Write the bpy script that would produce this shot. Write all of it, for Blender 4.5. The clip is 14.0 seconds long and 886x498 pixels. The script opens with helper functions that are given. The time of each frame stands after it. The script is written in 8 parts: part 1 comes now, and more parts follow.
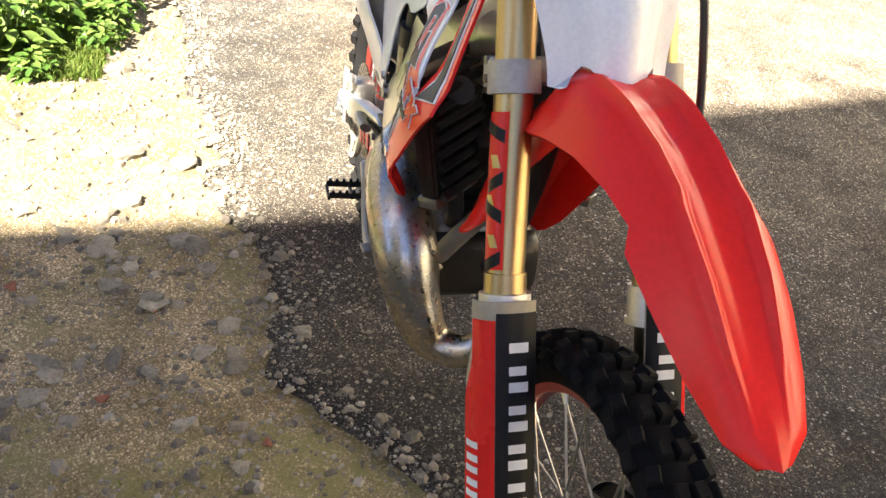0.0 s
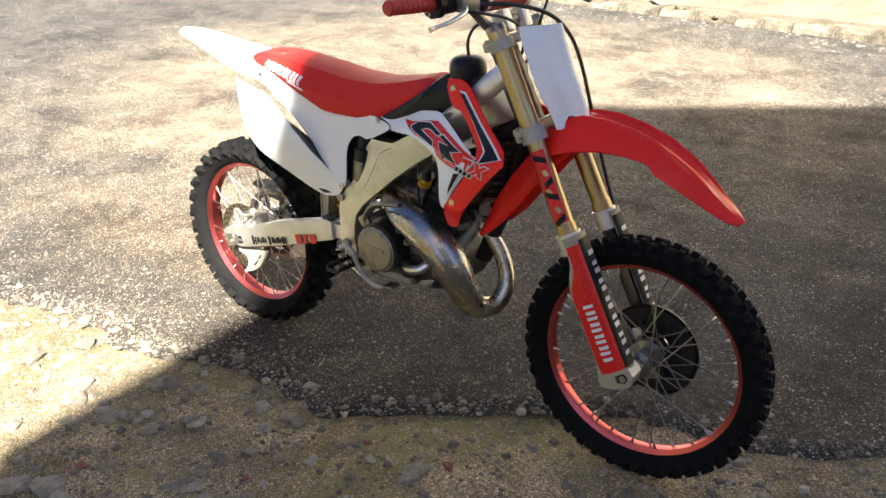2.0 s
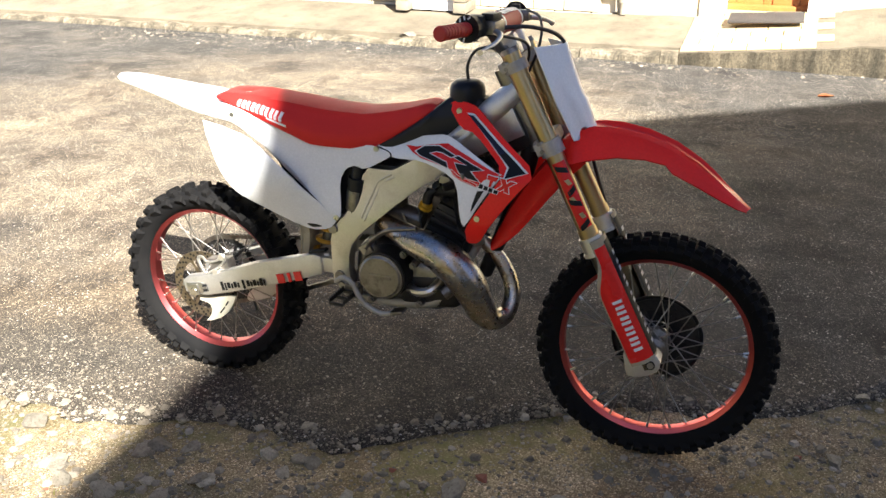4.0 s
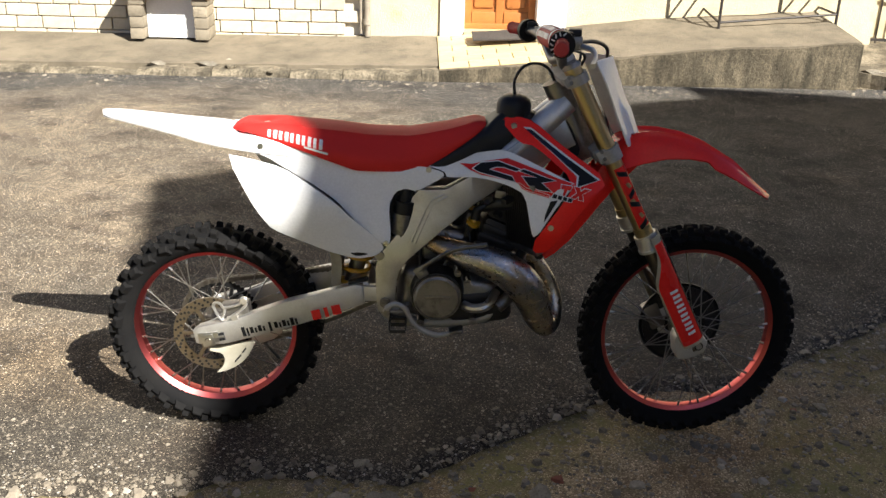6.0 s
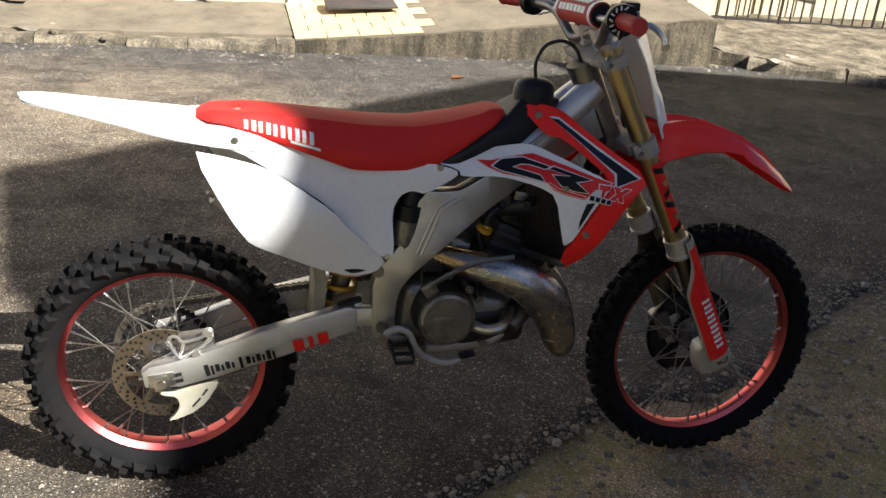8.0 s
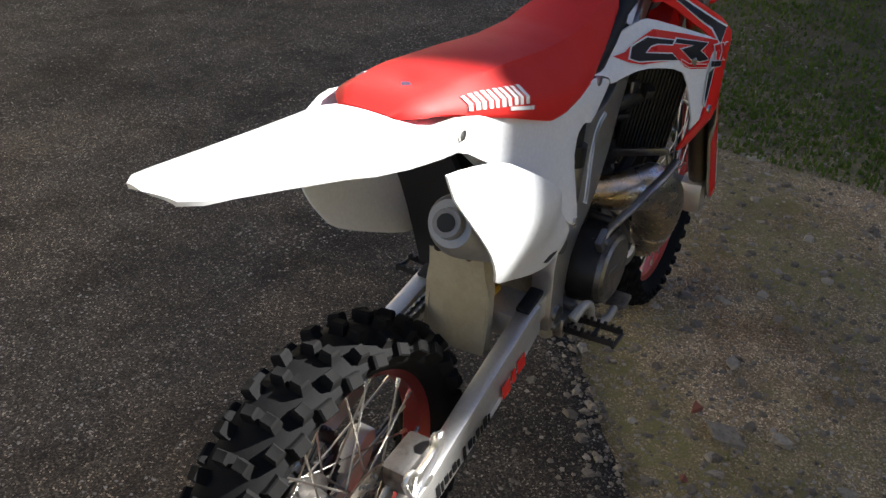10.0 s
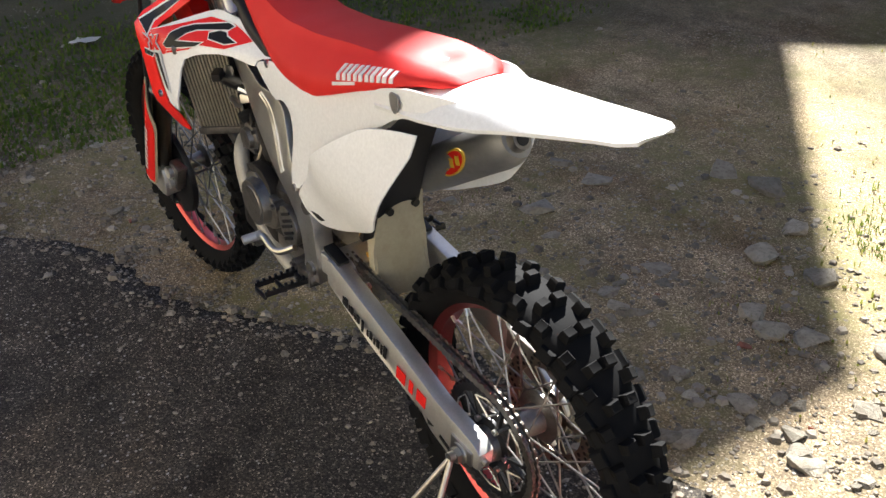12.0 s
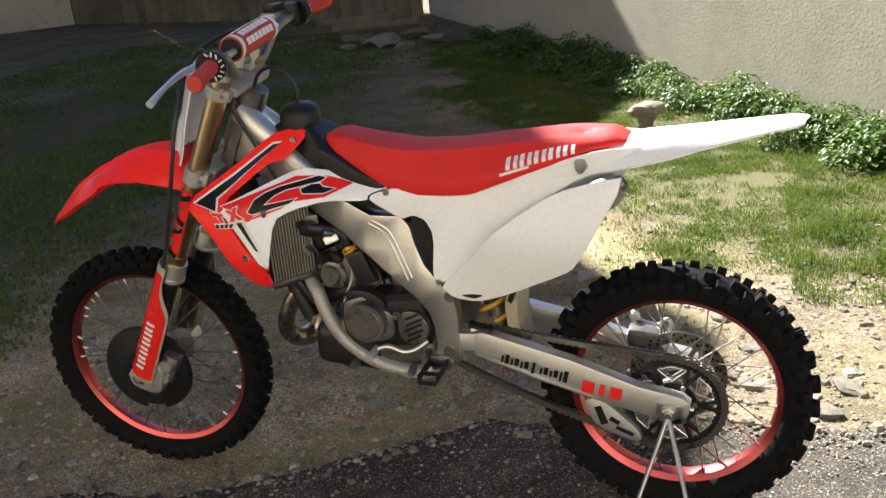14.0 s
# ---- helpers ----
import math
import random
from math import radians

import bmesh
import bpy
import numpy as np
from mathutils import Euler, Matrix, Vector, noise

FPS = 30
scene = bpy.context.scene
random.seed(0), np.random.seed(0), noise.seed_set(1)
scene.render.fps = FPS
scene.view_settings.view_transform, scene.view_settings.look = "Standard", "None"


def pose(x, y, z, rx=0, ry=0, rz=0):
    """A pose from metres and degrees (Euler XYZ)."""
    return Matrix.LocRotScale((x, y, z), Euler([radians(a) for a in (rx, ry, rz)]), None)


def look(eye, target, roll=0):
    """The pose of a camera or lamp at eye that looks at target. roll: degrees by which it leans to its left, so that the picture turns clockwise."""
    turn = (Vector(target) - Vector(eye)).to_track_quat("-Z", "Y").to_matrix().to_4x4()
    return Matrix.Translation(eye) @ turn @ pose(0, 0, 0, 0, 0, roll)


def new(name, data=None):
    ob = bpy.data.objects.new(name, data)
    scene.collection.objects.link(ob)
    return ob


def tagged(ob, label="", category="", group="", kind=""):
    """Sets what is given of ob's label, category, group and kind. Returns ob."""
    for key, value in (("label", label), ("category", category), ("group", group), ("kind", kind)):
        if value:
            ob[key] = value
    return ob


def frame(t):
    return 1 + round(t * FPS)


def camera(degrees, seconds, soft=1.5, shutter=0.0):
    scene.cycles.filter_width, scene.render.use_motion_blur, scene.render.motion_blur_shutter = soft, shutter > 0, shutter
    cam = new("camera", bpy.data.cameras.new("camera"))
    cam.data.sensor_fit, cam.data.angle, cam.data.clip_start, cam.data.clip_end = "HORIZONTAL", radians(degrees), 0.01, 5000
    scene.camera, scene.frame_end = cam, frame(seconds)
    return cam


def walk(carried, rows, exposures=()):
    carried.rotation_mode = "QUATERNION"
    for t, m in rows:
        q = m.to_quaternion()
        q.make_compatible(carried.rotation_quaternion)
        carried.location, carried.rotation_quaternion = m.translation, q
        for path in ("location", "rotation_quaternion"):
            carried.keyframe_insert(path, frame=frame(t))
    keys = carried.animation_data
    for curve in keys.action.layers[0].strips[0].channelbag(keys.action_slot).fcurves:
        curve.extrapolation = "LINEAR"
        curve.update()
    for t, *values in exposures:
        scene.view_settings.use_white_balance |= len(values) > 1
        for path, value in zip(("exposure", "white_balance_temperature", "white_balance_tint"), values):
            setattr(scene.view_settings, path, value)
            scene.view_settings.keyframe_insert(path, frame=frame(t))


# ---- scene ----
cam = camera(49.1, 14.0)
PATH = [
    (0, (2.203, -0.478, 1.384), (0.596, -0.016, 0.287), 5.4),
    (0.2, (2.137, -0.645, 1.414), (0.587, 0.019, 0.339), 3.8),
    (0.5, (2.129, -0.894, 1.49), (0.765, 0.172, 0.487), 3.7),
    (0.8, (2.171, -1.192, 1.586), (1.041, 0.099, 0.559), 1.8),
    (1, (2.202, -1.328, 1.611), (1.094, 0.043, 0.667), -0.4),
    (1.2, (2.269, -1.495, 1.641), (1.149, -0.111, 0.732), -2.8),
    (1.5, (2.331, -1.722, 1.689), (1.22, -0.326, 0.785), -3.3),
    (1.8, (2.367, -1.934, 1.72), (1.261, -0.518, 0.841), -2.2),
    (2, (2.367, -2.075, 1.728), (1.279, -0.645, 0.848), -1.4),
    (2.2, (2.385, -2.149, 1.732), (1.322, -0.699, 0.856), 0.0),
    (2.5, (2.377, -2.206, 1.749), (1.383, -0.68, 0.922), 1.0),
    (2.8, (2.325, -2.283, 1.745), (1.391, -0.722, 0.914), 0.7),
    (3, (2.258, -2.322, 1.737), (1.378, -0.729, 0.908), 0.3),
    (3.2, (2.179, -2.34, 1.712), (1.327, -0.721, 0.905), 0.7),
    (3.5, (1.957, -2.422, 1.719), (1.241, -0.751, 0.885), -0.0),
    (3.7, (1.872, -2.464, 1.718), (1.189, -0.775, 0.892), -0.5),
    (5.8, (0.673, -2.751, 1.684), (0.691, -0.901, 0.923), 2.2),
    (6, (0.604, -2.728, 1.692), (0.672, -0.878, 0.934), 1.7),
    (6.2, (0.56, -2.697, 1.691), (0.663, -0.839, 0.957), 1.9),
    (6.5, (0.52, -2.678, 1.682), (0.668, -0.816, 0.967), 2.2),
    (6.8, (0.521, -2.627, 1.691), (0.689, -0.778, 0.946), 2.2),
    (7, (0.501, -2.606, 1.678), (0.697, -0.755, 0.947), 2.0),
    (7.2, (0.464, -2.543, 1.654), (0.687, -0.696, 0.921), 2.2),
    (7.5, (0.406, -2.457, 1.645), (0.627, -0.621, 0.885), 3.4),
    (7.8, (0.257, -2.297, 1.628), (0.589, -0.488, 0.84), 4.6),
    (8, (0.116, -2.207, 1.588), (0.591, -0.433, 0.796), 5.3),
    (8.2, (0.001, -2.099, 1.577), (0.514, -0.346, 0.763), 4.9),
    (8.5, (-0.155, -1.867, 1.527), (0.452, -0.136, 0.728), 3.9),
    (8.8, (-0.282, -1.629, 1.531), (0.44, 0.016, 0.652), 4.3),
    (9, (-0.414, -1.46, 1.48), (0.44, 0.125, 0.609), 5.2),
    (9.2, (-0.535, -1.277, 1.46), (0.491, 0.182, 0.556), 6.3),
    (10.25, (-0.93, -0.44, 1.425), (0.54, 0.08, 0.48), 4.0),
    (11.3, (-1.025, 0.369, 1.421), (0.649, -0.062, 0.415), 1.8),
    (11.5, (-1.038, 0.538, 1.424), (0.581, -0.136, 0.462), 0.6),
    (11.8, (-1.058, 0.788, 1.43), (0.405, -0.167, 0.457), 1.0),
    (12, (-1.018, 0.876, 1.461), (0.396, -0.136, 0.475), -1.8),
    (12.2, (-0.965, 1.03, 1.473), (0.399, -0.073, 0.511), -6.1),
    (12.5, (-0.894, 1.187, 1.493), (0.398, -0.004, 0.538), -7.7),
    (12.8, (-0.823, 1.4, 1.511), (0.37, 0.098, 0.572), -9.2),
    (13, (-0.755, 1.553, 1.548), (0.33, 0.169, 0.596), -8.7),
    (13.2, (-0.66, 1.652, 1.514), (0.342, 0.162, 0.631), -7.0),
    (13.5, (-0.457, 1.808, 1.513), (0.401, 0.198, 0.695), -9.3),
    (13.8, (-0.298, 1.96, 1.459), (0.392, 0.234, 0.72), -7.5),
    (14, (-0.177, 2.121, 1.466), (0.442, 0.338, 0.807), -6.1),
]
EXPOSURES = [(0.0, 3.25, 6800, 10), (1.0, 2.82, 6550, 10), (3.7, 2.55, 6200, 10), (5.8, 1.63, 6250, 10), (9.2, 1.76, 5950, 10), (11.3, 2.52, 5950, 10), (12.5, 2.22, 6050, 10), (14.0, 2.15, 6000, 10)]
walk(cam, [(t, look(e, g, r)) for t, e, g, r in PATH], EXPOSURES)

# ---- world and light ----
SUN = Vector((0.72, -0.86, 1.0)).normalized()
world = bpy.data.worlds.new("sky")
scene.world = world
world.use_nodes = True
_n = world.node_tree.nodes
_sky = _n.new("ShaderNodeTexSky")
_sky.sky_type = "NISHITA"
_sky.sun_disc = False
_sky.sun_elevation = radians(41.7)
_sky.sun_rotation = math.atan2(SUN.x, SUN.y)
_sky.air_density, _sky.dust_density = 0.40, 0.35
world.node_tree.links.new(_sky.outputs[0], _n["Background"].inputs[0])
_n["Background"].inputs[1].default_value = 0.05
sun_lamp = new("sun", bpy.data.lights.new("sun", "SUN"))
sun_lamp.data.energy = 5.0
sun_lamp.data.angle = radians(0.25)
sun_lamp.data.color = (1.0, 0.94, 0.84)
sun_lamp.matrix_world = look(SUN * 30, (0, 0, 0))


# ---- materials ----
def nodes_of(name):
    m = bpy.data.materials.new(name)
    m.use_nodes = True
    t = m.node_tree
    return m, t, t.nodes["Principled BSDF"]


def noise_node(t, scale, detail=4.0, rough=0.6, src=None, kind="Object"):
    c = t.nodes.new("ShaderNodeTexCoord")
    n = t.nodes.new("ShaderNodeTexNoise")
    n.inputs["Scale"].default_value = scale
    n.inputs["Detail"].default_value = detail
    n.inputs["Roughness"].default_value = rough
    t.links.new(src or c.outputs[kind], n.inputs["Vector"])
    return n


def ramp(t, src, stops):
    r = t.nodes.new("ShaderNodeValToRGB")
    e = r.color_ramp.elements
    while len(e) < len(stops):
        e.new(0.5)
    for el, (p, c) in zip(e, stops):
        el.position = p
        el.color = (*c, 1) if len(c) == 3 else (c[0], c[0], c[0], 1)
    t.links.new(src, r.inputs[0])
    return r


def mix(t, fac, a, b, mode="MIX"):
    m = t.nodes.new("ShaderNodeMix")
    m.data_type = "RGBA"
    m.blend_type = mode
    for sock, v in ((m.inputs[0], fac), (m.inputs[6], a), (m.inputs[7], b)):
        if isinstance(v, (int, float)):
            sock.default_value = v
        elif isinstance(v, tuple):
            sock.default_value = (*v, 1)
        else:
            t.links.new(v, sock)
    return m.outputs[2]


def bump_node(t, bsdf, src, strength, dist=0.002):
    b = t.nodes.new("ShaderNodeBump")
    b.inputs["Strength"].default_value = strength
    b.inputs["Distance"].default_value = dist
    t.links.new(src, b.inputs["Height"])
    t.links.new(b.outputs[0], bsdf.inputs["Normal"])
    return b


def surface(name, c1, c2=None, rough=0.5, metal=0.0, s1=6.0, s2=90.0, bump=0.0, dist=0.002, rvar=0.12, coat=0.0, random=0.0, dirt=None, dirt_amt=0.3, spec=0.5):
    """A painted, moulded or metal surface: two colours mixed at two scales, uneven gloss, fine relief, patchy dirt."""
    m, t, b = nodes_of(name)
    c2 = c2 or tuple(v * 0.8 for v in c1)
    big, small = noise_node(t, s1), noise_node(t, s2, 3)
    f = ramp(t, big.outputs[0], [(0.35, (0,)), (0.7, (1,))]).outputs[0]
    col = mix(t, f, c1, c2)
    col = mix(t, 0.25, col, ramp(t, small.outputs[0], [(0.3, tuple(v * 0.75 for v in c1)), (0.7, tuple(min(1, v * 1.15) for v in c1))]).outputs[0])
    if dirt:
        d = noise_node(t, s1 * 2.3, 6, 0.7)
        col = mix(t, ramp(t, d.outputs[0], [(0.5, (0,)), (0.75, (dirt_amt,))]).outputs[0], col, dirt)
    if random:
        o = t.nodes.new("ShaderNodeObjectInfo")
        col = mix(t, 1.0, col, ramp(t, o.outputs["Random"], [(0, (1 - random,)), (1, (1 + random * 0.4,))]).outputs[0], "MULTIPLY")
    t.links.new(col, b.inputs["Base Color"])
    b.inputs["Metallic"].default_value = metal
    r = t.nodes.new("ShaderNodeMapRange")
    r.inputs[3].default_value, r.inputs[4].default_value = max(0.03, rough - rvar), min(1, rough + rvar)
    t.links.new(big.outputs[0], r.inputs[0])
    t.links.new(r.outputs[0], b.inputs["Roughness"])
    b.inputs["Coat Weight"].default_value = coat
    b.inputs["Specular IOR Level"].default_value = spec
    b.inputs["Coat Roughness"].default_value = 0.1
    if bump:
        bump_node(t, b, small.outputs[0], bump, dist)
    return m


def grainy_ground(name, stones, worn, moss=None, s_big=70.0, s_small=210.0, patch=0.9, depth=0.004, stain=None, chip=(0.42, 0.37, 0.29), chips=0.90, zones=()):
    """Stony ground: fine grains with tones of their own, sparse pale chips set in them, worn and stained patches, relief."""
    m, t, b = nodes_of(name)
    c = t.nodes.new("ShaderNodeTexCoord")
    warp = noise_node(t, 9.0, 3)
    vec = t.nodes.new("ShaderNodeMixRGB")
    vec.blend_type = "ADD"
    vec.inputs[0].default_value = 0.012
    t.links.new(c.outputs["Object"], vec.inputs[1])
    t.links.new(warp.outputs[1], vec.inputs[2])
    cells = []
    for s in (s_big, s_small):
        v = t.nodes.new("ShaderNodeTexVoronoi")
        v.inputs["Scale"].default_value = s
        t.links.new(vec.outputs[0], v.inputs["Vector"])
        sep = t.nodes.new("ShaderNodeSeparateColor")
        t.links.new(v.outputs["Color"], sep.inputs[0])
        cells.append((v, sep))
    col = ramp(t, cells[1][1].outputs[0], stones).outputs[0]
    # broad wear and middling mottling tint the grains without hiding them
    broad, mottle = noise_node(t, patch, 5, 0.6), noise_node(t, 7.0, 8, 0.7)
    col = mix(t, 1.0, col, ramp(t, broad.outputs[0], [(0.35, worn[0]), (0.65, worn[1])]).outputs[0], "MULTIPLY")
    col = mix(t, 1.0, col, ramp(t, mottle.outputs[0], [(0.32, (0.62, 0.60, 0.57)), (0.55, (1.0, 0.98, 0.94)), (0.75, (1.25, 1.22, 1.15))]).outputs[0], "MULTIPLY")
    if moss:
        mo, mo2 = noise_node(t, 1.5, 6, 0.65), noise_node(t, 16.0, 5, 0.7)
        f = mix(t, 1.0, ramp(t, mo.outputs[0], [(0.44, (0,)), (0.60, (0.9,))]).outputs[0], ramp(t, mo2.outputs[0], [(0.35, (0.2,)), (0.6, (1,))]).outputs[0], "MULTIPLY")
        col = mix(t, f, col, moss)
    if stain:
        st = noise_node(t, 1.9, 8, 0.7)
        col = mix(t, 1.0, col, ramp(t, st.outputs[0], [(0.50, (1, 1, 1)), (0.62, stain)]).outputs[0], "MULTIPLY")
    for cx, cy, rx, ry, tint, mode in zones:
        # a stretch with its own tint, ragged at its rim: dust, turf, painted-in light and shade
        mp = t.nodes.new("ShaderNodeMapping")
        mp.inputs["Scale"].default_value = (1 / rx, 1 / ry, 0.01)
        mp.inputs["Location"].default_value = (-cx / rx, -cy / ry, 0)
        t.links.new(c.outputs["Object"], mp.inputs["Vector"])
        ball = t.nodes.new("ShaderNodeTexGradient")
        ball.gradient_type = "SPHERICAL"
        t.links.new(mp.outputs[0], ball.inputs[0])
        rag = mix(t, 0.38, ball.outputs[1], noise_node(t, 2.3, 8, 0.7).outputs[0])
        f = ramp(t, rag, [(0.22, (0,)), (0.46, (1 if mode == "MULTIPLY" else 0.8,))]).outputs[0]
        col = mix(t, 1.0, col, mix(t, f, (1, 1, 1), tint), "MULTIPLY") if mode == "MULTIPLY" else mix(t, f, col, tint)
    # pale chips: round cores of a few of the larger cells
    few = ramp(t, cells[0][1].outputs[2], [(chips, (0,)), (chips + 0.01, (1,))])
    core = ramp(t, cells[0][0].outputs["Distance"], [(0.28, (1,)), (0.42, (0,))])
    f = mix(t, 1.0, few.outputs[0], core.outputs[0], "MULTIPLY")
    tone = ramp(t, cells[0][1].outputs[1], [(0.0, tuple(v * 0.45 for v in chip)), (1.0, chip)])
    col = mix(t, f, col, tone.outputs[0])
    t.links.new(col, b.inputs["Base Color"])
    b.inputs["Roughness"].default_value = 0.9
    b.inputs["Specular IOR Level"].default_value = 0.25
    h = mix(t, 0.5, cells[1][1].outputs[0], mottle.outputs[0])
    h = mix(t, mix(t, 0.5, f, (0, 0, 0)), h, (1, 1, 1))
    bump_node(t, b, h, 0.9, depth)
    return m


# first zone: pale dust, brightened further to paint in sunlight on the street
M_ASPHALT = grainy_ground("worn_asphalt", [(0.0, (0.024, 0.023, 0.022)), (0.5, (0.054, 0.051, 0.047)), (0.84, (0.098, 0.093, 0.085)), (0.95, (0.17, 0.16, 0.143)), (1.0, (0.44, 0.41, 0.37))],
                          ((0.74, 0.75, 0.77), (1.22, 1.18, 1.13)), s_big=95, s_small=275, patch=1.5, depth=0.006, stain=(0.55, 0.54, 0.55), chip=(0.52, 0.48, 0.42), chips=0.925, zones=((-1.1, 2.6, 3.4, 3.0, (2.3, 2.05, 1.7), "MULTIPLY"), (0.7, 0.0, 3.0, 0.9, (1.16, 1.08, 0.96), "MULTIPLY")))
# MULTIPLY zone paints extra brightness into the shaded yard beside the bike
M_GRAVEL = grainy_ground("gravel_and_dirt", [(0.0, (0.098, 0.078, 0.053)), (0.5, (0.166, 0.137, 0.097)), (0.86, (0.27, 0.228, 0.165)), (1.0, (0.50, 0.44, 0.345))],
                         # last zone: mossy turf, its colour deepened to paint in the shade there
                         ((0.80, 0.78, 0.74), (1.22, 1.16, 1.06)), moss=(0.115, 0.108, 0.042), s_big=60, s_small=260, patch=1.1, depth=0.008, stain=(0.74, 0.68, 0.62), chip=(0.42, 0.37, 0.29), chips=0.86, zones=((-0.9, -4.4, 3.0, 3.4, (0.105, 0.098, 0.038), "MIX"), (1.5, -1.2, 2.3, 1.9, (1.78, 1.71, 1.60), "MULTIPLY"), (5.2, -3.5, 3.4, 5.5, (0.058, 0.060, 0.026), "MIX")))
M_STONE = surface("limestone", (0.39, 0.345, 0.265), (0.22, 0.188, 0.138), 0.9, s1=5, s2=40, bump=0.6, dist=0.01, random=0.5, dirt=(0.12, 0.095, 0.058), dirt_amt=0.8)
M_BRICKBIT = surface("broken_brick", (0.26, 0.09, 0.05), (0.2, 0.08, 0.05), 0.9, bump=0.4)
def foliage(name, c1, c2, c3, rough=0.5, through_amt=0.45, s1=3.0):
    """Leaves and blades: three greens, a little gloss, and light that shines through them."""
    m, t, b = nodes_of(name)
    big, fine = noise_node(t, s1, 4), noise_node(t, 45, 3)
    g = t.nodes.new("ShaderNodeNewGeometry")
    col = mix(t, ramp(t, big.outputs[0], [(0.35, (0,)), (0.65, (1,))]).outputs[0], c1, c2)
    col = mix(t, ramp(t, g.outputs["Random Per Island"], [(0.3, (0,)), (1.0, (0.75,))]).outputs[0], col, c3)
    col = mix(t, 0.2, col, ramp(t, fine.outputs[0], [(0.3, tuple(v * 0.6 for v in c1)), (0.7, c2)]).outputs[0])
    t.links.new(col, b.inputs["Base Color"])
    b.inputs["Roughness"].default_value = rough
    b.inputs["Specular IOR Level"].default_value = 0.25
    tr = t.nodes.new("ShaderNodeBsdfTranslucent")
    t.links.new(mix(t, 1.0, col, (1.0, 1.0, 0.55), "MULTIPLY"), tr.inputs["Color"])
    ms = t.nodes.new("ShaderNodeMixShader")
    ms.inputs[0].default_value = through_amt
    t.links.new(b.outputs[0], ms.inputs[1])
    t.links.new(tr.outputs[0], ms.inputs[2])
    t.links.new(ms.outputs[0], t.nodes["Material Output"].inputs["Surface"])
    return m


M_GRASS = foliage("grass_blades", (0.055, 0.110, 0.016), (0.115, 0.170, 0.026), (0.19, 0.205, 0.062), 0.7, 0.45, 2.2)
M_LEAF_DRY = surface("dry_leaf", (0.34, 0.13, 0.045), (0.24, 0.09, 0.03), 0.7, s1=30)
M_LEAF = foliage("weed_leaves", (0.040, 0.095, 0.018), (0.095, 0.165, 0.030), (0.19, 0.25, 0.070), 0.42, 0.35, 5)
M_WHITE = surface("white_plastic", (0.83, 0.83, 0.825), (0.81, 0.81, 0.80), 0.22, s1=3, s2=160, bump=0.01, dist=0.0004, rvar=0.06, dirt=(0.62, 0.60, 0.54), dirt_amt=0.04)
M_RED = surface("red_plastic", (0.88, 0.026, 0.018), (0.83, 0.022, 0.015), 0.2, s1=5, s2=160, bump=0.04, dist=0.0005, spec=0.22)
M_SEAT = surface("red_seat_cover", (0.64, 0.022, 0.017), (0.58, 0.02, 0.015), 0.62, s1=7, s2=420, bump=0.35, dist=0.0008, spec=0.3)
M_BLACK = surface("black_plastic", (0.010, 0.010, 0.011), (0.017, 0.017, 0.017), 0.45, s1=7, s2=200, bump=0.15, dist=0.0006, spec=0.3)
M_TANK = surface("black_tank_plastic", (0.009, 0.009, 0.010), (0.015, 0.015, 0.015), 0.45, s1=6, s2=150, bump=0.12, spec=0.3)
M_RUBBER = surface("dusty_tyre_rubber", (0.007, 0.007, 0.0075), (0.012, 0.0115, 0.011), 0.78, s1=9, s2=140, bump=0.3, dist=0.001, dirt=(0.030, 0.027, 0.024), dirt_amt=0.08, spec=0.08)
M_ALU = surface("bare_aluminium", (0.78, 0.77, 0.75), (0.66, 0.645, 0.615), 0.50, 1.0, s1=9, s2=240, bump=0.12, dist=0.0005, dirt=(0.40, 0.36, 0.31), dirt_amt=0.3)
M_SPAR = surface("frame_spar_alloy", (0.66, 0.655, 0.645), (0.54, 0.53, 0.515), 0.36, 1.0, s1=7, s2=240, bump=0.10, dist=0.0005, dirt=(0.30, 0.27, 0.23), dirt_amt=0.4)
M_CAST = surface("cast_engine_metal", (0.30, 0.285, 0.265), (0.19, 0.175, 0.16), 0.38, 0.9, s1=12, s2=260, bump=0.25, dist=0.0008, dirt=(0.05, 0.038, 0.028), dirt_amt=0.75)
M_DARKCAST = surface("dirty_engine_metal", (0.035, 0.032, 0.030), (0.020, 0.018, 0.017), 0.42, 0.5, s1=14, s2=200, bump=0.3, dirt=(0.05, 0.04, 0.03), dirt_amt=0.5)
M_GOLD = surface("gold_fork_tube", (0.50, 0.385, 0.20), (0.43, 0.325, 0.16), 0.33, 1.0, s1=5, s2=300, bump=0.03)
M_STANCH = surface("dark_fork_leg", (0.20, 0.18, 0.14), (0.15, 0.13, 0.1), 0.3, 1.0)
M_RIM = surface("red_anodised_rim", (0.60, 0.125, 0.125), (0.48, 0.085, 0.085), 0.33, 1.0, s1=6, s2=200, bump=0.04, dirt=(0.35, 0.16, 0.1), dirt_amt=0.35)
M_STEEL = surface("bright_steel", (0.62, 0.61, 0.58), (0.45, 0.43, 0.4), 0.3, 1.0, s1=20, s2=300)
M_SPOKE = surface("spoke_steel", (0.42, 0.40, 0.37), (0.30, 0.28, 0.25), 0.35, 1.0, s1=20)
M_DISC = surface("brake_disc_steel", (0.34, 0.295, 0.235), (0.25, 0.21, 0.16), 0.30, 1.0, s1=15, s2=400, bump=0.08)
M_CHAIN = surface("oily_chain", (0.27, 0.25, 0.22), (0.15, 0.135, 0.115), 0.36, 0.9, s1=40)
M_SPROCKET = surface("black_sprocket", (0.03, 0.03, 0.032), (0.05, 0.05, 0.05), 0.35, 0.7)
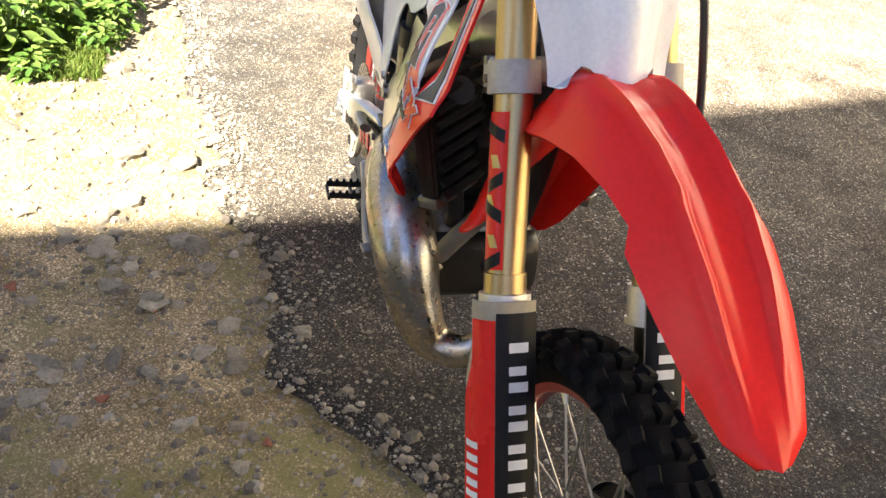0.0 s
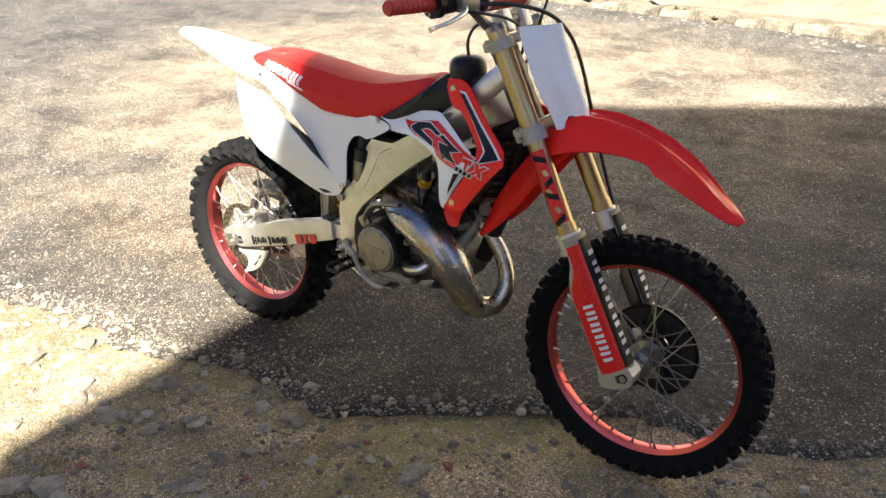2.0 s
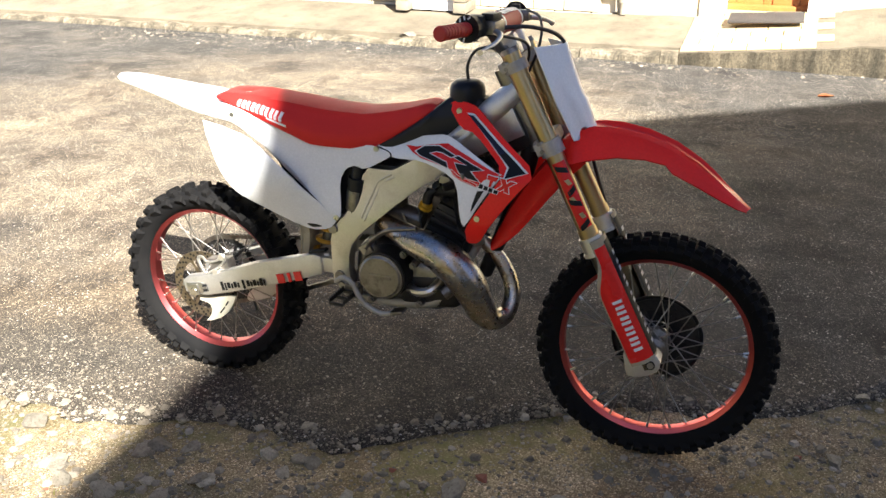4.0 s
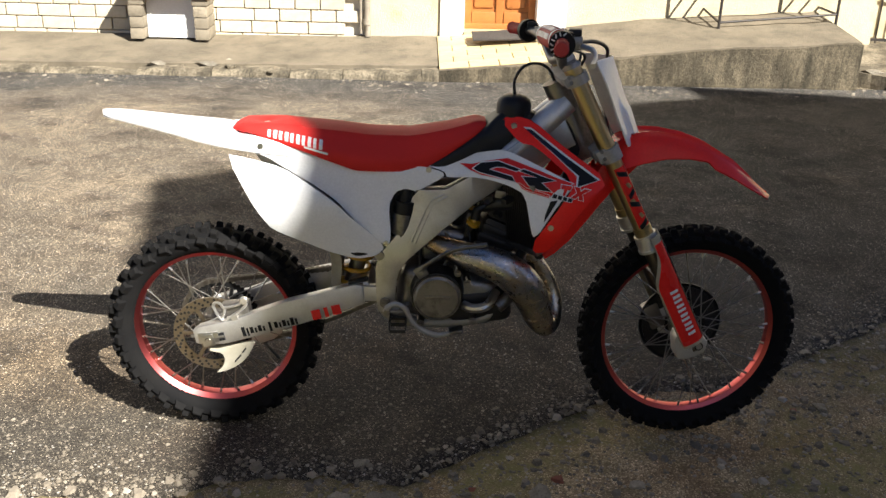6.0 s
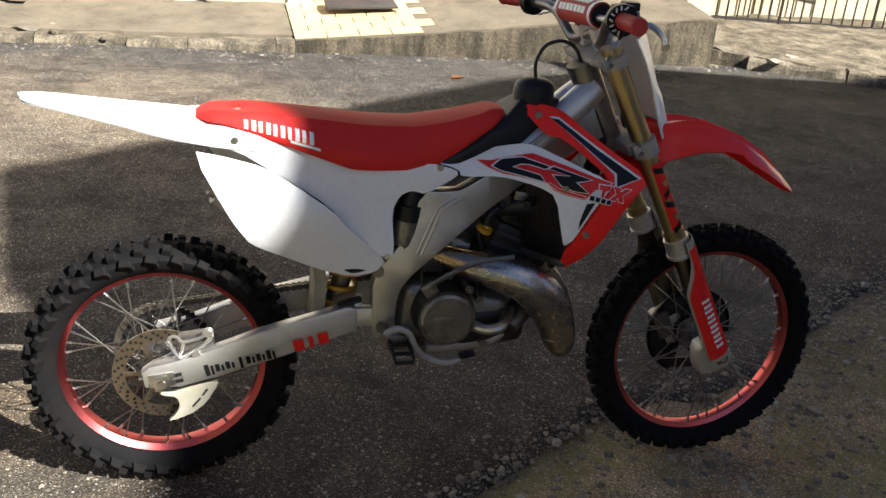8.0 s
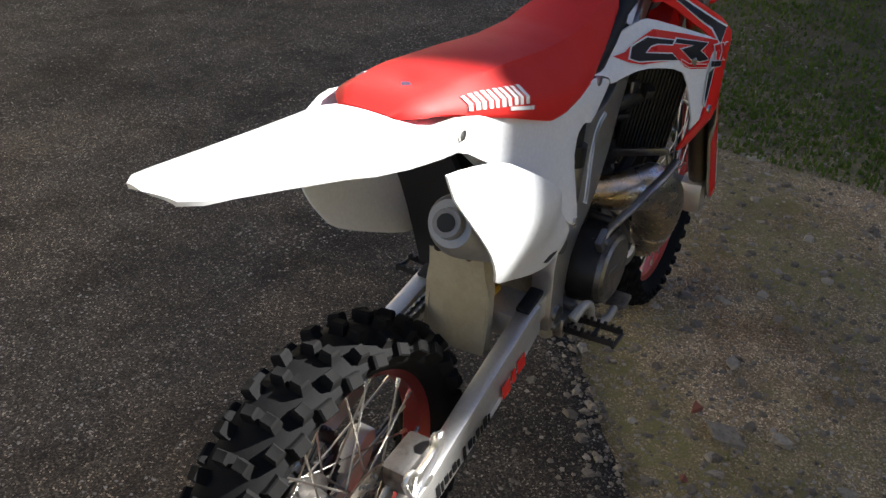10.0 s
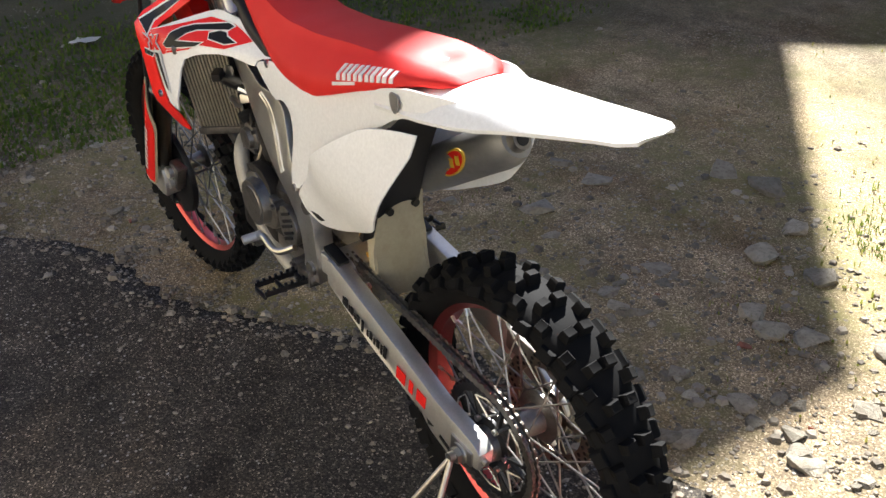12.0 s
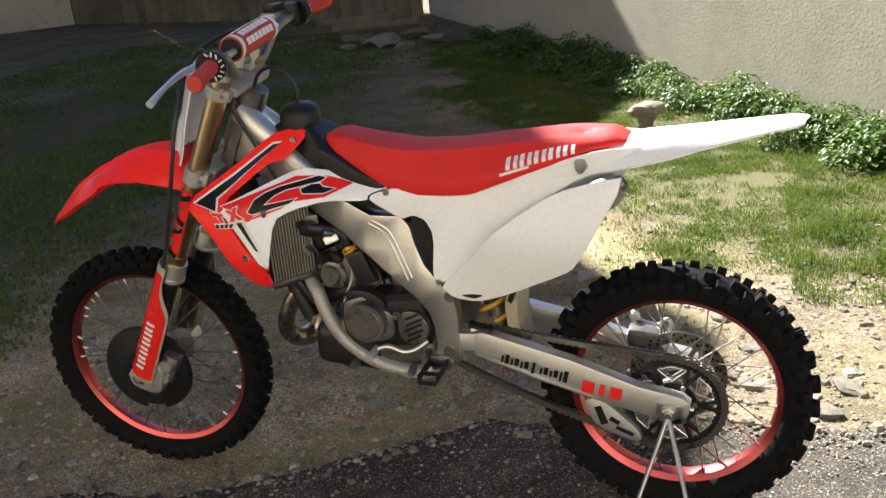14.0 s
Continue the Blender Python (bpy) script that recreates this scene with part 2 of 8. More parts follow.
M_SPRING = surface("yellow_spring", (0.60, 0.33, 0.02), (0.5, 0.27, 0.02), 0.35)
M_BEIGE = surface("dirty_cream_plastic", (0.40, 0.36, 0.26), (0.30, 0.26, 0.18), 0.55, s1=8, s2=120, bump=0.1, dirt=(0.25, 0.20, 0.13), dirt_amt=0.5)
M_SILENCER = surface("grey_silencer_can", (0.34, 0.335, 0.325), (0.27, 0.265, 0.255), 0.42, 0.7, s1=8)
M_DECAL_RED = surface("red_decal", (0.74, 0.024, 0.018), (0.68, 0.02, 0.016), 0.25, spec=0.3)
M_DECAL_BLACK = surface("black_decal", (0.008, 0.008, 0.009), (0.013, 0.013, 0.013), 0.42, spec=0.2)
M_DECAL_WHITE = surface("white_decal", (0.78, 0.78, 0.76), (0.7, 0.7, 0.68), 0.3)
M_DECAL_YELLOW = surface("yellow_decal", (0.75, 0.45, 0.03), (0.7, 0.4, 0.03), 0.3)
M_DECAL_BLUE = surface("dark_blue_decal", (0.008, 0.012, 0.042), (0.010, 0.011, 0.024), 0.35, spec=0.25)
M_GRIP = surface("red_rubber_grip", (0.45, 0.03, 0.022), (0.4, 0.03, 0.02), 0.6, s2=300, bump=0.3, dist=0.001)
M_HOSE = surface("black_hose", (0.012, 0.012, 0.012), (0.02, 0.02, 0.02), 0.45)
M_PLASTER = surface("cream_render", (0.56, 0.48, 0.32), (0.48, 0.40, 0.26), 0.9, s1=1.6, s2=70, bump=0.7, dist=0.008, dirt=(0.34, 0.27, 0.15), dirt_amt=0.75)
M_WHITEPAINT = surface("white_paint", (0.78, 0.77, 0.74), (0.72, 0.71, 0.67), 0.7, s1=3, s2=80, bump=0.1)
M_BLOCK = surface("cream_stone_block", (0.58, 0.51, 0.38), (0.48, 0.41, 0.29), 0.85, s1=7, s2=60, bump=0.7, dist=0.008, random=0.18, dirt=(0.36, 0.31, 0.22), dirt_amt=0.35)
M_MORTAR = surface("pale_mortar", (0.60, 0.56, 0.47), (0.5, 0.46, 0.38), 0.9, bump=0.3)
M_CONCRETE = surface("worn_concrete", (0.185, 0.152, 0.104), (0.085, 0.070, 0.047), 0.9, s1=2.2, s2=45, bump=0.8, dist=0.01, dirt=(0.07, 0.06, 0.04), dirt_amt=0.85)
M_KERB = surface("grey_kerb_stone", (0.29, 0.245, 0.175), (0.16, 0.135, 0.095), 0.9, s1=5, s2=60, bump=0.8, dist=0.01, random=0.25, dirt=(0.13, 0.11, 0.08), dirt_amt=0.6)
M_TILE = surface("cream_tile", (0.58, 0.46, 0.24), (0.52, 0.40, 0.20), 0.6, s1=4, s2=80, bump=0.1, random=0.12)
M_WOOD = surface("varnished_door_wood", (0.40, 0.155, 0.04), (0.30, 0.105, 0.028), 0.4, s1=5, s2=60, bump=0.15)
M_IRON = surface("dark_painted_iron", (0.03, 0.028, 0.026), (0.06, 0.045, 0.035), 0.55, 0.3, s1=20)
M_PIPEPAINT = surface("weathered_drainpipe", (0.30, 0.26, 0.20), (0.18, 0.15, 0.11), 0.6, s1=9)
M_GREYWALL = surface("grey_roughcast", (0.50, 0.45, 0.34), (0.42, 0.37, 0.27), 0.95, s1=1.3, s2=48, bump=0.45, dist=0.005, dirt=(0.28, 0.25, 0.18), dirt_amt=0.35)
M_PLANK = surface("old_fence_boards", (0.22, 0.17, 0.10), (0.13, 0.10, 0.06), 0.85, s1=3, s2=40, bump=0.5, dist=0.004, random=0.3)
M_ROOF = surface("old_roof_tiles", (0.24, 0.12, 0.07), (0.17, 0.09, 0.06), 0.9, s1=4)
M_CALIPER = surface("polished_caliper_alloy", (0.80, 0.78, 0.74), (0.7, 0.68, 0.64), 0.3, 0.9, s1=20, s2=300)
M_CREAM = surface("cream_plastic", (0.48, 0.45, 0.36), (0.40, 0.37, 0.28), 0.5, s1=8, s2=120, bump=0.1, dirt=(0.35, 0.30, 0.2), dirt_amt=0.3)
# tan tone stands in for light falling on the left radiator's fins
M_FIN_LIT = surface("lit_radiator_fins", (0.36, 0.32, 0.25), (0.26, 0.23, 0.18), 0.6, 0.4, s1=14, s2=160)
M_FRAME = surface("dull_frame_alloy", (0.46, 0.44, 0.40), (0.36, 0.34, 0.30), 0.6, 0.55, s1=9, s2=200, bump=0.12, dirt=(0.2, 0.17, 0.13), dirt_amt=0.5)
M_LOUVRE = surface("dull_black_louvre", (0.010, 0.010, 0.010), (0.014, 0.013, 0.012), 0.85)
M_MAT = surface("dark_doormat", (0.05, 0.042, 0.035), (0.035, 0.03, 0.026), 0.95, s2=300, bump=0.6, dist=0.004)


def pipe_metal():
    """Raw steel exhaust: straw and blue heat bands, soot, rust spots."""
    m, t, b = nodes_of("heat_stained_exhaust")
    big = noise_node(t, 5.5, 5, 0.6)
    fine = noise_node(t, 60, 5, 0.7)
    col = ramp(t, big.outputs[0], [(0.30, (0.30, 0.26, 0.21)), (0.44, (0.52, 0.45, 0.34)), (0.55, (0.34, 0.35, 0.38)), (0.68, (0.40, 0.28, 0.15)), (0.8, (0.22, 0.15, 0.09))]).outputs[0]
    col = mix(t, ramp(t, fine.outputs[0], [(0.55, (0,)), (0.72, (0.65,))]).outputs[0], col, (0.12, 0.075, 0.04))
    t.links.new(col, b.inputs["Base Color"])
    b.inputs["Metallic"].default_value = 1.0
    r = t.nodes.new("ShaderNodeMapRange")
    r.inputs[3].default_value, r.inputs[4].default_value = 0.16, 0.42
    t.links.new(fine.outputs[0], r.inputs[0])
    t.links.new(r.outputs[0], b.inputs["Roughness"])
    return m


M_PIPE = pipe_metal()


def streaked_concrete(name, pale, dark, drip):
    """Old cast concrete: blotches, dark runs down its face, pitted and gritty."""
    m, t, b = nodes_of(name)
    c = t.nodes.new("ShaderNodeTexCoord")
    mp = t.nodes.new("ShaderNodeMapping")
    mp.inputs["Scale"].default_value = (1.0, 1.0, 0.22)
    t.links.new(c.outputs["Object"], mp.inputs["Vector"])
    run = t.nodes.new("ShaderNodeTexNoise")
    run.inputs["Scale"].default_value, run.inputs["Detail"].default_value, run.inputs["Roughness"].default_value = 5.0, 7.0, 0.7
    t.links.new(mp.outputs[0], run.inputs["Vector"])
    blot, grit = noise_node(t, 3.0, 8, 0.72), noise_node(t, 55, 5, 0.7)
    col = ramp(t, blot.outputs[0], [(0.36, dark), (0.62, pale)]).outputs[0]
    col = mix(t, ramp(t, run.outputs[0], [(0.44, (0,)), (0.60, (0.85,))]).outputs[0], col, drip)
    col = mix(t, 1.0, col, ramp(t, grit.outputs[0], [(0.32, (0.55, 0.53, 0.50)), (0.55, (1, 1, 1)), (0.72, (1.5, 1.45, 1.35))]).outputs[0], "MULTIPLY")
    t.links.new(col, b.inputs["Base Color"])
    b.inputs["Roughness"].default_value = 0.95
    b.inputs["Specular IOR Level"].default_value = 0.2
    bump_node(t, b, mix(t, 0.5, blot.outputs[0], grit.outputs[0]), 0.9, 0.015)
    return m


M_STAINED = streaked_concrete("stained_kerb_concrete", (0.15, 0.125, 0.085), (0.075, 0.062, 0.042), (0.035, 0.031, 0.022))
M_BROKEN = streaked_concrete("broken_concrete", (0.27, 0.23, 0.165), (0.12, 0.10, 0.07), (0.06, 0.052, 0.038))


# ---- mesh helpers ----
def empty(name, loc, label, category, group=""):
    e = new(name)
    e.location = loc
    return tagged(e, label, category, group)


def finish(bm, name, material, smooth=35.0):
    bmesh.ops.recalc_face_normals(bm, faces=bm.faces)
    me = bpy.data.meshes.new(name)
    bm.to_mesh(me)
    bm.free()
    me.materials.append(material)
    if smooth:
        me.shade_smooth()
        me.set_sharp_from_angle(angle=radians(smooth))
    return me


def attach(ob, parent):
    """Hang ob on parent where it stands."""
    ob.parent = parent
    if parent.type == "EMPTY" and parent.parent is None:
        ob.matrix_parent_inverse = Matrix.Translation(-parent.location)
    return ob


def part(name, bm, material, parent, label="", smooth=35.0):
    ob = new(name, finish(bm, name, material, smooth))
    attach(ob, parent)
    return tagged(ob, label)


def thing(name, bm, material, label, category, kind="", group="", smooth=35.0):
    return tagged(new(name, finish(bm, name, material, smooth)), label, category, group, kind)


def box(bm, c, size, rot=None, bevel=0.0, seg=2):
    m = Matrix.Translation(c) @ (rot.to_4x4() if rot else Matrix.Identity(4)) @ Matrix.Diagonal((*size, 1))
    g = bmesh.ops.create_cube(bm, size=1.0, matrix=m)
    if bevel:
        es = list({e for v in g["verts"] for e in v.link_edges})
        bmesh.ops.bevel(bm, geom=es, offset=bevel, segments=seg, profile=0.6, affect="EDGES")
    return bm


def axis_rot(d):
    return Vector(d).to_track_quat("Z", "Y").to_matrix()


def cyl(bm, a, b, r1, r2=None, seg=16, caps=True):
    a, b = Vector(a), Vector(b)
    d = b - a
    m = Matrix.Translation((a + b) / 2) @ axis_rot(d).to_4x4()
    bmesh.ops.create_cone(bm, cap_ends=caps, segments=seg, radius1=r1, radius2=r1 if r2 is None else r2, depth=d.length, matrix=m)
    return bm


def curve_points(pts, n=6):
    """Catmull-Rom through the points."""
    p = [Vector(q) for q in pts]
    p = [2 * p[0] - p[1]] + p + [2 * p[-1] - p[-2]]
    out = []
    for i in range(1, len(p) - 2):
        for k in range(n):
            s = k / n
            a, b, c, d = p[i - 1:i + 3]
            out.append(0.5 * (2 * b + (c - a) * s + (2 * a - 5 * b + 4 * c - d) * s * s + (3 * b - a - 3 * c + d) * s ** 3))
    out.append(p[-2])
    return out


def tube(bm, pts, radii, seg=12, n=6, flat=1.0, closed=False):
    """A round tube swept along a smooth line; radii: one number or one for each point."""
    if isinstance(radii, (int, float)):
        radii = [radii] * len(pts)
    line = curve_points(pts, n) if n > 1 else [Vector(q) for q in pts]
    rr = [q.x for q in curve_points([(r, 0, 0) for r in radii], n)] if n > 1 else radii
    rings, up = [], None
    for i, q in enumerate(line):
        d = (line[min(i + 1, len(line) - 1)] - line[max(i - 1, 0)]).normalized()
        if up is None:
            up = d.orthogonal().normalized()
        up = (up - d * up.dot(d)).normalized()
        side = d.cross(up)
        rings.append([bm.verts.new(q + (up * math.cos(a) + side * math.sin(a) * flat) * max(rr[i], 0.0004)) for a in [2 * math.pi * k / seg for k in range(seg)]])
    skin(bm, rings)
    return bm


def skin(bm, rings, caps=True, ring_closed=True):
    for a, b in zip(rings, rings[1:]):
        n = len(a)
        for k in range(n if ring_closed else n - 1):
            bm.faces.new((a[k], a[(k + 1) % n], b[(k + 1) % n], b[k]))
    if caps:
        bm.faces.new(rings[0][::-1])
        bm.faces.new(rings[-1])
    return bm


def loft(bm, sections, caps=True, ring_closed=True):
    return skin(bm, [[bm.verts.new(p) for p in s] for s in sections], caps, ring_closed)


def revolve(bm, profile, centre, seg=64, closed=True):
    """Turn a profile of (radius, y) round a cross-wise axle through centre."""
    c = Vector(centre)
    rings = []
    for k in range(seg):
        a = 2 * math.pi * k / seg
        rings.append([bm.verts.new(c + Vector((r * math.cos(a), y, r * math.sin(a)))) for r, y in profile])
    n = len(profile)
    for k in range(seg):
        a, b = rings[k], rings[(k + 1) % seg]
        for j in range(n if closed else n - 1):
            bm.faces.new((a[j], a[(j + 1) % n], b[(j + 1) % n], b[j]))
    return bm


def chaikin(o, times=1):
    for _ in range(times):
        q = []
        for i, a in enumerate(o):
            b = o[(i + 1) % len(o)]
            q += [(a[0] * 0.8 + b[0] * 0.2, a[1] * 0.8 + b[1] * 0.2), (a[0] * 0.2 + b[0] * 0.8, a[1] * 0.2 + b[1] * 0.8)]
        o = q
    return o


def panel(bm, outline, depth, thick, side, step=0.05, bevel=0.0025, smooth=1):
    """A moulded sheet: an outline in x and z, bent so that its outer face lies at y = side * depth(x, z)."""
    o = chaikin(outline, smooth) if smooth else outline
    first = set(bm.verts)
    f = bm.faces.new([bm.verts.new((x, 0, z)) for x, z in o])
    faces = [f]
    if step:
        for ax in (0, 2):
            lo = min(p[0 if ax == 0 else 1] for p in o)
            hi = max(p[0 if ax == 0 else 1] for p in o)
            v = math.ceil((lo + step * 0.25) / step) * step
            while v < hi - step * 0.25:
                mine = [g for g in bm.faces if not (set(g.verts) & first)]
                geom = mine + list({e for g in mine for e in g.edges}) + list({w for g in mine for w in g.verts})
                co, no = [0, 0, 0], [0, 0, 0]
                co[ax], no[ax] = v, 1
                bmesh.ops.bisect_plane(bm, geom=geom, plane_co=co, plane_no=no, dist=1e-5)
                v += step
        faces = [g for g in bm.faces if not (set(g.verts) & first)]
    inner = bmesh.ops.extrude_face_region(bm, geom=faces, use_keep_orig=True)
    iv = {v for v in inner["geom"] if isinstance(v, bmesh.types.BMVert)}
    fn = depth if callable(depth) else (lambda x, z: depth)
    for v in [w for w in bm.verts if w not in first]:
        v.co.y = side * (fn(v.co.x, v.co.z) - (thick if v in iv else 0))
    if bevel:
        bmesh.ops.recalc_face_normals(bm, faces=[g for g in bm.faces if not (set(g.verts) & first)])
        es = [e for e in bm.edges if e.verts[0] not in first and len(e.link_faces) == 2 and e.calc_face_angle(0) > 1.1]
        bmesh.ops.bevel(bm, geom=es, offset=bevel, segments=2, profile=0.6, affect="EDGES", clamp_overlap=True)
    return bm


def sstep(a, b, x):
    s = min(1, max(0, (x - a) / (b - a)))
    return s * s * (3 - 2 * s)


def lerp_table(tab, x):
    if x <= tab[0][0]:
        return tab[0][1]
    for (x0, y0), (x1, y1) in zip(tab, tab[1:]):
        if x <= x1:
            return y0 + (y1 - y0) * (x - x0) / (x1 - x0)
    return tab[-1][1]


B = bmesh.new


# ---- ground and street ----
def ground_z(x, y):
    """The yard lies level; the street falls a little towards the far kerb."""
    return -0.014 - 0.029 * min(max(0.0, y - 0.3), 5.6)


def spaced(lo, hi, near, far):
    out, v, s = [0.0], 0.0, near
    while v < hi:
        v += s
        s = min(far, s * 1.12) if v > 7 else near
        out.append(v)
    v, s = 0.0, near
    while v > lo:
        v -= s
        s = min(far, s * 1.12) if v < -7 else near
        out.insert(0, v)
    return out


def relief(x, y):
    return 0.010 * noise.noise((x * 1.3, y * 1.3, 0.2)) + 0.005 * noise.noise((x * 5, y * 5, 1.7))


def grid_sheet(xs, ys, zf):
    verts = [(x, y, zf(x, y)) for x in xs for y in ys]
    n = len(ys)
    faces = [(i * n + j, (i + 1) * n + j, (i + 1) * n + j + 1, i * n + j + 1) for i in range(len(xs) - 1) for j in range(n - 1)]
    return verts, faces


def mesh_thing(name, verts, faces, material, label, category, kind, smooth=True):
    me = bpy.data.meshes.new(name)
    me.from_pydata(verts, [], faces)
    me.materials.append(material)
    if smooth:
        me.shade_smooth()
    return tagged(new(name, me), label, category, "", kind)


xs, ys = spaced(-300, 300, 0.16, 40), spaced(-300, 300, 0.16, 40)
mesh_thing("ground", *grid_sheet(xs, ys, lambda x, y: ground_z(x, y) + relief(x, y) * (1 if abs(x) + abs(y) < 12 else 0)), M_GRAVEL,
           "stony brown yard ground of dirt and gravel with moss", "ground", "structure")

ROAD_EDGE = [(-60, -2.2), (-6, -0.75), (-1.2, -0.55), (-0.2, -0.46), (0.15, -0.40), (0.57, -0.36), (0.75, -0.29), (0.95, -0.13), (1.14, 0.0),
             (1.46, 0.13), (1.9, 0.24), (2.14, 0.45), (2.7, 0.85), (4, 1.5), (8, 2.6), (60, 4.6)]


def road_edge(x):
    return lerp_table(ROAD_EDGE, x) + 0.07 * noise.noise((x * 2.7, 0, 0)) + 0.045 * noise.noise((x * 9, 3, 0)) + 0.025 * noise.noise((x * 27, 5, 0))


def kerb_y(x):
    return 5.62 + 0.03 * x * 0.3


def build_road():
    xs = spaced(-60, 60, 0.035, 3)
    rows = 44
    verts, faces = [], []
    for x in xs:
        a, b = road_edge(x), kerb_y(x) + 0.02
        for j in range(rows + 1):
            s = (j / rows) ** 1.25
            y = a + (b - a) * s
            lift = 0.013 if j > 1 else (0.006 if j == 1 else -0.03)
            if j == 1:
                y = a + 0.025
            verts.append((x, y, ground_z(x, y) + lift + 0.6 * relief(x + 5, y) * (1 if j > 1 else 0)))
    n = rows + 1
    for i in range(len(xs) - 1):
        for j in range(rows):
            faces.append((i * n + j, (i + 1) * n + j, (i + 1) * n + j + 1, i * n + j + 1))
    return mesh_thing("road", verts, faces, M_ASPHALT, "worn grey asphalt street with crumbling edge and loose chippings", "road", "structure")


build_road()

# pavement before the house: a concrete slab that rises to the side
PAVE = [(-12, -0.12), (-2.4, -0.10), (0.0, -0.078), (0.83, -0.062), (1.84, 0.03), (2.88, 0.15), (4.5, 0.26)]
WALL_Y = 6.75


def pave_z(x, y):
    return lerp_table(PAVE, x) + (y - 5.65) / 1.1 * 0.10


def slab(name, x0, x1, y0, y1, zf, zb, material, label, category, nx=40, ny=6, rough=0.006):
    bm = B()
    xs = [x0 + (x1 - x0) * i / nx for i in range(nx + 1)]
    ys = [y0 + (y1 - y0) * j / ny for j in range(ny + 1)]
    top = [[bm.verts.new((x, y, zf(x, y) + rough * noise.noise((x * 4, y * 4, 5)))) for y in ys] for x in xs]
    for i in range(nx):
        for j in range(ny):
            bm.faces.new((top[i][j], top[i + 1][j], top[i + 1][j + 1], top[i][j + 1]))
    edge = [e for e in bm.edges if e.is_boundary]
    g = bmesh.ops.extrude_edge_only(bm, edges=edge)
    for v in g["geom"]:
        if isinstance(v, bmesh.types.BMVert):
            v.co.z = zb
    return thing(name, bm, material, label, category, "structure")


slab("pavement", -12, 0.83, 5.78, WALL_Y + 0.05, pave_z, -0.4, M_CONCRETE, "cracked brown concrete pavement along the house", "pavement", 60, 8)
slab("pavement_ramp", 0.832, 4.5, 5.64, WALL_Y + 0.05, pave_z, -0.4, M_CONCRETE, "worn concrete pavement with a cracked face, rising along the house", "pavement", 60, 10, 0.014)
slab("pavement_face", 0.834, 4.505, 5.612, 5.637, lambda x, y: pave_z(x, 5.64) - 0.012, -0.4, M_STAINED, "dark stained and chipped face of the raised pavement", "pavement", 70, 2, 0.02)


def end_edge(x):
    """Front edge of the low, broken pavement past the raised one."""
    return max(4.55, 5.66 - 0.66 * (x - 4.88)) + 0.05 * noise.noise((x * 3.1, 2, 0)) + 0.03 * noise.noise((x * 9, 4, 0))


def build_pavement_end():
    xs = [4.53 + 0.06 * i for i in range(160)]
    verts, faces = [], []
    for x in xs:
        y0 = max(end_edge(x), 4.5)
        for j in range(16):
            y = y0 + (7.45 - y0) * max(0, j - 1) / 14
            z = -0.045 + 0.05 * (y - y0) / 2 + 0.022 * noise.noise((x * 2.4, y * 2.4, 8)) + 0.012 * noise.noise((x * 9, y * 9, 3))
            verts.append((x, y - (0.02 if j == 0 else 0), -0.4 if j == 0 else z))
    faces = [(i * 16 + j, (i + 1) * 16 + j, (i + 1) * 16 + j + 1, i * 16 + j + 1) for i in range(len(xs) - 1) for j in range(15)]
    mesh_thing("pavement_end", verts, faces, M_BROKEN, "low cracked concrete strip beside the raised pavement", "pavement", "structure", False)


build_pavement_end()


# ---- house across the street ----
def wall_box(name, x0, x1, y0, y1, z0, z1, material, label, category="wall"):
    bm = B()
    box(bm, ((x0 + x1) / 2, (y0 + y1) / 2, (z0 + z1) / 2), (x1 - x0, y1 - y0, z1 - z0))
    return thing(name, bm, material, label, category, "structure", smooth=0)


wall_box("wall_plaster_left", 0.17, 0.86, WALL_Y, WALL_Y + 0.35, -0.3, 5.2, M_PLASTER, "sunlit cream rendered house wall")
wall_box("wall_plaster_right", 2.07, 4.95, WALL_Y, WALL_Y + 0.35, -0.3, 5.2, M_PLASTER, "sunlit cream rendered house wall")
wall_box("wall_over_door", 0.86, 2.07, WALL_Y, WALL_Y + 0.35, 2.3, 5.2, M_PLASTER, "cream rendered wall above the door")
wall_box("wall_stone_left", -12, 0.17, WALL_Y + 0.03, WALL_Y + 0.35, -0.3, 5.2, M_MORTAR, "pale mortar backing of the stone-clad house wall")
wall_box("wall_side_yard", 4.95, 16, 8.0, 8.3, -0.3, 4.0, M_PLASTER, "yellowish rendered wall behind the iron fence")
wall_box("wall_return", 4.95, 5.25, WALL_Y + 0.35, 8.0, -0.3, 5.2, M_PLASTER, "side of the cream rendered house")
for n_, x0_, x1_ in (("door_jamb_left", 0.86, 1.09), ("door_jamb_right", 1.79, 2.07)):
    wall_box(n_, x0_, x1_, WALL_Y - 0.03, WALL_Y + 0.35, -0.3, 2.3, M_WHITEPAINT, "white painted door surround", "door frame")


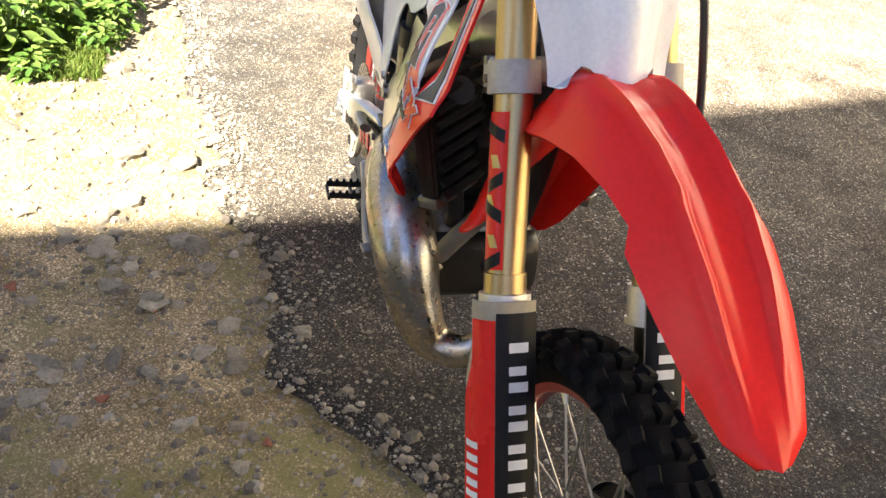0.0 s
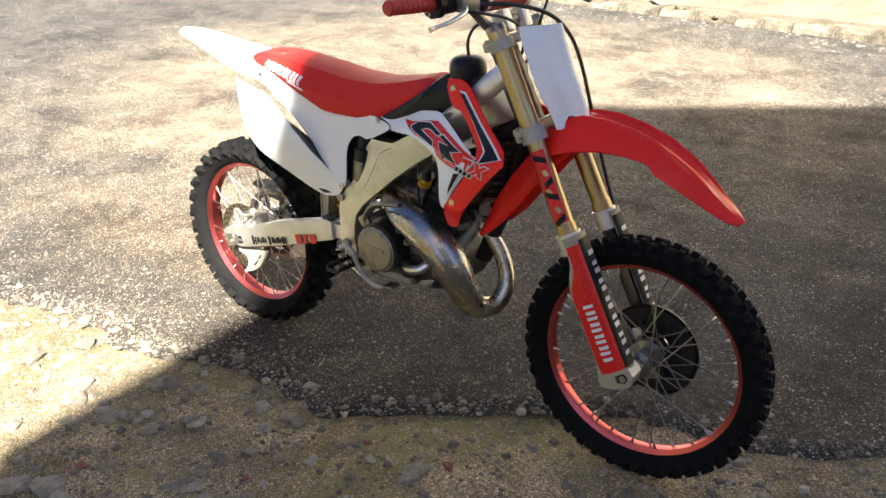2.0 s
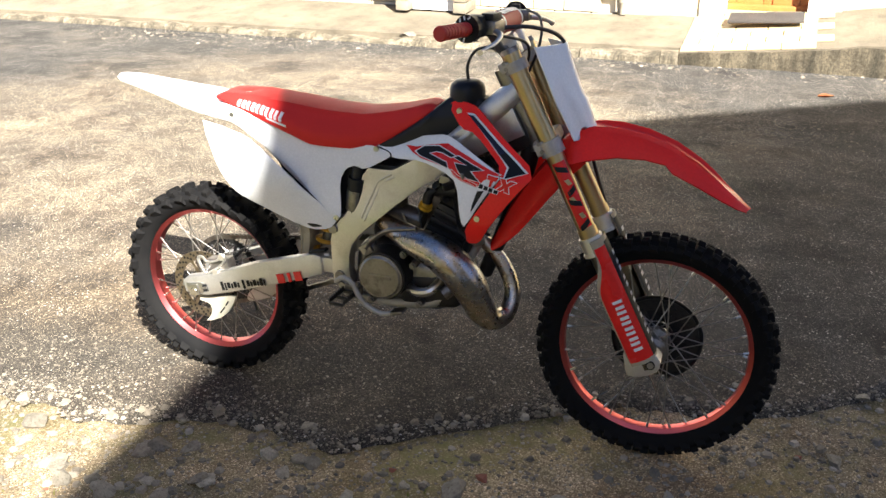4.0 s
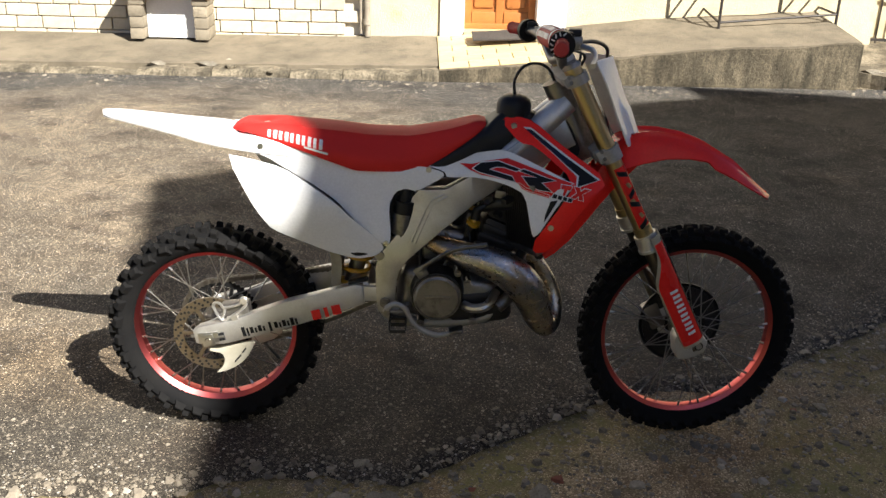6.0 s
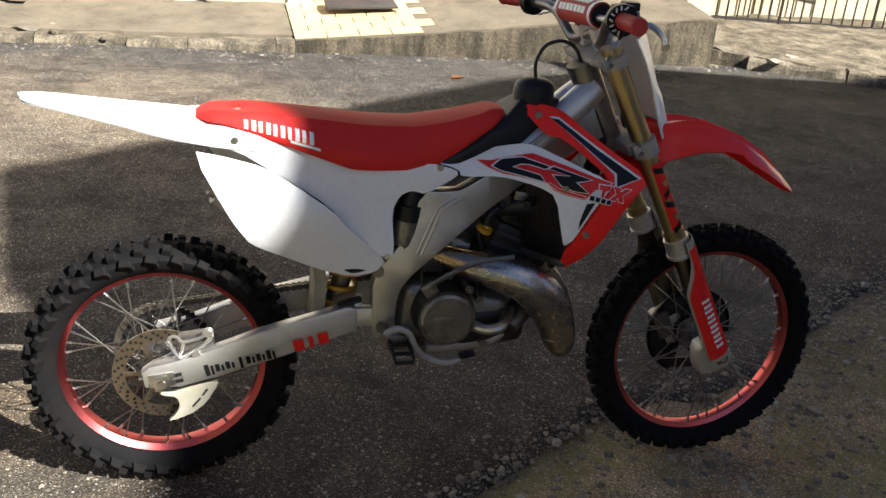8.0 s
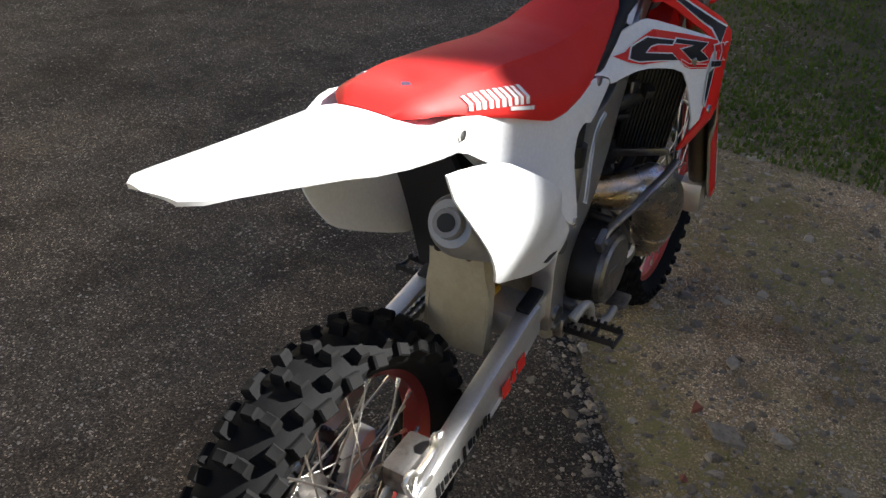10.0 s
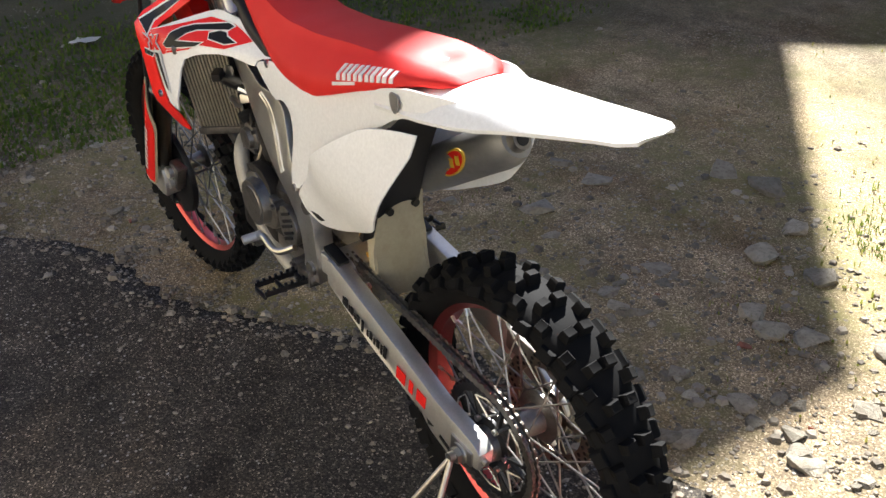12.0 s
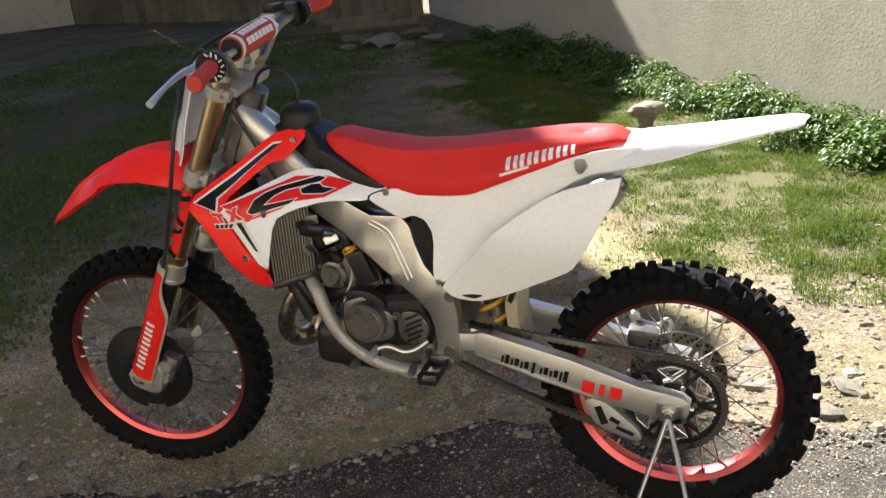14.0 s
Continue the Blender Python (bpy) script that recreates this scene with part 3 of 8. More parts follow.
def build_door():
    root = empty("front_door", (1.44, WALL_Y + 0.16, 0.1), "varnished orange-brown panelled wooden front door, closed", "door")
    y = WALL_Y + 0.16
    bm = B()
    box(bm, (1.44, y + 0.03, 1.2), (0.70, 0.05, 2.2))
    part("door_leaf", bm, M_WOOD, root)
    for x in (1.13, 1.44, 1.755):
        bm = B()
        box(bm, (x, y - 0.005, 1.2), (0.07, 0.03, 2.16), bevel=0.006)
        part("stile", bm, M_WOOD, root)
    for z in (0.19, 1.1, 2.2):
        for x in (1.285, 1.6):
            bm = B()
            box(bm, (x, y - 0.005, z), (0.232, 0.03, 0.13), bevel=0.006)
            part("rail", bm, M_WOOD, root)
    for z, h in ((0.645, 0.70), (1.65, 0.92)):
        for x in (1.285, 1.6):
            bm = B()
            box(bm, (x, y + 0.0, z), (0.19, 0.022, h), bevel=0.02)
            part("panel", bm, M_WOOD, root)
    bm = B()
    box(bm, (1.44, y - 0.03, 0.125), (0.70, 0.08, 0.05), bevel=0.01)
    part("weatherboard", bm, M_WOOD, root)
    return root


build_door()
bm = B()
box(bm, (1.44, WALL_Y + 0.08, 0.03), (0.70, 0.30, 0.14), bevel=0.012)
thing("door_sill", bm, M_TILE, "worn stone door sill", "sill", "structure")
bm = B()
box(bm, (1.46, 6.36, 0.128), (0.62, 0.30, 0.018), Euler((radians(5), radians(-3.2), 0)).to_matrix(), bevel=0.005)
thing("doormat", bm, M_MAT, "dark fibre doormat before the front door", "doormat")

# small box on the wall beside the door
bm = B()
box(bm, (0.49, WALL_Y - 0.02, 0.62), (0.34, 0.12, 0.28), bevel=0.01)
thing("meter_box", bm, M_CONCRETE, "small grey meter box on the house wall", "meter box")


def build_drainpipe():
    root = empty("drainpipe", (0.16, WALL_Y - 0.05, 0.05), "weathered grey-brown drainpipe running down the house wall", "drainpipe")
    bm = B()
    tube(bm, [(0.165, WALL_Y - 0.05, 0.03), (0.155, WALL_Y - 0.05, 0.6), (0.10, WALL_Y - 0.05, 4.8)], 0.032, 12, 4)
    part("pipe", bm, M_PIPEPAINT, root)
    bm = B()
    tube(bm, [(0.10, WALL_Y - 0.04, 0.05), (0.085, WALL_Y - 0.04, 4.8)], 0.012, 8, 2)
    part("cable_conduit", bm, M_PIPEPAINT, root)
    for z in (0.14, 0.95, 2.4, 4.0):
        bm = B()
        cyl(bm, (0.16, WALL_Y - 0.05, z), (0.158, WALL_Y - 0.05, z + 0.05), 0.04)
        part("pipe_collar", bm, M_PIPEPAINT, root)


build_drainpipe()


def build_wall_bench():
    """Two stacked-stone pillars, a white panel between them and a board on top."""
    root = empty("stone_wall_cupboard", (-1.65, 6.55, 0.0), "white-panelled cupboard between stacked stone pillars with orange wooden top", "cupboard")
    rnd = random.Random(4)
    for x in (-1.95, -1.36):
        for i in range(4):
            bm = B()
            box(bm, (x + rnd.uniform(-.006, .006), 6.58, 0.055 + i * 0.104), (0.135 + rnd.uniform(-.01, .012), 0.34, 0.098), bevel=0.012)
            part("pillar_stone", bm, M_KERB, root)
    bm = B()
    box(bm, (-1.655, 6.55, 0.215), (0.455, 0.04, 0.42), bevel=0.004)
    part("white_panel", bm, M_WHITEPAINT, root)
    for i, (a, b) in enumerate(((-2.08, -1.70), (-1.695, -1.47), (-1.465, -1.24))):
        bm = B()
        box(bm, ((a + b) / 2, 6.56, 0.46), (b - a, 0.42, 0.075), bevel=0.008)
        part("top_board", bm, M_WOOD, root)


build_wall_bench()


def build_railing():
    root = empty("stair_railing", (3.9, 6.3, 0.2), "dark iron railing beside the front steps", "railing")
    def bar(name, a, b, r=0.011):
        bm = B()
        cyl(bm, a, b, r, seg=8)
        part(name, bm, M_IRON, root)
    a, b, c, d = (3.43, 6.3), (4.52, 6.3), (3.40, 6.76), (4.52, 6.76)
    bar("post", (*a, 0.13), (*a, 1.16), 0.014)
    bar("post", (*b, 0.22), (*b, 1.22), 0.014)
    for za, zb, zc in ((0.30, 0.40, 0.36), (0.53, 0.60, 0.58), (0.76, 0.82, 0.80), (1.14, 1.20, 1.15)):
        bar("rail", (*a, za), (*b, zb))
        bar("rail", (*c, zc), (*a, za))
        bar("rail", (*d, zb), (*b, zb))
    return root


build_railing()


def build_fence():
    root = empty("iron_fence", (5.6, 7.15, -0.1), "dark iron bar fence beside the house", "fence")
    for i in range(26):
        x = 4.98 + i * 0.118
        bm = B()
        cyl(bm, (x, 7.2 - i * 0.012, -0.1 - 0.005 * i), (x, 7.2 - i * 0.012, 1.5), 0.009 if i % 9 else 0.016, seg=8)
        part("bar", bm, M_IRON, root)
    for z in (0.02, 0.62, 1.4):
        bm = B()
        box(bm, (6.45, 7.05, z), (3.0, 0.012, 0.03), Euler((0, 0.01, -0.10)).to_matrix())
        part("cross_bar", bm, M_IRON, root)


build_fence()

# ---- yard walls ----
def long_wall(name, a, b, h, thick, material, label, z0=-0.3, cat="wall"):
    a, b = Vector((*a, 0)), Vector((*b, 0))
    d = (b - a)
    ang = math.atan2(d.y, d.x)
    bm = B()
    box(bm, ((a + b) / 2 + Vector((0, 0, (z0 + h) / 2))), (d.length, thick, h - z0), Euler((0, 0, ang)).to_matrix())
    return thing(name, bm, material, label, cat, "structure", smooth=0)


WA = Vector((0.62, -5.95))
WD = Vector((0.54, -0.84)).normalized()
p0, p1 = WA - WD * 5.6, WA + WD * 7.3
long_wall("wall_yard", p0 - Vector((0.84, 0.54)) * 0.15, p1 - Vector((0.84, 0.54)) * 0.15, 2.6, 0.3, M_GREYWALL, "tall grey roughcast yard wall, half sunlit")


def build_back_fence():
    root = empty("board_fence", (9, -13.6, 0), "old brown board fence at the back of the yard", "fence")
    rnd = random.Random(3)
    a, b = Vector((4.6, -11.9)), Vector((17.5, -16.6))
    d = (b - a).normalized()
    ang = math.atan2(d.y, d.x)
    n = int((b - a).length / 0.24)
    for i in range(n):
        c = a + d * (0.12 + i * 0.24)
        bm = B()
        box(bm, (c.x, c.y, 0.85 + rnd.uniform(-.03, .03)), (0.225, 0.03, 1.8), Euler((0, 0, ang)).to_matrix(), bevel=0.004)
        part("board", bm, M_PLANK, root, smooth=0)
    for z in (0.4, 1.3):
        bm = B()
        c = (a + b) / 2
        box(bm, (c.x - d.y * -0.04, c.y - d.x * 0.04, z), ((b - a).length, 0.04, 0.08), Euler((0, 0, ang)).to_matrix())
        part("fence_rail", bm, M_PLANK, root)


build_back_fence()

# ---- unseen tall house behind the yard, its outline shaped to throw the shade ----
SA, SB = Vector((0.642, -0.767, 0)), Vector((0.767, 0.642, 0))
D_HOUSE = 20.0


def build_shade_house():
    root = empty("unseen_shade_house", (SA * (D_HOUSE + 4)), "unseen tall house shape added behind the yard to cast its shade", "house")
    H = lambda v: (D_HOUSE - v) * math.tan(math.asin(SUN.z))
    def prism(name, prof, d0, d1, mat):
        bm = B()
        rings = [[bm.verts.new(SA * d + SB * u + Vector((0, 0, z))) for u, z in prof] for d in (d0, d1)]
        skin(bm, rings)
        part(name, bm, mat, root, smooth=0)
    prism("main_wall", [(-0.62, -0.2), (8.6, -0.2), (8.6, H(1.1)), (-0.62, H(0.75))], D_HOUSE, D_HOUSE + 7, M_PLASTER)
    prism("main_roof", [(-0.72, H(0.75)), (8.8, H(1.1)), (7.2, H(-0.57)), (5.86, H(-2.26)), (5.62, H(-1.86)), (5.1, H(-2.05)), (0.95, H(-2.4)), (0.3, H(-1.3)), (-0.05, H(0.0))], D_HOUSE, D_HOUSE + 7.2, M_ROOF)
    prism("side_wing", [(-4.3, -0.2), (-0.63, -0.2), (-0.63, H(3.5)), (-1.7, H(3.6)), (-3.6, H(5.35)), (-4.3, H(6.2))], D_HOUSE + 0.02, D_HOUSE + 6, M_PLASTER)
    prism("wing_roof", [(-0.63, H(3.5) + 0.01), (-1.7, H(3.6) + 0.01), (-3.6, H(5.35) + 0.01), (-4.5, H(6.3)), (-4.5, H(6.3) + 0.12), (-3.6, H(5.35) + 0.14), (-1.7, H(3.6) + 0.14), (-0.63, H(3.5) + 0.14)], D_HOUSE + 0.05, D_HOUSE + 6.2, M_ROOF)


build_shade_house()


def build_sky_blocking_house():
    """An unseen plain house added ahead of the bike to block sky light; its near side lies in shade."""
    root = empty("sky_blocking_house", (19, -2, 0), "unseen plain house added at the street's end to block sky light", "house")
    bm = B()
    box(bm, (21, -3, 2.1), (8, 16, 4.6))
    part("house_wall", bm, M_PLASTER, root, smooth=0)
    bm = B()
    loft(bm, [[(16.7, y, 4.4), (21, y, 6.6), (25.3, y, 4.4)] for y in (-11.4, 5.4)])
    part("house_roof", bm, M_ROOF, root, smooth=0)


build_sky_blocking_house()


# ---- the motocross bike ----
RW, FW = Vector((0.012, 0.0, 0.320)), Vector((1.469, 0.0, 0.330))
bike = empty("motocross_bike", (0.7, 0, -0.014), "red and white motocross bike with red rims on a stand", "motorcycle")
BIKE0 = Vector((0.7, 0, -0.014))
RAKE = Vector((0.512, 0, -1)).normalized()
FORK_TOP = Vector((1.040, 0, 1.140))


def fork_at(z, y=0.0):
    """A point on a fork leg's axis; the legs stand a little closer, and further over, at the clamps."""
    s = (z - FORK_TOP.z) / RAKE.z
    up = sstep(0.66, 1.16, z)
    return Vector((FORK_TOP.x + RAKE.x * s, y * (1 - 0.11 * up) + (0.009 * up if y else 0), z))


RAKE_ROT = Matrix.Rotation(radians(-27.1), 3, "Y")


def wheel_part(name, bm, material, parent, centre, label="", smooth=35.0):
    """A part built round the axle; the wheel itself stands at its centre."""
    ob = new(name, finish(bm, name, material, smooth))
    if parent is bike:
        ob.parent = bike
        ob.matrix_parent_inverse = Matrix.Translation(-BIKE0)
        ob.location = centre
    else:
        ob.parent = parent
    return tagged(ob, label)


def knob(bm, ang, r, y, tilt, size, h, twist=0.0):
    """One tread block, standing on the carcass at that angle and lean."""
    m = Matrix.Rotation(-ang, 4, "Y") @ Matrix.Translation((r, y, 0)) @ Matrix.Rotation(tilt, 4, "Z") @ Matrix.Rotation(twist, 4, "X")
    a, b = size
    vs = []
    # flared foot, upright flanks, worn shoulder, slightly hollow top
    for x, k in ((-0.006, 1.30), (h * 0.25, 0.98), (h * 0.82, 0.92), (h, 0.74)):
        for sy, sz in ((-1, -1), (1, -1), (1, 1), (-1, 1)):
            vs.append(bm.verts.new(m @ Vector((x, sy * a / 2 * k, sz * b / 2 * k))))
    vs.append(bm.verts.new(m @ Vector((h * 0.93, 0, 0))))
    for lv in range(3):
        for q in range(4):
            p, n = lv * 4 + q, lv * 4 + (q + 1) % 4
            bm.faces.new((vs[p], vs[n], vs[n + 4], vs[p + 4]))
    for q in range(4):
        bm.faces.new((vs[12 + q], vs[12 + (q + 1) % 4], vs[16]))


def tyre(prof):
    bm = B()
    revolve(bm, prof, (0, 0, 0), 84)
    return bm


def tread(parent, n, rows):
    """Every tread block is a piece of its own; alike blocks share a mesh."""
    for off, y, tilt, r, size, h, tw in rows:
        bm = B()
        knob(bm, 0, r, y, tilt, size, h, tw)
        me = finish(bm, "tread_block", M_RUBBER, 20)
        for i in range(n):
            ob = new("tread_block", me)
            ob.parent = parent
            ob.rotation_euler = (0, -2 * math.pi * (i + off) / n, 0)


def rim_mesh(ro, w):
    bm = B()
    revolve(bm, [(ro, -w), (ro - 0.006, -w), (ro - 0.014, -w + 0.006), (ro - 0.024, -w * 0.55), (ro - 0.027, 0), (ro - 0.024, w * 0.55), (ro - 0.014, w - 0.006),
                 (ro - 0.006, w), (ro, w), (ro, w - 0.004), (ro - 0.012, w * 0.6), (ro - 0.012, -w * 0.6), (ro, -w + 0.004)], (0, 0, 0), 96)
    return bm


def spoke_mesh(r0, y0, r1, y1, swing):
    """One laced spoke with its nipple."""
    bm = B()
    a = Vector((r0 * math.cos(swing), y0, r0 * math.sin(swing)))
    b = Vector((r1, y1, 0))
    cyl(bm, a, b, 0.0019, seg=6)
    return finish(bm, "spoke", M_SPOKE)


def nipple_mesh(r0, y0, r1, y1, swing):
    """The bright nipple that holds a spoke's outer end."""
    bm = B()
    a = Vector((r0 * math.cos(swing), y0, r0 * math.sin(swing)))
    b = Vector((r1, y1, 0))
    d = (b - a).normalized()
    cyl(bm, b - d * 0.017, b + d * 0.004, 0.0034, 0.0040, seg=8)
    return finish(bm, "spoke_nipple", M_STEEL)


def lace(parent, r0, y0, r1, y1, n=36):
    kinds = [spoke_mesh(r0, s * y0, r1, s * y1, t) for s in (1, -1) for t in (1.15, -1.15)]
    caps = [nipple_mesh(r0, s * y0, r1, s * y1, t) for s in (1, -1) for t in (1.15, -1.15)]
    for i in range(n):
        for name, meshes in (("spoke", kinds), ("spoke_nipple", caps)):
            ob = new(name, meshes[(i % 2) * 2 + (i // 2) % 2])
            ob.parent = parent
            ob.rotation_euler = (0, 2 * math.pi * (i + 0.5 * ((i // 2) % 2)) / n, 0)


def disc_mesh(ri, ro, y, th, holes=20, arms=6, hub=0.045):
    bm = B()
    n = holes * 6
    revolve(bm, [(ri, y - th), (ro, y - th), (ro, y + th), (ri, y + th)], (0, 0, 0), n)
    revolve(bm, [(hub - 0.008, y - th), (hub + 0.004, y - th), (hub + 0.004, y + th), (hub - 0.008, y + th)], (0, 0, 0), 40)
    return bm


def disc_arms(parent, ri, y, th, mat_, arms=6, hub=0.045):
    """The arms between the hub ring and the braking ring, one part each."""
    for k in range(arms):
        a = 2 * math.pi * k / arms
        bm = B()
        box(bm, ((ri + hub) / 2 * math.cos(a), y, (ri + hub) / 2 * math.sin(a)), (ri - hub + 0.012, th * 1.6, 0.012), Matrix.Rotation(-a, 3, "Y"), 0.0008, 1)
        wheel_part("disc_arm", bm, mat_, parent, None)


def disc_holes(parent, radii, y, n, name="drilling", r=0.0042):
    """Dark drilled holes, sunk dots on both faces of the disc."""
    bm = B()
    for j, rad in enumerate(radii):
        for k in range(n):
            a = 2 * math.pi * (k + 0.33 * j) / n
            c = Vector((rad * math.cos(a), y, rad * math.sin(a)))
            cyl(bm, c - Vector((0, 0.0026, 0)), c + Vector((0, 0.0026, 0)), r, seg=8)
    wheel_part(name, bm, M_BLACK, parent, None)


# rear wheel
bm = B()
revolve(bm, [(0.012, -0.095), (0.030, -0.095), (0.034, -0.06), (0.052, -0.052), (0.052, -0.042), (0.030, -0.036), (0.026, 0), (0.030, 0.036), (0.052, 0.042), (0.052, 0.052), (0.036, 0.06), (0.030, 0.095), (0.012, 0.095)], (0, 0, 0), 40)
rear_wheel = wheel_part("rear_wheel", bm, M_CAST, bike, RW, "grey alloy hub of the rear wheel")
REAR_PROF = [(0.248, -0.030), (0.256, -0.040), (0.272, -0.052), (0.289, -0.055), (0.301, -0.047), (0.309, -0.027), (0.311, 0), (0.309, 0.027), (0.301, 0.047), (0.289, 0.055), (0.272, 0.052), (0.256, 0.040), (0.248, 0.030), (0.243, 0)]
rows = [(0.0, 0.015, 0.06, 0.306, (0.024, 0.019), 0.022, 0.08), (0.0, -0.015, -0.06, 0.306, (0.024, 0.019), 0.022, -0.08),
        (0.5, 0.037, 0.42, 0.301, (0.022, 0.021), 0.021, 0.12), (0.5, -0.037, -0.42, 0.301, (0.022, 0.021), 0.021, -0.12),
        (0.08, 0.051, 0.95, 0.289, (0.022, 0.030), 0.015, 0.2), (0.08, -0.051, -0.95, 0.289, (0.022, 0.030), 0.015, -0.2)]
tread(rear_wheel, 31, rows)
wheel_part("tyre", tyre(REAR_PROF), M_RUBBER, rear_wheel, None, "dusty black knobbly rear tyre")
wheel_part("rim", rim_mesh(0.258, 0.031), M_RIM, rear_wheel, None, "red anodised alloy rim")
lace(rear_wheel, 0.050, 0.046, 0.236, 0.012)
wheel_part("brake_disc", disc_mesh(0.088, 0.118, -0.068, 0.002, 24), M_DISC, rear_wheel, None, "drilled steel brake disc")
disc_arms(rear_wheel, 0.088, -0.068, 0.002, M_DISC)
disc_holes(rear_wheel, (0.096, 0.104, 0.111), -0.068, 24)


def sprocket_mesh():
    bm = B()
    n = 51
    ring = []
    for k in range(n * 2):
        a = math.pi * k / n
        r = 0.121 if k % 2 else 0.114
        ring.append((r * math.cos(a), r * math.sin(a)))
    for y0, y1 in ((0.066, 0.072),):
        outer = [[bm.verts.new((x, y, z)) for x, z in ring] for y in (y0, y1)]
        inner = [[bm.verts.new((x * 0.84, y, z * 0.84)) for x, z in ring] for y in (y0, y1)]
        m = len(ring)
        for k in range(m):
            j = (k + 1) % m
            bm.faces.new((outer[0][k], outer[0][j], outer[1][j], outer[1][k]))
            bm.faces.new((inner[0][k], inner[1][k], inner[1][j], inner[0][j]))
            bm.faces.new((outer[1][k], outer[1][j], inner[1][j], inner[1][k]))
            bm.faces.new((outer[0][k], inner[0][k], inner[0][j], outer[0][j]))
    revolve(bm, [(0.036, 0.066), (0.056, 0.066), (0.056, 0.072), (0.036, 0.072)], (0, 0, 0), 40)
    return bm


wheel_part("sprocket", sprocket_mesh(), M_SPROCKET, rear_wheel, None, "black spoked rear sprocket", 25)
for k in range(12):
    a0, a1 = math.pi * 2 * (k // 2) / 6, math.pi * 2 * (k // 2 + (0.13 if k % 2 else -0.13)) / 6
    bm = B()
    cyl(bm, (0.05 * math.cos(a0), 0.069, 0.05 * math.sin(a0)), (0.100 * math.cos(a1), 0.069, 0.100 * math.sin(a1)), 0.0062, seg=6)
    wheel_part("sprocket_spoke", bm, M_SPROCKET, rear_wheel, None)
for k in range(6):
    # bright milled edge round each opening of the sprocket
    bm = B()
    a = 2 * math.pi * (k + 0.5) / 6
    tri_ = [(0.060, a), (0.095, a + 0.36), (0.098, a), (0.095, a - 0.36), (0.060, a)]
    tube(bm, [(r * math.cos(q), 0.0725, r * math.sin(q)) for r, q in tri_], 0.0017, 6, 1)
    wheel_part("milled_edge", bm, M_CALIPER, rear_wheel, None, "bright milled edge of the sprocket")
    bm = B()
    a = 2 * math.pi * k / 6
    cyl(bm, (0.05 * math.cos(a), 0.066, 0.05 * math.sin(a)), (0.05 * math.cos(a), 0.080, 0.05 * math.sin(a)), 0.006, seg=8)
    wheel_part("sprocket_bolt", bm, M_STEEL, rear_wheel, None)

# front wheel
bm = B()
revolve(bm, [(0.010, -0.085), (0.022, -0.085), (0.026, -0.045), (0.040, -0.038), (0.040, -0.030), (0.022, -0.024), (0.019, 0), (0.022, 0.024), (0.040, 0.030), (0.042, 0.046), (0.024, 0.052), (0.022, 0.085), (0.010, 0.085)], (0, 0, 0), 40)
front_wheel = wheel_part("front_wheel", bm, M_CAST, bike, FW, "grey alloy hub of the front wheel")
FRONT_PROF = [(0.272, -0.022), (0.280, -0.030), (0.292, -0.039), (0.306, -0.042), (0.317, -0.036), (0.325, -0.019), (0.328, 0), (0.325, 0.019), (0.317, 0.036), (0.306, 0.042), (0.292, 0.039), (0.280, 0.030), (0.272, 0.022), (0.268, 0)]
rows = [(0.0, 0.010, 0.05, 0.323, (0.017, 0.021), 0.019, 0.1), (0.0, -0.010, -0.05, 0.323, (0.017, 0.021), 0.019, -0.1),
        (0.5, 0.026, 0.45, 0.318, (0.018, 0.023), 0.018, 0.2), (0.5, -0.026, -0.45, 0.318, (0.018, 0.023), 0.018, -0.2),
        (0.08, 0.038, 0.95, 0.308, (0.016, 0.025), 0.013, 0.2), (0.08, -0.038, -0.95, 0.308, (0.016, 0.025), 0.013, -0.2)]
tread(front_wheel, 42, rows)
wheel_part("tyre", tyre(FRONT_PROF), M_RUBBER, front_wheel, None, "dusty black knobbly front tyre")
wheel_part("rim", rim_mesh(0.283, 0.024), M_RIM, front_wheel, None, "red anodised alloy rim")
lace(front_wheel, 0.038, 0.034, 0.260, 0.008)
wheel_part("brake_disc", disc_mesh(0.086, 0.12, 0.064, 0.002, 24), M_DARKCAST, front_wheel, None, "drilled steel brake disc")
disc_arms(front_wheel, 0.086, 0.064, 0.002, M_DARKCAST)
disc_holes(front_wheel, (0.095, 0.104, 0.112), 0.064, 24)

# chain, left side
CH_Y = 0.069
FS = Vector((0.590, CH_Y, 0.477))


def chain_path():
    r0, r1 = 0.1185, 0.040
    c0, c1 = Vector((RW.x, CH_Y, RW.z)), FS
    d = c1 - c0
    base = math.atan2(d.z, d.x)
    off = math.acos((r0 - r1) / d.length)
    pts = []
    a_top, a_bot = base + off, base - off
    for k in range(31):
        a = a_top + (2 * math.pi - 2 * off) * k / 30
        pts.append(c0 + Vector((math.cos(a), 0, math.sin(a))) * r0)
    for k in range(13):
        a = a_bot + 2 * off * k / 12
        pts.append(c1 + Vector((math.cos(a), 0, math.sin(a))) * r1)
    n = len(pts)
    low = (pts[30] + pts[31]) / 2
    pts[31:31] = [pts[30].lerp(pts[31], s) - Vector((0, 0, 0.022 * 4 * s * (1 - s))) for s in (0.2, 0.4, 0.6, 0.8)]
    pts.append(pts[0])
    return pts


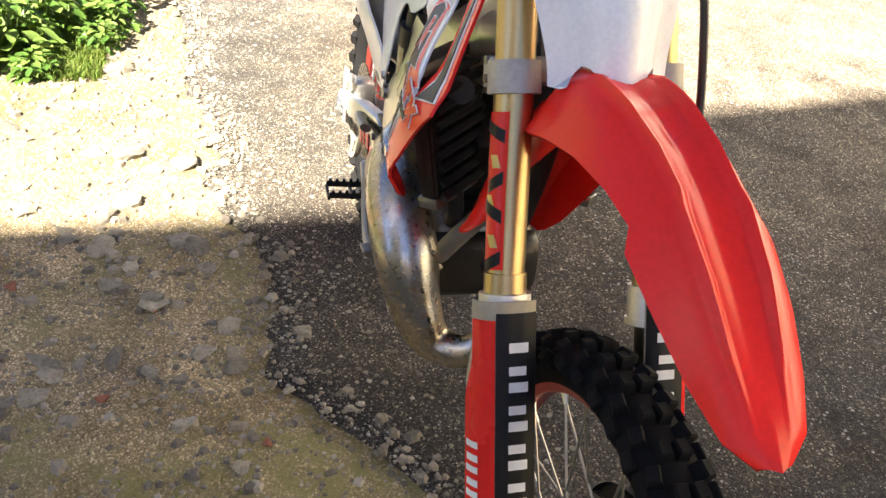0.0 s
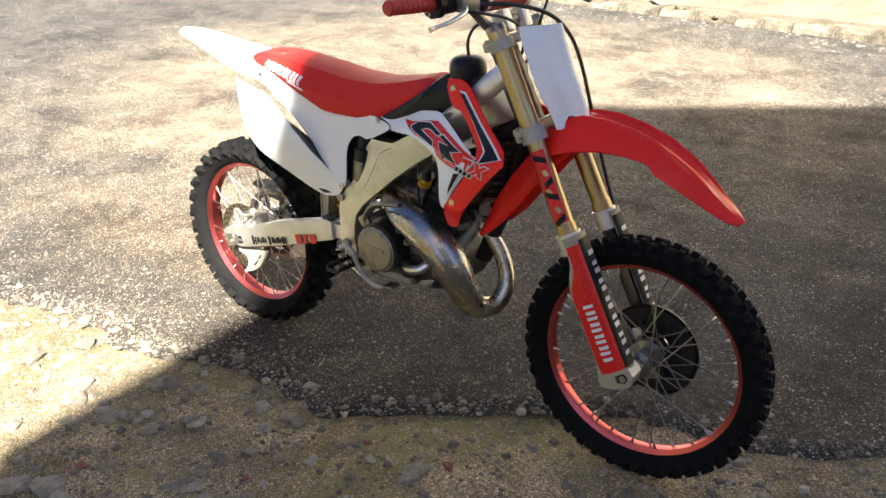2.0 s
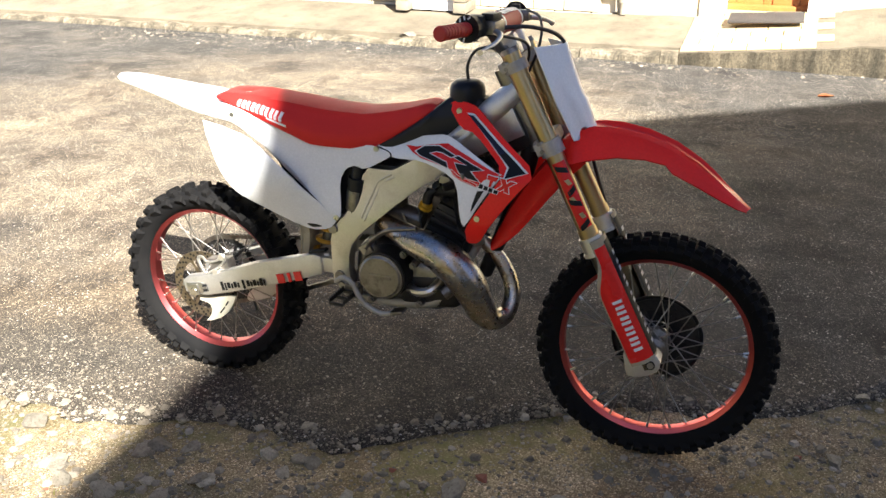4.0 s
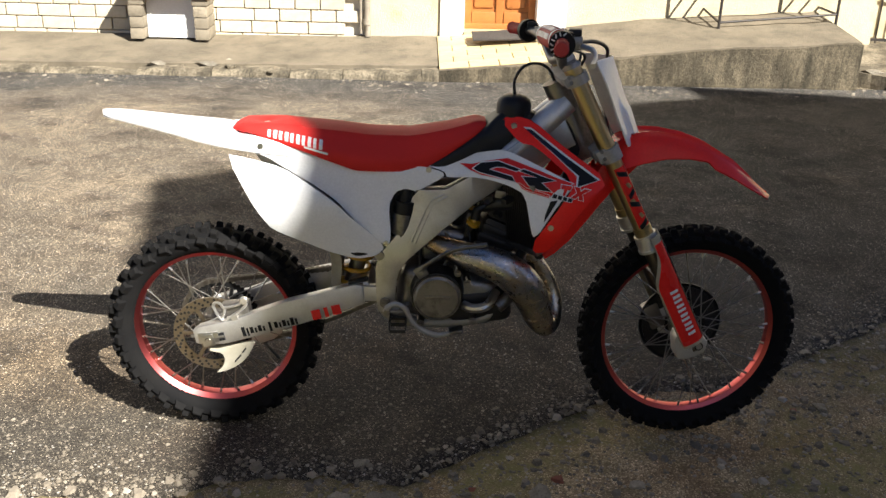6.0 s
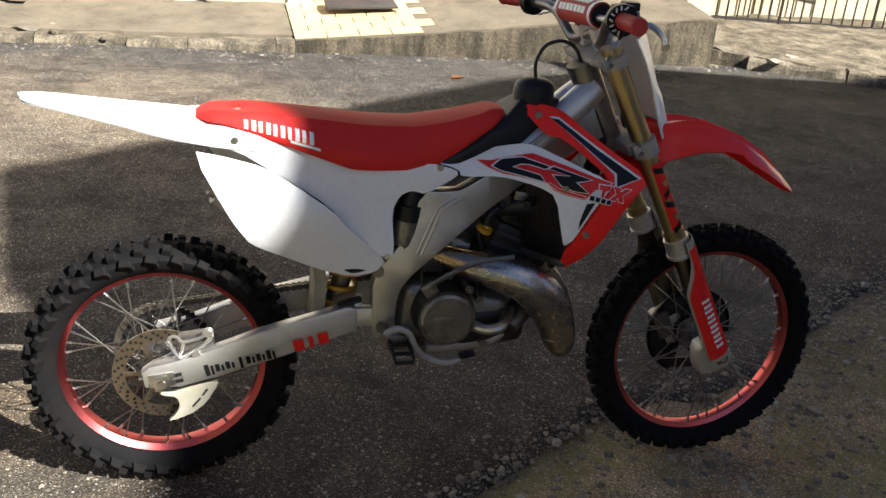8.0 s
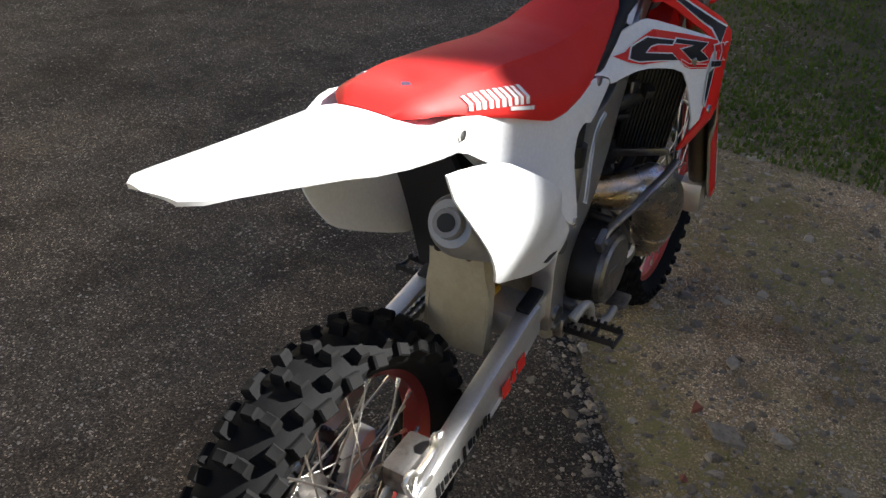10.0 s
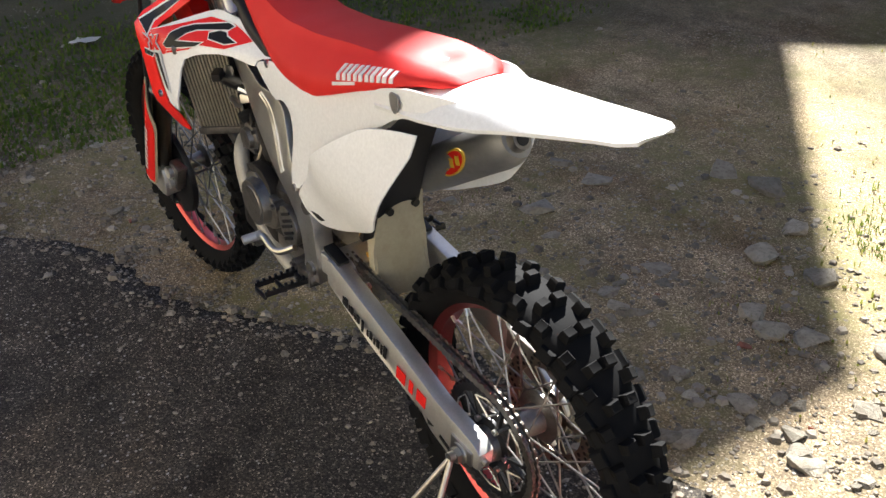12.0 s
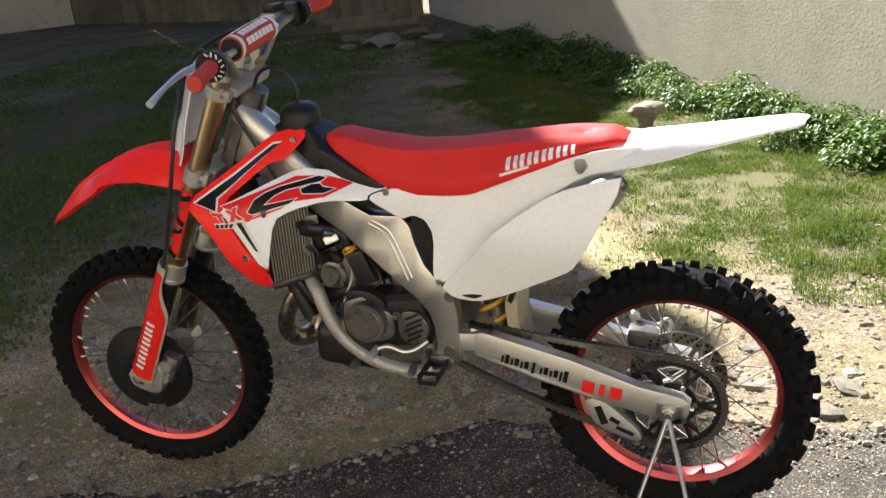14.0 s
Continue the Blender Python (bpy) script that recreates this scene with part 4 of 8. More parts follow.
def link_mesh(outer):
    bm = B()
    for s in (-1, 1):
        y = s * (0.0075 if outer else 0.0052)
        for e in (-1, 1):
            cyl(bm, (e * 0.0079, y - 0.0012, 0), (e * 0.0079, y + 0.0012, 0), 0.0086, seg=10)
        box(bm, (0, y, 0), (0.0159, 0.0024, 0.0112))
    if outer:
        for e in (-1, 1):
            cyl(bm, (e * 0.0079, -0.009, 0), (e * 0.0079, 0.009, 0), 0.0035, seg=8)
    return finish(bm, "chain_link", M_CHAIN)


def build_chain():
    pts = chain_path()
    cum = [0.0]
    for a, b in zip(pts, pts[1:]):
        cum.append(cum[-1] + (b - a).length)
    n = int(round(cum[-1] / 0.015875 / 2)) * 2
    bm = B()
    tube(bm, pts, 0.0032, 6, 1)
    chain = part("chain", bm, M_CHAIN, bike, "oily drive chain")
    kinds = (link_mesh(True), link_mesh(False))
    def at(s):
        s %= cum[-1]
        for i in range(len(cum) - 1):
            if s <= cum[i + 1]:
                return pts[i].lerp(pts[i + 1], (s - cum[i]) / max(1e-9, cum[i + 1] - cum[i]))
        return pts[-1]
    for k in range(n):
        s = cum[-1] * k / n
        a, b = at(s - 0.0079), at(s + 0.0079)
        d = b - a
        ob = new("chain_link", kinds[k % 2])
        ob.parent = chain
        ob.location = (a + b) / 2
        ob.rotation_euler = (0, -math.atan2(d.z, d.x), 0)


build_chain()
bm = B()
cyl(bm, FS - Vector((0, 0.004, 0)), FS + Vector((0, 0.006, 0)), 0.038, seg=26)
part("front_sprocket", bm, M_CHAIN, bike)

# swingarm
SWING = [(-0.034, 0.352), (-0.026, 0.312), (0.056, 0.312), (0.165, 0.343), (0.31, 0.390), (0.460, 0.442), (0.475, 0.447), (0.47, 0.506), (0.445, 0.510), (0.24, 0.453), (0.085, 0.392), (-0.015, 0.368)]
SWING_NECK = [(0.455, 0.452), (0.56, 0.452), (0.56, 0.500), (0.455, 0.500)]


def arm_y(x):
    return 0.128 - 0.010 * sstep(0.3, 0.5, x)


def slope_box(bm, x, z, size, side, off=0.0, ang=-15.5):
    """A flat mark on the beam's outer face, leaning with the beam."""
    box(bm, (x, side * (arm_y(x) + off), z), size, Matrix.Rotation(radians(ang), 3, "Y"))


for side in (-1, 1):
    bm = B()
    panel(bm, SWING, lambda x, z: arm_y(x), 0.034, side, 0.0, 0.007, 0)
    arm = part("swingarm_beam", bm, M_ALU, bike, "brushed aluminium swingarm beam")
    bm = B()
    panel(bm, SWING_NECK, 0.108, 0.03, side, 0.0, 0.006, 0)
    part("swingarm_neck", bm, M_ALU, arm)
    bm = B()
    box(bm, (0.014, side * 0.1295, 0.335), (0.060, 0.006, 0.034), Matrix.Rotation(radians(-8), 3, "Y"), 0.003)
    part("axle_block", bm, M_STEEL, arm)
    bm = B()
    if side > 0:
        cyl(bm, (0.016, 0.12, 0.329), (0.016, 0.146, 0.329), 0.015, seg=6)
        cyl(bm, (0.016, 0.12, 0.329), (0.016, 0.136, 0.329), 0.020, seg=18)
        part("axle_nut", bm, M_STEEL, arm)
    else:
        box(bm, (0.012, -0.134, 0.328), (0.036, 0.008, 0.038), Matrix.Rotation(radians(-14), 3, "Y"), 0.003)
        end = part("axle_plate", bm, M_STEEL, arm, "square steel axle plate")
        bm = B()
        cyl(bm, (0.012, -0.137, 0.328), (0.012, -0.1385, 0.328), 0.0095, seg=6)
        part("axle_bore", bm, M_BLACK, end)
        bm = B()
        box(bm, (0.048, -0.1285, 0.338), (0.026, 0.004, 0.026), Matrix.Rotation(radians(-14), 3, "Y"), 0.002)
        window = part("adjuster_window", bm, M_BLACK, arm)
        bm = B()
        cyl(bm, (0.038, -0.1285, 0.336), (0.060, -0.1285, 0.341), 0.0055, seg=8)
        part("adjuster_bolt", bm, M_STEEL, window)
    bm = B()
    cyl(bm, (-0.040, side * 0.116, 0.333), (-0.01, side * 0.116, 0.337), 0.006, seg=8)
    part("adjuster_bolt", bm, M_STEEL, arm)
    bm = B()
    box(bm, (0.455, side * 0.100, 0.516), (0.06, 0.026, 0.010), Matrix.Rotation(radians(-15.5), 3, "Y"), 0.004)
    part("chain_rub_strip" if side > 0 else "arm_gusset", bm, M_BLACK, arm)
    # decals: a maker's outlined mark and a red three-block mark
    xa, xb, za, zb = (0.113, 0.281, 0.353, 0.396) if side < 0 else (0.246, 0.409, 0.404, 0.448)
    tilt_b = math.degrees(math.atan2(zb - za, xb - xa))
    for k in range(7):
        f = (k + 0.5) / 7
        w = (xb - xa) / 7
        tall = 0.030 if k == 0 else 0.019 if k < 6 else 0.024
        bars = ((-0.30, 0.42, tall), (0.22, 0.24, tall * 0.82)) if k != 3 else ((0.0, 0.30, 0.030),)
        for du, wf, hh in bars:
            bm = B()
            slope_box(bm, xa + (xb - xa) * f + du * w, za + (zb - za) * f, (w * wf, 0.0016, hh), side, 0.0006, -tilt_b)
            part("mark_bar", bm, M_DECAL_BLACK, arm)
    xa, xb, za, zb = (0.318, 0.407, 0.412, 0.435) if side < 0 else (0.119, 0.216, 0.367, 0.387)
    for f, w in ((0.17, 0.34), (0.5, 0.15), (0.83, 0.34)):
        bm = B()
        slope_box(bm, xa + (xb - xa) * f, za + (zb - za) * f, ((xb - xa) * w * 0.86, 0.0016, 0.030), side, 0.0006, -14)
        part("red_mark_block", bm, M_DECAL_RED, arm)
bm = B()
box(bm, (0.46, 0, 0.474), (0.07, 0.19, 0.065), Matrix.Rotation(radians(-14), 3, "Y"), 0.015)
part("swingarm_bridge", bm, M_ALU, bike)
bm = B()
cyl(bm, (0.014, -0.14, 0.325), (0.014, 0.14, 0.325), 0.010)
part("rear_axle", bm, M_STEEL, bike)
# chain guide under the left beam
bm = B()
panel(bm, [(0.085, 0.225), (0.10, 0.215), (0.195, 0.252), (0.222, 0.322), (0.195, 0.332), (0.165, 0.318), (0.092, 0.250)], 0.088, 0.034, 1, 0, 0.003)
guide = part("chain_guide", bm, M_ALU, bike, "drilled alloy chain guide")
for x, z, w, h, a in ((0.180, 0.285, 0.018, 0.050, 18), (0.125, 0.245, 0.045, 0.010, -24), (0.148, 0.272, 0.026, 0.012, -30)):
    bm = B()
    box(bm, (x, 0.0882, z), (w, 0.002, h), Matrix.Rotation(radians(a), 3, "Y"), 0.0008)
    part("guide_slot", bm, M_BLACK, guide)
# rear brake
bm = B()
box(bm, (0.092, -0.088, 0.412), (0.085, 0.045, 0.050), Matrix.Rotation(radians(-8), 3, "Y"), 0.009)
caliper = part("rear_brake_caliper", bm, M_CAST, bike)
bm = B()
ring = [(0.030, 0.432), (0.036, 0.444), (0.050, 0.442), (0.064, 0.429), (0.106, 0.441), (0.114, 0.460), (0.128, 0.460), (0.127, 0.440), (0.102, 0.416), (0.062, 0.390), (0.050, 0.394), (0.036, 0.418)]
tube(bm, [(x, -0.121, z) for x, z in ring + ring[:1]], 0.0058, 8, 4, 0.7)
tube(bm, [(0.064, -0.121, 0.429), (0.060, -0.121, 0.408), (0.054, -0.121, 0.394)], 0.0050, 8, 4, 0.7)
for x, z in ((0.120, 0.452), (0.092, 0.398)):
    cyl(bm, (x, -0.112, z), (x, -0.127, z), 0.010, seg=12)
part("caliper_guard", bm, M_CALIPER, caliper, "bright machined caliper guard")
bm = B()
panel(bm, [(0.022, 0.203), (0.050, 0.210), (0.085, 0.226), (0.115, 0.252), (0.143, 0.300), (0.142, 0.312), (0.060, 0.298), (0.0, 0.286), (0.010, 0.276), (0.045, 0.270), (0.052, 0.248), (0.044, 0.225)], 0.102, 0.014, -1, 0, 0.004)
fin = part("disc_guard_fin", bm, M_CREAM, bike, "cream plastic rear disc guard")
for (xa, za), (xb, zb) in (((0.117, 0.290), (0.106, 0.274)), ((0.101, 0.266), (0.082, 0.243))):
    bm = B()
    tube(bm, [(xa, -0.1022, za), (xb, -0.1022, zb)], 0.0028, 6, 1)
    part("guard_slot", bm, M_BLACK, fin)
bm = B()
panel(bm, [(-0.030, 0.325), (-0.018, 0.358), (0.02, 0.372), (0.05, 0.395), (0.065, 0.375), (0.035, 0.345), (0.0, 0.342), (-0.014, 0.318)], 0.084, 0.010, -1, 0, 0.003)
part("caliper_bracket", bm, M_ALU, bike)

# ---- frame ----
SPAR = [(0.512, 0.425), (0.506, 0.56), (0.515, 0.603), (0.541, 0.634), (0.577, 0.680), (0.597, 0.725), (0.608, 0.772), (0.628, 0.798), (0.668, 0.798), (0.705, 0.800), (0.764, 0.834), (0.80, 0.855), (0.90, 0.930), (1.03, 1.015), (1.075, 0.925), (0.89, 0.826), (0.861, 0.804), (0.786, 0.755), (0.708, 0.690), (0.640, 0.628), (0.600, 0.590), (0.576, 0.556), (0.567, 0.52), (0.565, 0.47), (0.578, 0.425)]


def spar_y(x, z):
    return 0.118 - 0.075 * sstep(0.72, 1.05, x) - 0.02 * sstep(0.62, 0.78, z) * (1 - sstep(0.72, 1.0, x))


for side in (-1, 1):
    bm = B()
    panel(bm, SPAR, spar_y, 0.042, side, 0.06, 0.014, 0)
    spar = part("frame_spar", bm, M_SPAR, bike, "scuffed aluminium frame spar")
    bm = B()
    line = [(0.610, 0.648), (0.632, 0.700), (0.655, 0.752), (0.672, 0.770), (0.700, 0.786)]
    for q in range(2):
        tube(bm, [(x + q * 0.010, side * (spar_y(x, z) - 0.0012), z - q * 0.007) for x, z in line], 0.0035, 8, 3)
    part("weld_bead", bm, M_SPAR, spar)
    for x, z, r in ((0.518, 0.603, 0.016), (0.535, 0.455, 0.018), (0.54, 0.425, 0.012)):
        bm = B()
        cyl(bm, (x, side * 0.108, z), (x, side * 0.125, z), r, r * 0.85, seg=12)
        part("pivot_bolt", bm, M_CAST, spar)
bm = B()
cyl(bm, (1.005, 0, 1.10), (1.115, 0, 0.885), 0.036, seg=24)
part("head_tube", bm, M_CAST, bike)
for side in (-1, 1):
    bm = B()
    tube(bm, [(0.87, side * 0.046, 0.885), (0.93, side * 0.032, 0.938), (0.995, side * 0.026, 0.998), (1.045, side * 0.016, 1.045)], [0.034, 0.035, 0.037, 0.035], 18, 5, 0.85)
    part("head_spar", bm, M_ALU, bike, "brushed aluminium spar to the steering head")
bm = B()
panel(bm, [(0.99, 0.93), (1.02, 1.00), (1.06, 0.99), (1.10, 0.90), (1.04, 0.86)], 0.036, 0.072, 1, 0, 0.012)
part("head_gusset", bm, M_DARKCAST, bike)
bm = B()
tube(bm, [(1.09, 0, 0.90), (1.045, 0, 0.72), (0.985, 0, 0.56), (0.955, 0, 0.48)], [0.028, 0.026, 0.024, 0.024], 14, 6, 0.8)
part("down_tube", bm, M_DARKCAST, bike)
for side in (-1, 1):
    bm = B()
    if side > 0:
        tube(bm, [(0.945, 0.02, 0.62), (0.885, 0.085, 0.595), (0.856, 0.10, 0.529), (0.816, 0.10, 0.462), (0.747, 0.10, 0.412), (0.675, 0.10, 0.389), (0.605, 0.10, 0.387), (0.55, 0.10, 0.42)], 0.018, 12, 6)
    else:
        tube(bm, [(0.945, -0.02, 0.60), (0.905, -0.070, 0.50), (0.860, -0.088, 0.425), (0.79, -0.09, 0.392), (0.66, -0.09, 0.382), (0.56, -0.095, 0.395), (0.53, -0.10, 0.43)], 0.016, 12, 6)
    part("cradle_tube", bm, M_FRAME, bike)
    bm = B()
    tube(bm, [(0.62, side * 0.075, 0.80), (0.40, side * 0.078, 0.865), (0.13, side * 0.075, 0.915), (0.06, side * 0.07, 0.925)], 0.010, 10, 4)
    part("subframe_rail", bm, M_ALU, bike)
    bm = B()
    tube(bm, [(0.52, side * 0.085, 0.63), (0.34, side * 0.08, 0.78), (0.20, side * 0.075, 0.90)], 0.009, 10, 4)
    part("subframe_strut", bm, M_ALU, bike)

# ---- engine ----
bm = B()
box(bm, (0.72, 0, 0.465), (0.30, 0.20, 0.16), Matrix.Rotation(radians(8), 3, "Y"), 0.045, 4)
engine = part("engine_case", bm, M_CAST, bike, "dirty grey cast engine case")
bm = B()
box(bm, (0.81, 0, 0.44), (0.20, 0.21, 0.12), Matrix.Rotation(radians(-6), 3, "Y"), 0.04, 4)
part("lower_case", bm, M_DARKCAST, engine)
bm = B()
cyl(bm, (0.687, -0.095, 0.490), (0.687, -0.152, 0.490), 0.080, 0.074, 32)
part("case_ring", bm, M_DARKCAST, engine)
bm = B()
cyl(bm, (0.687, -0.14, 0.491), (0.687, -0.163, 0.491), 0.070, 0.069, 40)
cyl(bm, (0.687, -0.163, 0.491), (0.687, -0.168, 0.491), 0.066, 0.060, 40)
box(bm, (0.687, -0.1685, 0.494), (0.072, 0.003, 0.013), None, 0.001)
part("clutch_cover", bm, M_CAST, engine, "round grey clutch cover")
bm = B()
box(bm, (0.705, 0.055, 0.515), (0.25, 0.10, 0.15), Matrix.Rotation(radians(4), 3, "Y"), 0.035, 3)
part("left_case", bm, M_DARKCAST, engine)
bm = B()
panel(bm, [(0.806, 0.530), (0.798, 0.578), (0.770, 0.590), (0.742, 0.597), (0.712, 0.565), (0.672, 0.555), (0.668, 0.500), (0.690, 0.478), (0.745, 0.470), (0.790, 0.490)], 0.122, 0.05, 1, 0, 0.006)
part("cover_base", bm, M_CAST, engine, "grey cast magneto case")
bm = B()
cyl(bm, (0.741, 0.11, 0.532), (0.741, 0.140, 0.532), 0.057, 0.051, 36)
cyl(bm, (0.741, 0.140, 0.532), (0.741, 0.142, 0.532), 0.040, 0.038, 36)
part("ignition_cover", bm, M_CAST, engine, "round grey ignition cover")
bm = B()
panel(bm, [(0.664, 0.505), (0.660, 0.548), (0.630, 0.562), (0.598, 0.552), (0.580, 0.520), (0.592, 0.480), (0.632, 0.468), (0.655, 0.482)], 0.120, 0.02, 1, 0, 0.004)
sc = part("sprocket_cover", bm, M_CAST, engine, "slotted grey sprocket cover")
for k in range(5):
    bm = B()
    box(bm, (0.622 - 0.004 * (k % 2), 0.1212, 0.488 + k * 0.0145), (0.052 - 0.006 * abs(k - 2), 0.003, 0.0062), Matrix.Rotation(radians(24), 3, "Y"))
    part("slot", bm, M_BLACK, sc)
bm = B()
panel(bm, [(0.862, 0.600), (0.872, 0.640), (0.850, 0.672), (0.812, 0.668), (0.795, 0.635), (0.812, 0.598)], 0.083, 0.03, 1, 0, 0.006)
cyl(bm, (0.838, 0.082, 0.636), (0.838, 0.094, 0.636), 0.026, 0.023, 24)
for dx, dz in ((-0.030, 0.022), (0.026, 0.024), (-0.030, -0.022), (0.024, -0.026)):
    cyl(bm, (0.838 + dx, 0.082, 0.636 + dz), (0.838 + dx, 0.090, 0.636 + dz), 0.005, seg=6)
part("valve_cover", bm, M_CAST, engine, "grey exhaust valve cover")
bm = B()
box(bm, (0.788, 0.058, 0.640), (0.060, 0.030, 0.085), Matrix.Rotation(radians(22), 3, "Y"), 0.010, 3)
for k in range(3):
    box(bm, (0.772 + 0.016 * k, 0.074, 0.634 + 0.004 * k), (0.006, 0.008, 0.070), Matrix.Rotation(radians(22), 3, "Y"), 0.002)
part("water_jacket", bm, M_CAST, engine, "ribbed grey cylinder flank")
bm = B()
panel(bm, [(0.800, 0.596), (0.768, 0.612), (0.722, 0.606), (0.690, 0.580), (0.690, 0.556), (0.735, 0.590), (0.776, 0.586)], 0.118, 0.03, 1, 0, 0.005)
part("case_shoulder", bm, M_DARKCAST, engine)
for side in (-1, 1):
    bm = B()
    box(bm, (0.872, side * 0.092, 0.785), (0.052, 0.006, 0.022), Matrix.Rotation(radians(8), 3, "Y"), 0.002)
    cyl(bm, (0.888, side * 0.088, 0.783), (0.888, side * 0.104, 0.783), 0.008, seg=6)
    part("engine_mount", bm, M_CAST, engine, "small grey alloy mounting tab")
bm = B()
box(bm, (0.755, 0.072, 0.655), (0.05, 0.03, 0.09), Matrix.Rotation(radians(20), 3, "Y"), 0.008)
part("reed_block", bm, M_DARKCAST, engine)
for i, (x, z) in enumerate(((0.795, 0.405), (0.60, 0.44), (0.745, 0.555), (0.64, 0.395), (0.775, 0.525), (0.66, 0.55))):
    for side in (-1, 1):
        bm = B()
        cyl(bm, (x, side * 0.08, z), (x, side * 0.128, z), 0.012, 0.011, 10)
        cyl(bm, (x, side * 0.12, z), (x, side * 0.135, z), 0.007, seg=6)
        part("case_bolt", bm, M_CAST, engine)
bm = B()
tilt = Matrix.Rotation(radians(22), 3, "Y")
for k in range(4):
    box(bm, Vector((0.835, 0, 0.575)) + tilt @ Vector((0, 0, k * 0.03)), (0.125 - k * 0.004, 0.125, 0.024), tilt, 0.008)
box(bm, Vector((0.835, 0, 0.575)) + tilt @ Vector((0, 0, 0.05)), (0.11, 0.115, 0.14), tilt, 0.012)
part("cylinder", bm, M_DARKCAST, engine, "dark finned engine cylinder")
bm = B()
box(bm, Vector((0.835, 0, 0.575)) + tilt @ Vector((0, 0, 0.145)), (0.12, 0.12, 0.05), tilt, 0.018)
for a in range(6):
    v = Vector((0.045 * math.cos(a * 1.047), 0.045 * math.sin(a * 1.047), 0.165))
    cyl(bm, Vector((0.835, 0, 0.575)) + tilt @ v, Vector((0.835, 0, 0.575)) + tilt @ (v + Vector((0, 0, 0.016))), 0.007, seg=6)
part("cylinder_head", bm, M_DARKCAST, engine)
for side in (-1, 1):
    bm = B()
    c = Vector((0.787, side * 0.055, 0.690 if side > 0 else 0.684))
    cyl(bm, c, c + Vector((0.004, side * 0.003, 0.010)), 0.021, 0.020, 18)
    cyl(bm, c + Vector((0.004, side * 0.003, 0.010)), c + Vector((0.006, side * 0.004, 0.020)), 0.013, 0.009, 8)
    part("brass_fitting", bm, M_SPRING, engine, "orange head fitting")
    bm = B()
    tube(bm, [c + Vector((0.006, 0, 0.016)), c + Vector((0.012, side * 0.004, 0.044)), c + Vector((0.040, side * 0.002, 0.062))], [0.014, 0.012, 0.008], 12, 5)
    part("plug_cap", bm, M_HOSE, engine, "black rubber spark plug cap")
rnd = random.Random(31)
for k in range(16):
    side = -1 if k % 2 else 1
    bm = B()
    c = Vector((rnd.uniform(0.81, 0.90), side * rnd.uniform(0.040, 0.078), rnd.uniform(0.675, 0.765)))
    if k % 3:
        box(bm, c, (rnd.uniform(.018, .045), rnd.uniform(.014, .03), rnd.uniform(.012, .034)), Euler((rnd.uniform(-.4, .4), rnd.uniform(-.8, .8), rnd.uniform(-.5, .5))).to_matrix(), 0.004)
    else:
        cyl(bm, c, c + Vector((rnd.uniform(-.02, .02), side * .02, rnd.uniform(-.01, .02))), 0.009, seg=8)
    part("engine_fitting", bm, M_BLACK if k % 4 else M_STEEL, engine)
bm = B()
cyl(bm, (0.60, 0, 0.655), (0.76, 0, 0.62), 0.034, seg=18)
cyl(bm, (0.67, 0, 0.58), (0.685, 0, 0.735), 0.029, seg=18)
box(bm, (0.672, 0, 0.585), (0.06, 0.07, 0.05), None, 0.012)
part("carburettor", bm, M_CAST, engine, "grey alloy carburettor")
rnd = random.Random(8)
for k in range(7):
    side = -1 if k % 2 else 1
    a = (0.62 + 0.03 * k, side * rnd.uniform(.03, .09), 0.70 + rnd.uniform(-.05, .05))
    b = (0.60 + 0.035 * k, side * rnd.uniform(.07, .10), 0.56 + rnd.uniform(-.03, .02))
    bm = B()
    tube(bm, [a, ((a[0] + b[0]) / 2 + rnd.uniform(-.03, .03), (a[1] + b[1]) / 2, (a[2] + b[2]) / 2), b, (b[0] + 0.01, b[1], 0.45)], 0.0035, 8, 5)
    part("breather_hose", bm, M_HOSE if k % 3 else M_BEIGE, engine)
bm = B()
tube(bm, [(0.765, -0.125, 0.455), (0.795, -0.142, 0.452), (0.835, -0.140, 0.462), (0.862, -0.10, 0.49)], 0.014, 10, 5)
part("water_hose", bm, M_STEEL, engine, "bright steel water pipe")
bm = B()
cyl(bm, (0.865, -0.11, 0.445), (0.905, -0.09, 0.475), 0.022, seg=12)
part("water_pump", bm, M_CAST, engine)
for side in (-1, 1):
    bm = B()
    tube(bm, [(0.815, side * 0.035, 0.735), (0.862, side * 0.062, 0.752), (0.905, side * 0.085, 0.768), (0.945, side * 0.095, 0.800)], [0.020, 0.023, 0.024, 0.022], 14, 6)
    part("radiator_hose", bm, M_HOSE, engine)
    bm = B()
    tube(bm, [(0.955, side * 0.09, 0.66), (0.92, side * 0.07, 0.58), (0.87, side * 0.06, 0.53)], 0.014, 10, 5)
    part("radiator_hose", bm, M_HOSE, engine)

# exhaust
bm = B()
tube(bm, [(0.875, -0.005, 0.615), (0.945, -0.005, 0.590), (1.010, 0.0, 0.520), (1.045, -0.010, 0.440), (1.040, -0.055, 0.385), (1.010, -0.105, 0.385), (0.985, -0.135, 0.440),
          (0.942, -0.152, 0.525), (0.872, -0.158, 0.588), (0.775, -0.140, 0.615), (0.690, -0.095, 0.630), (0.610, -0.055, 0.652)],
     [0.019, 0.020, 0.022, 0.024, 0.027, 0.033, 0.043, 0.053, 0.050, 0.040, 0.027, 0.015], 22, 8)
pipe = part("expansion_chamber", bm, M_PIPE, bike, "heat-stained steel expansion chamber exhaust")
bm = B()
tube(bm, [(0.995, -0.125, 0.405), (0.978, -0.138, 0.447)], [0.0372, 0.0445], 22, 1)
part("weld_seam", bm, M_PIPE, pipe)
bm = B()
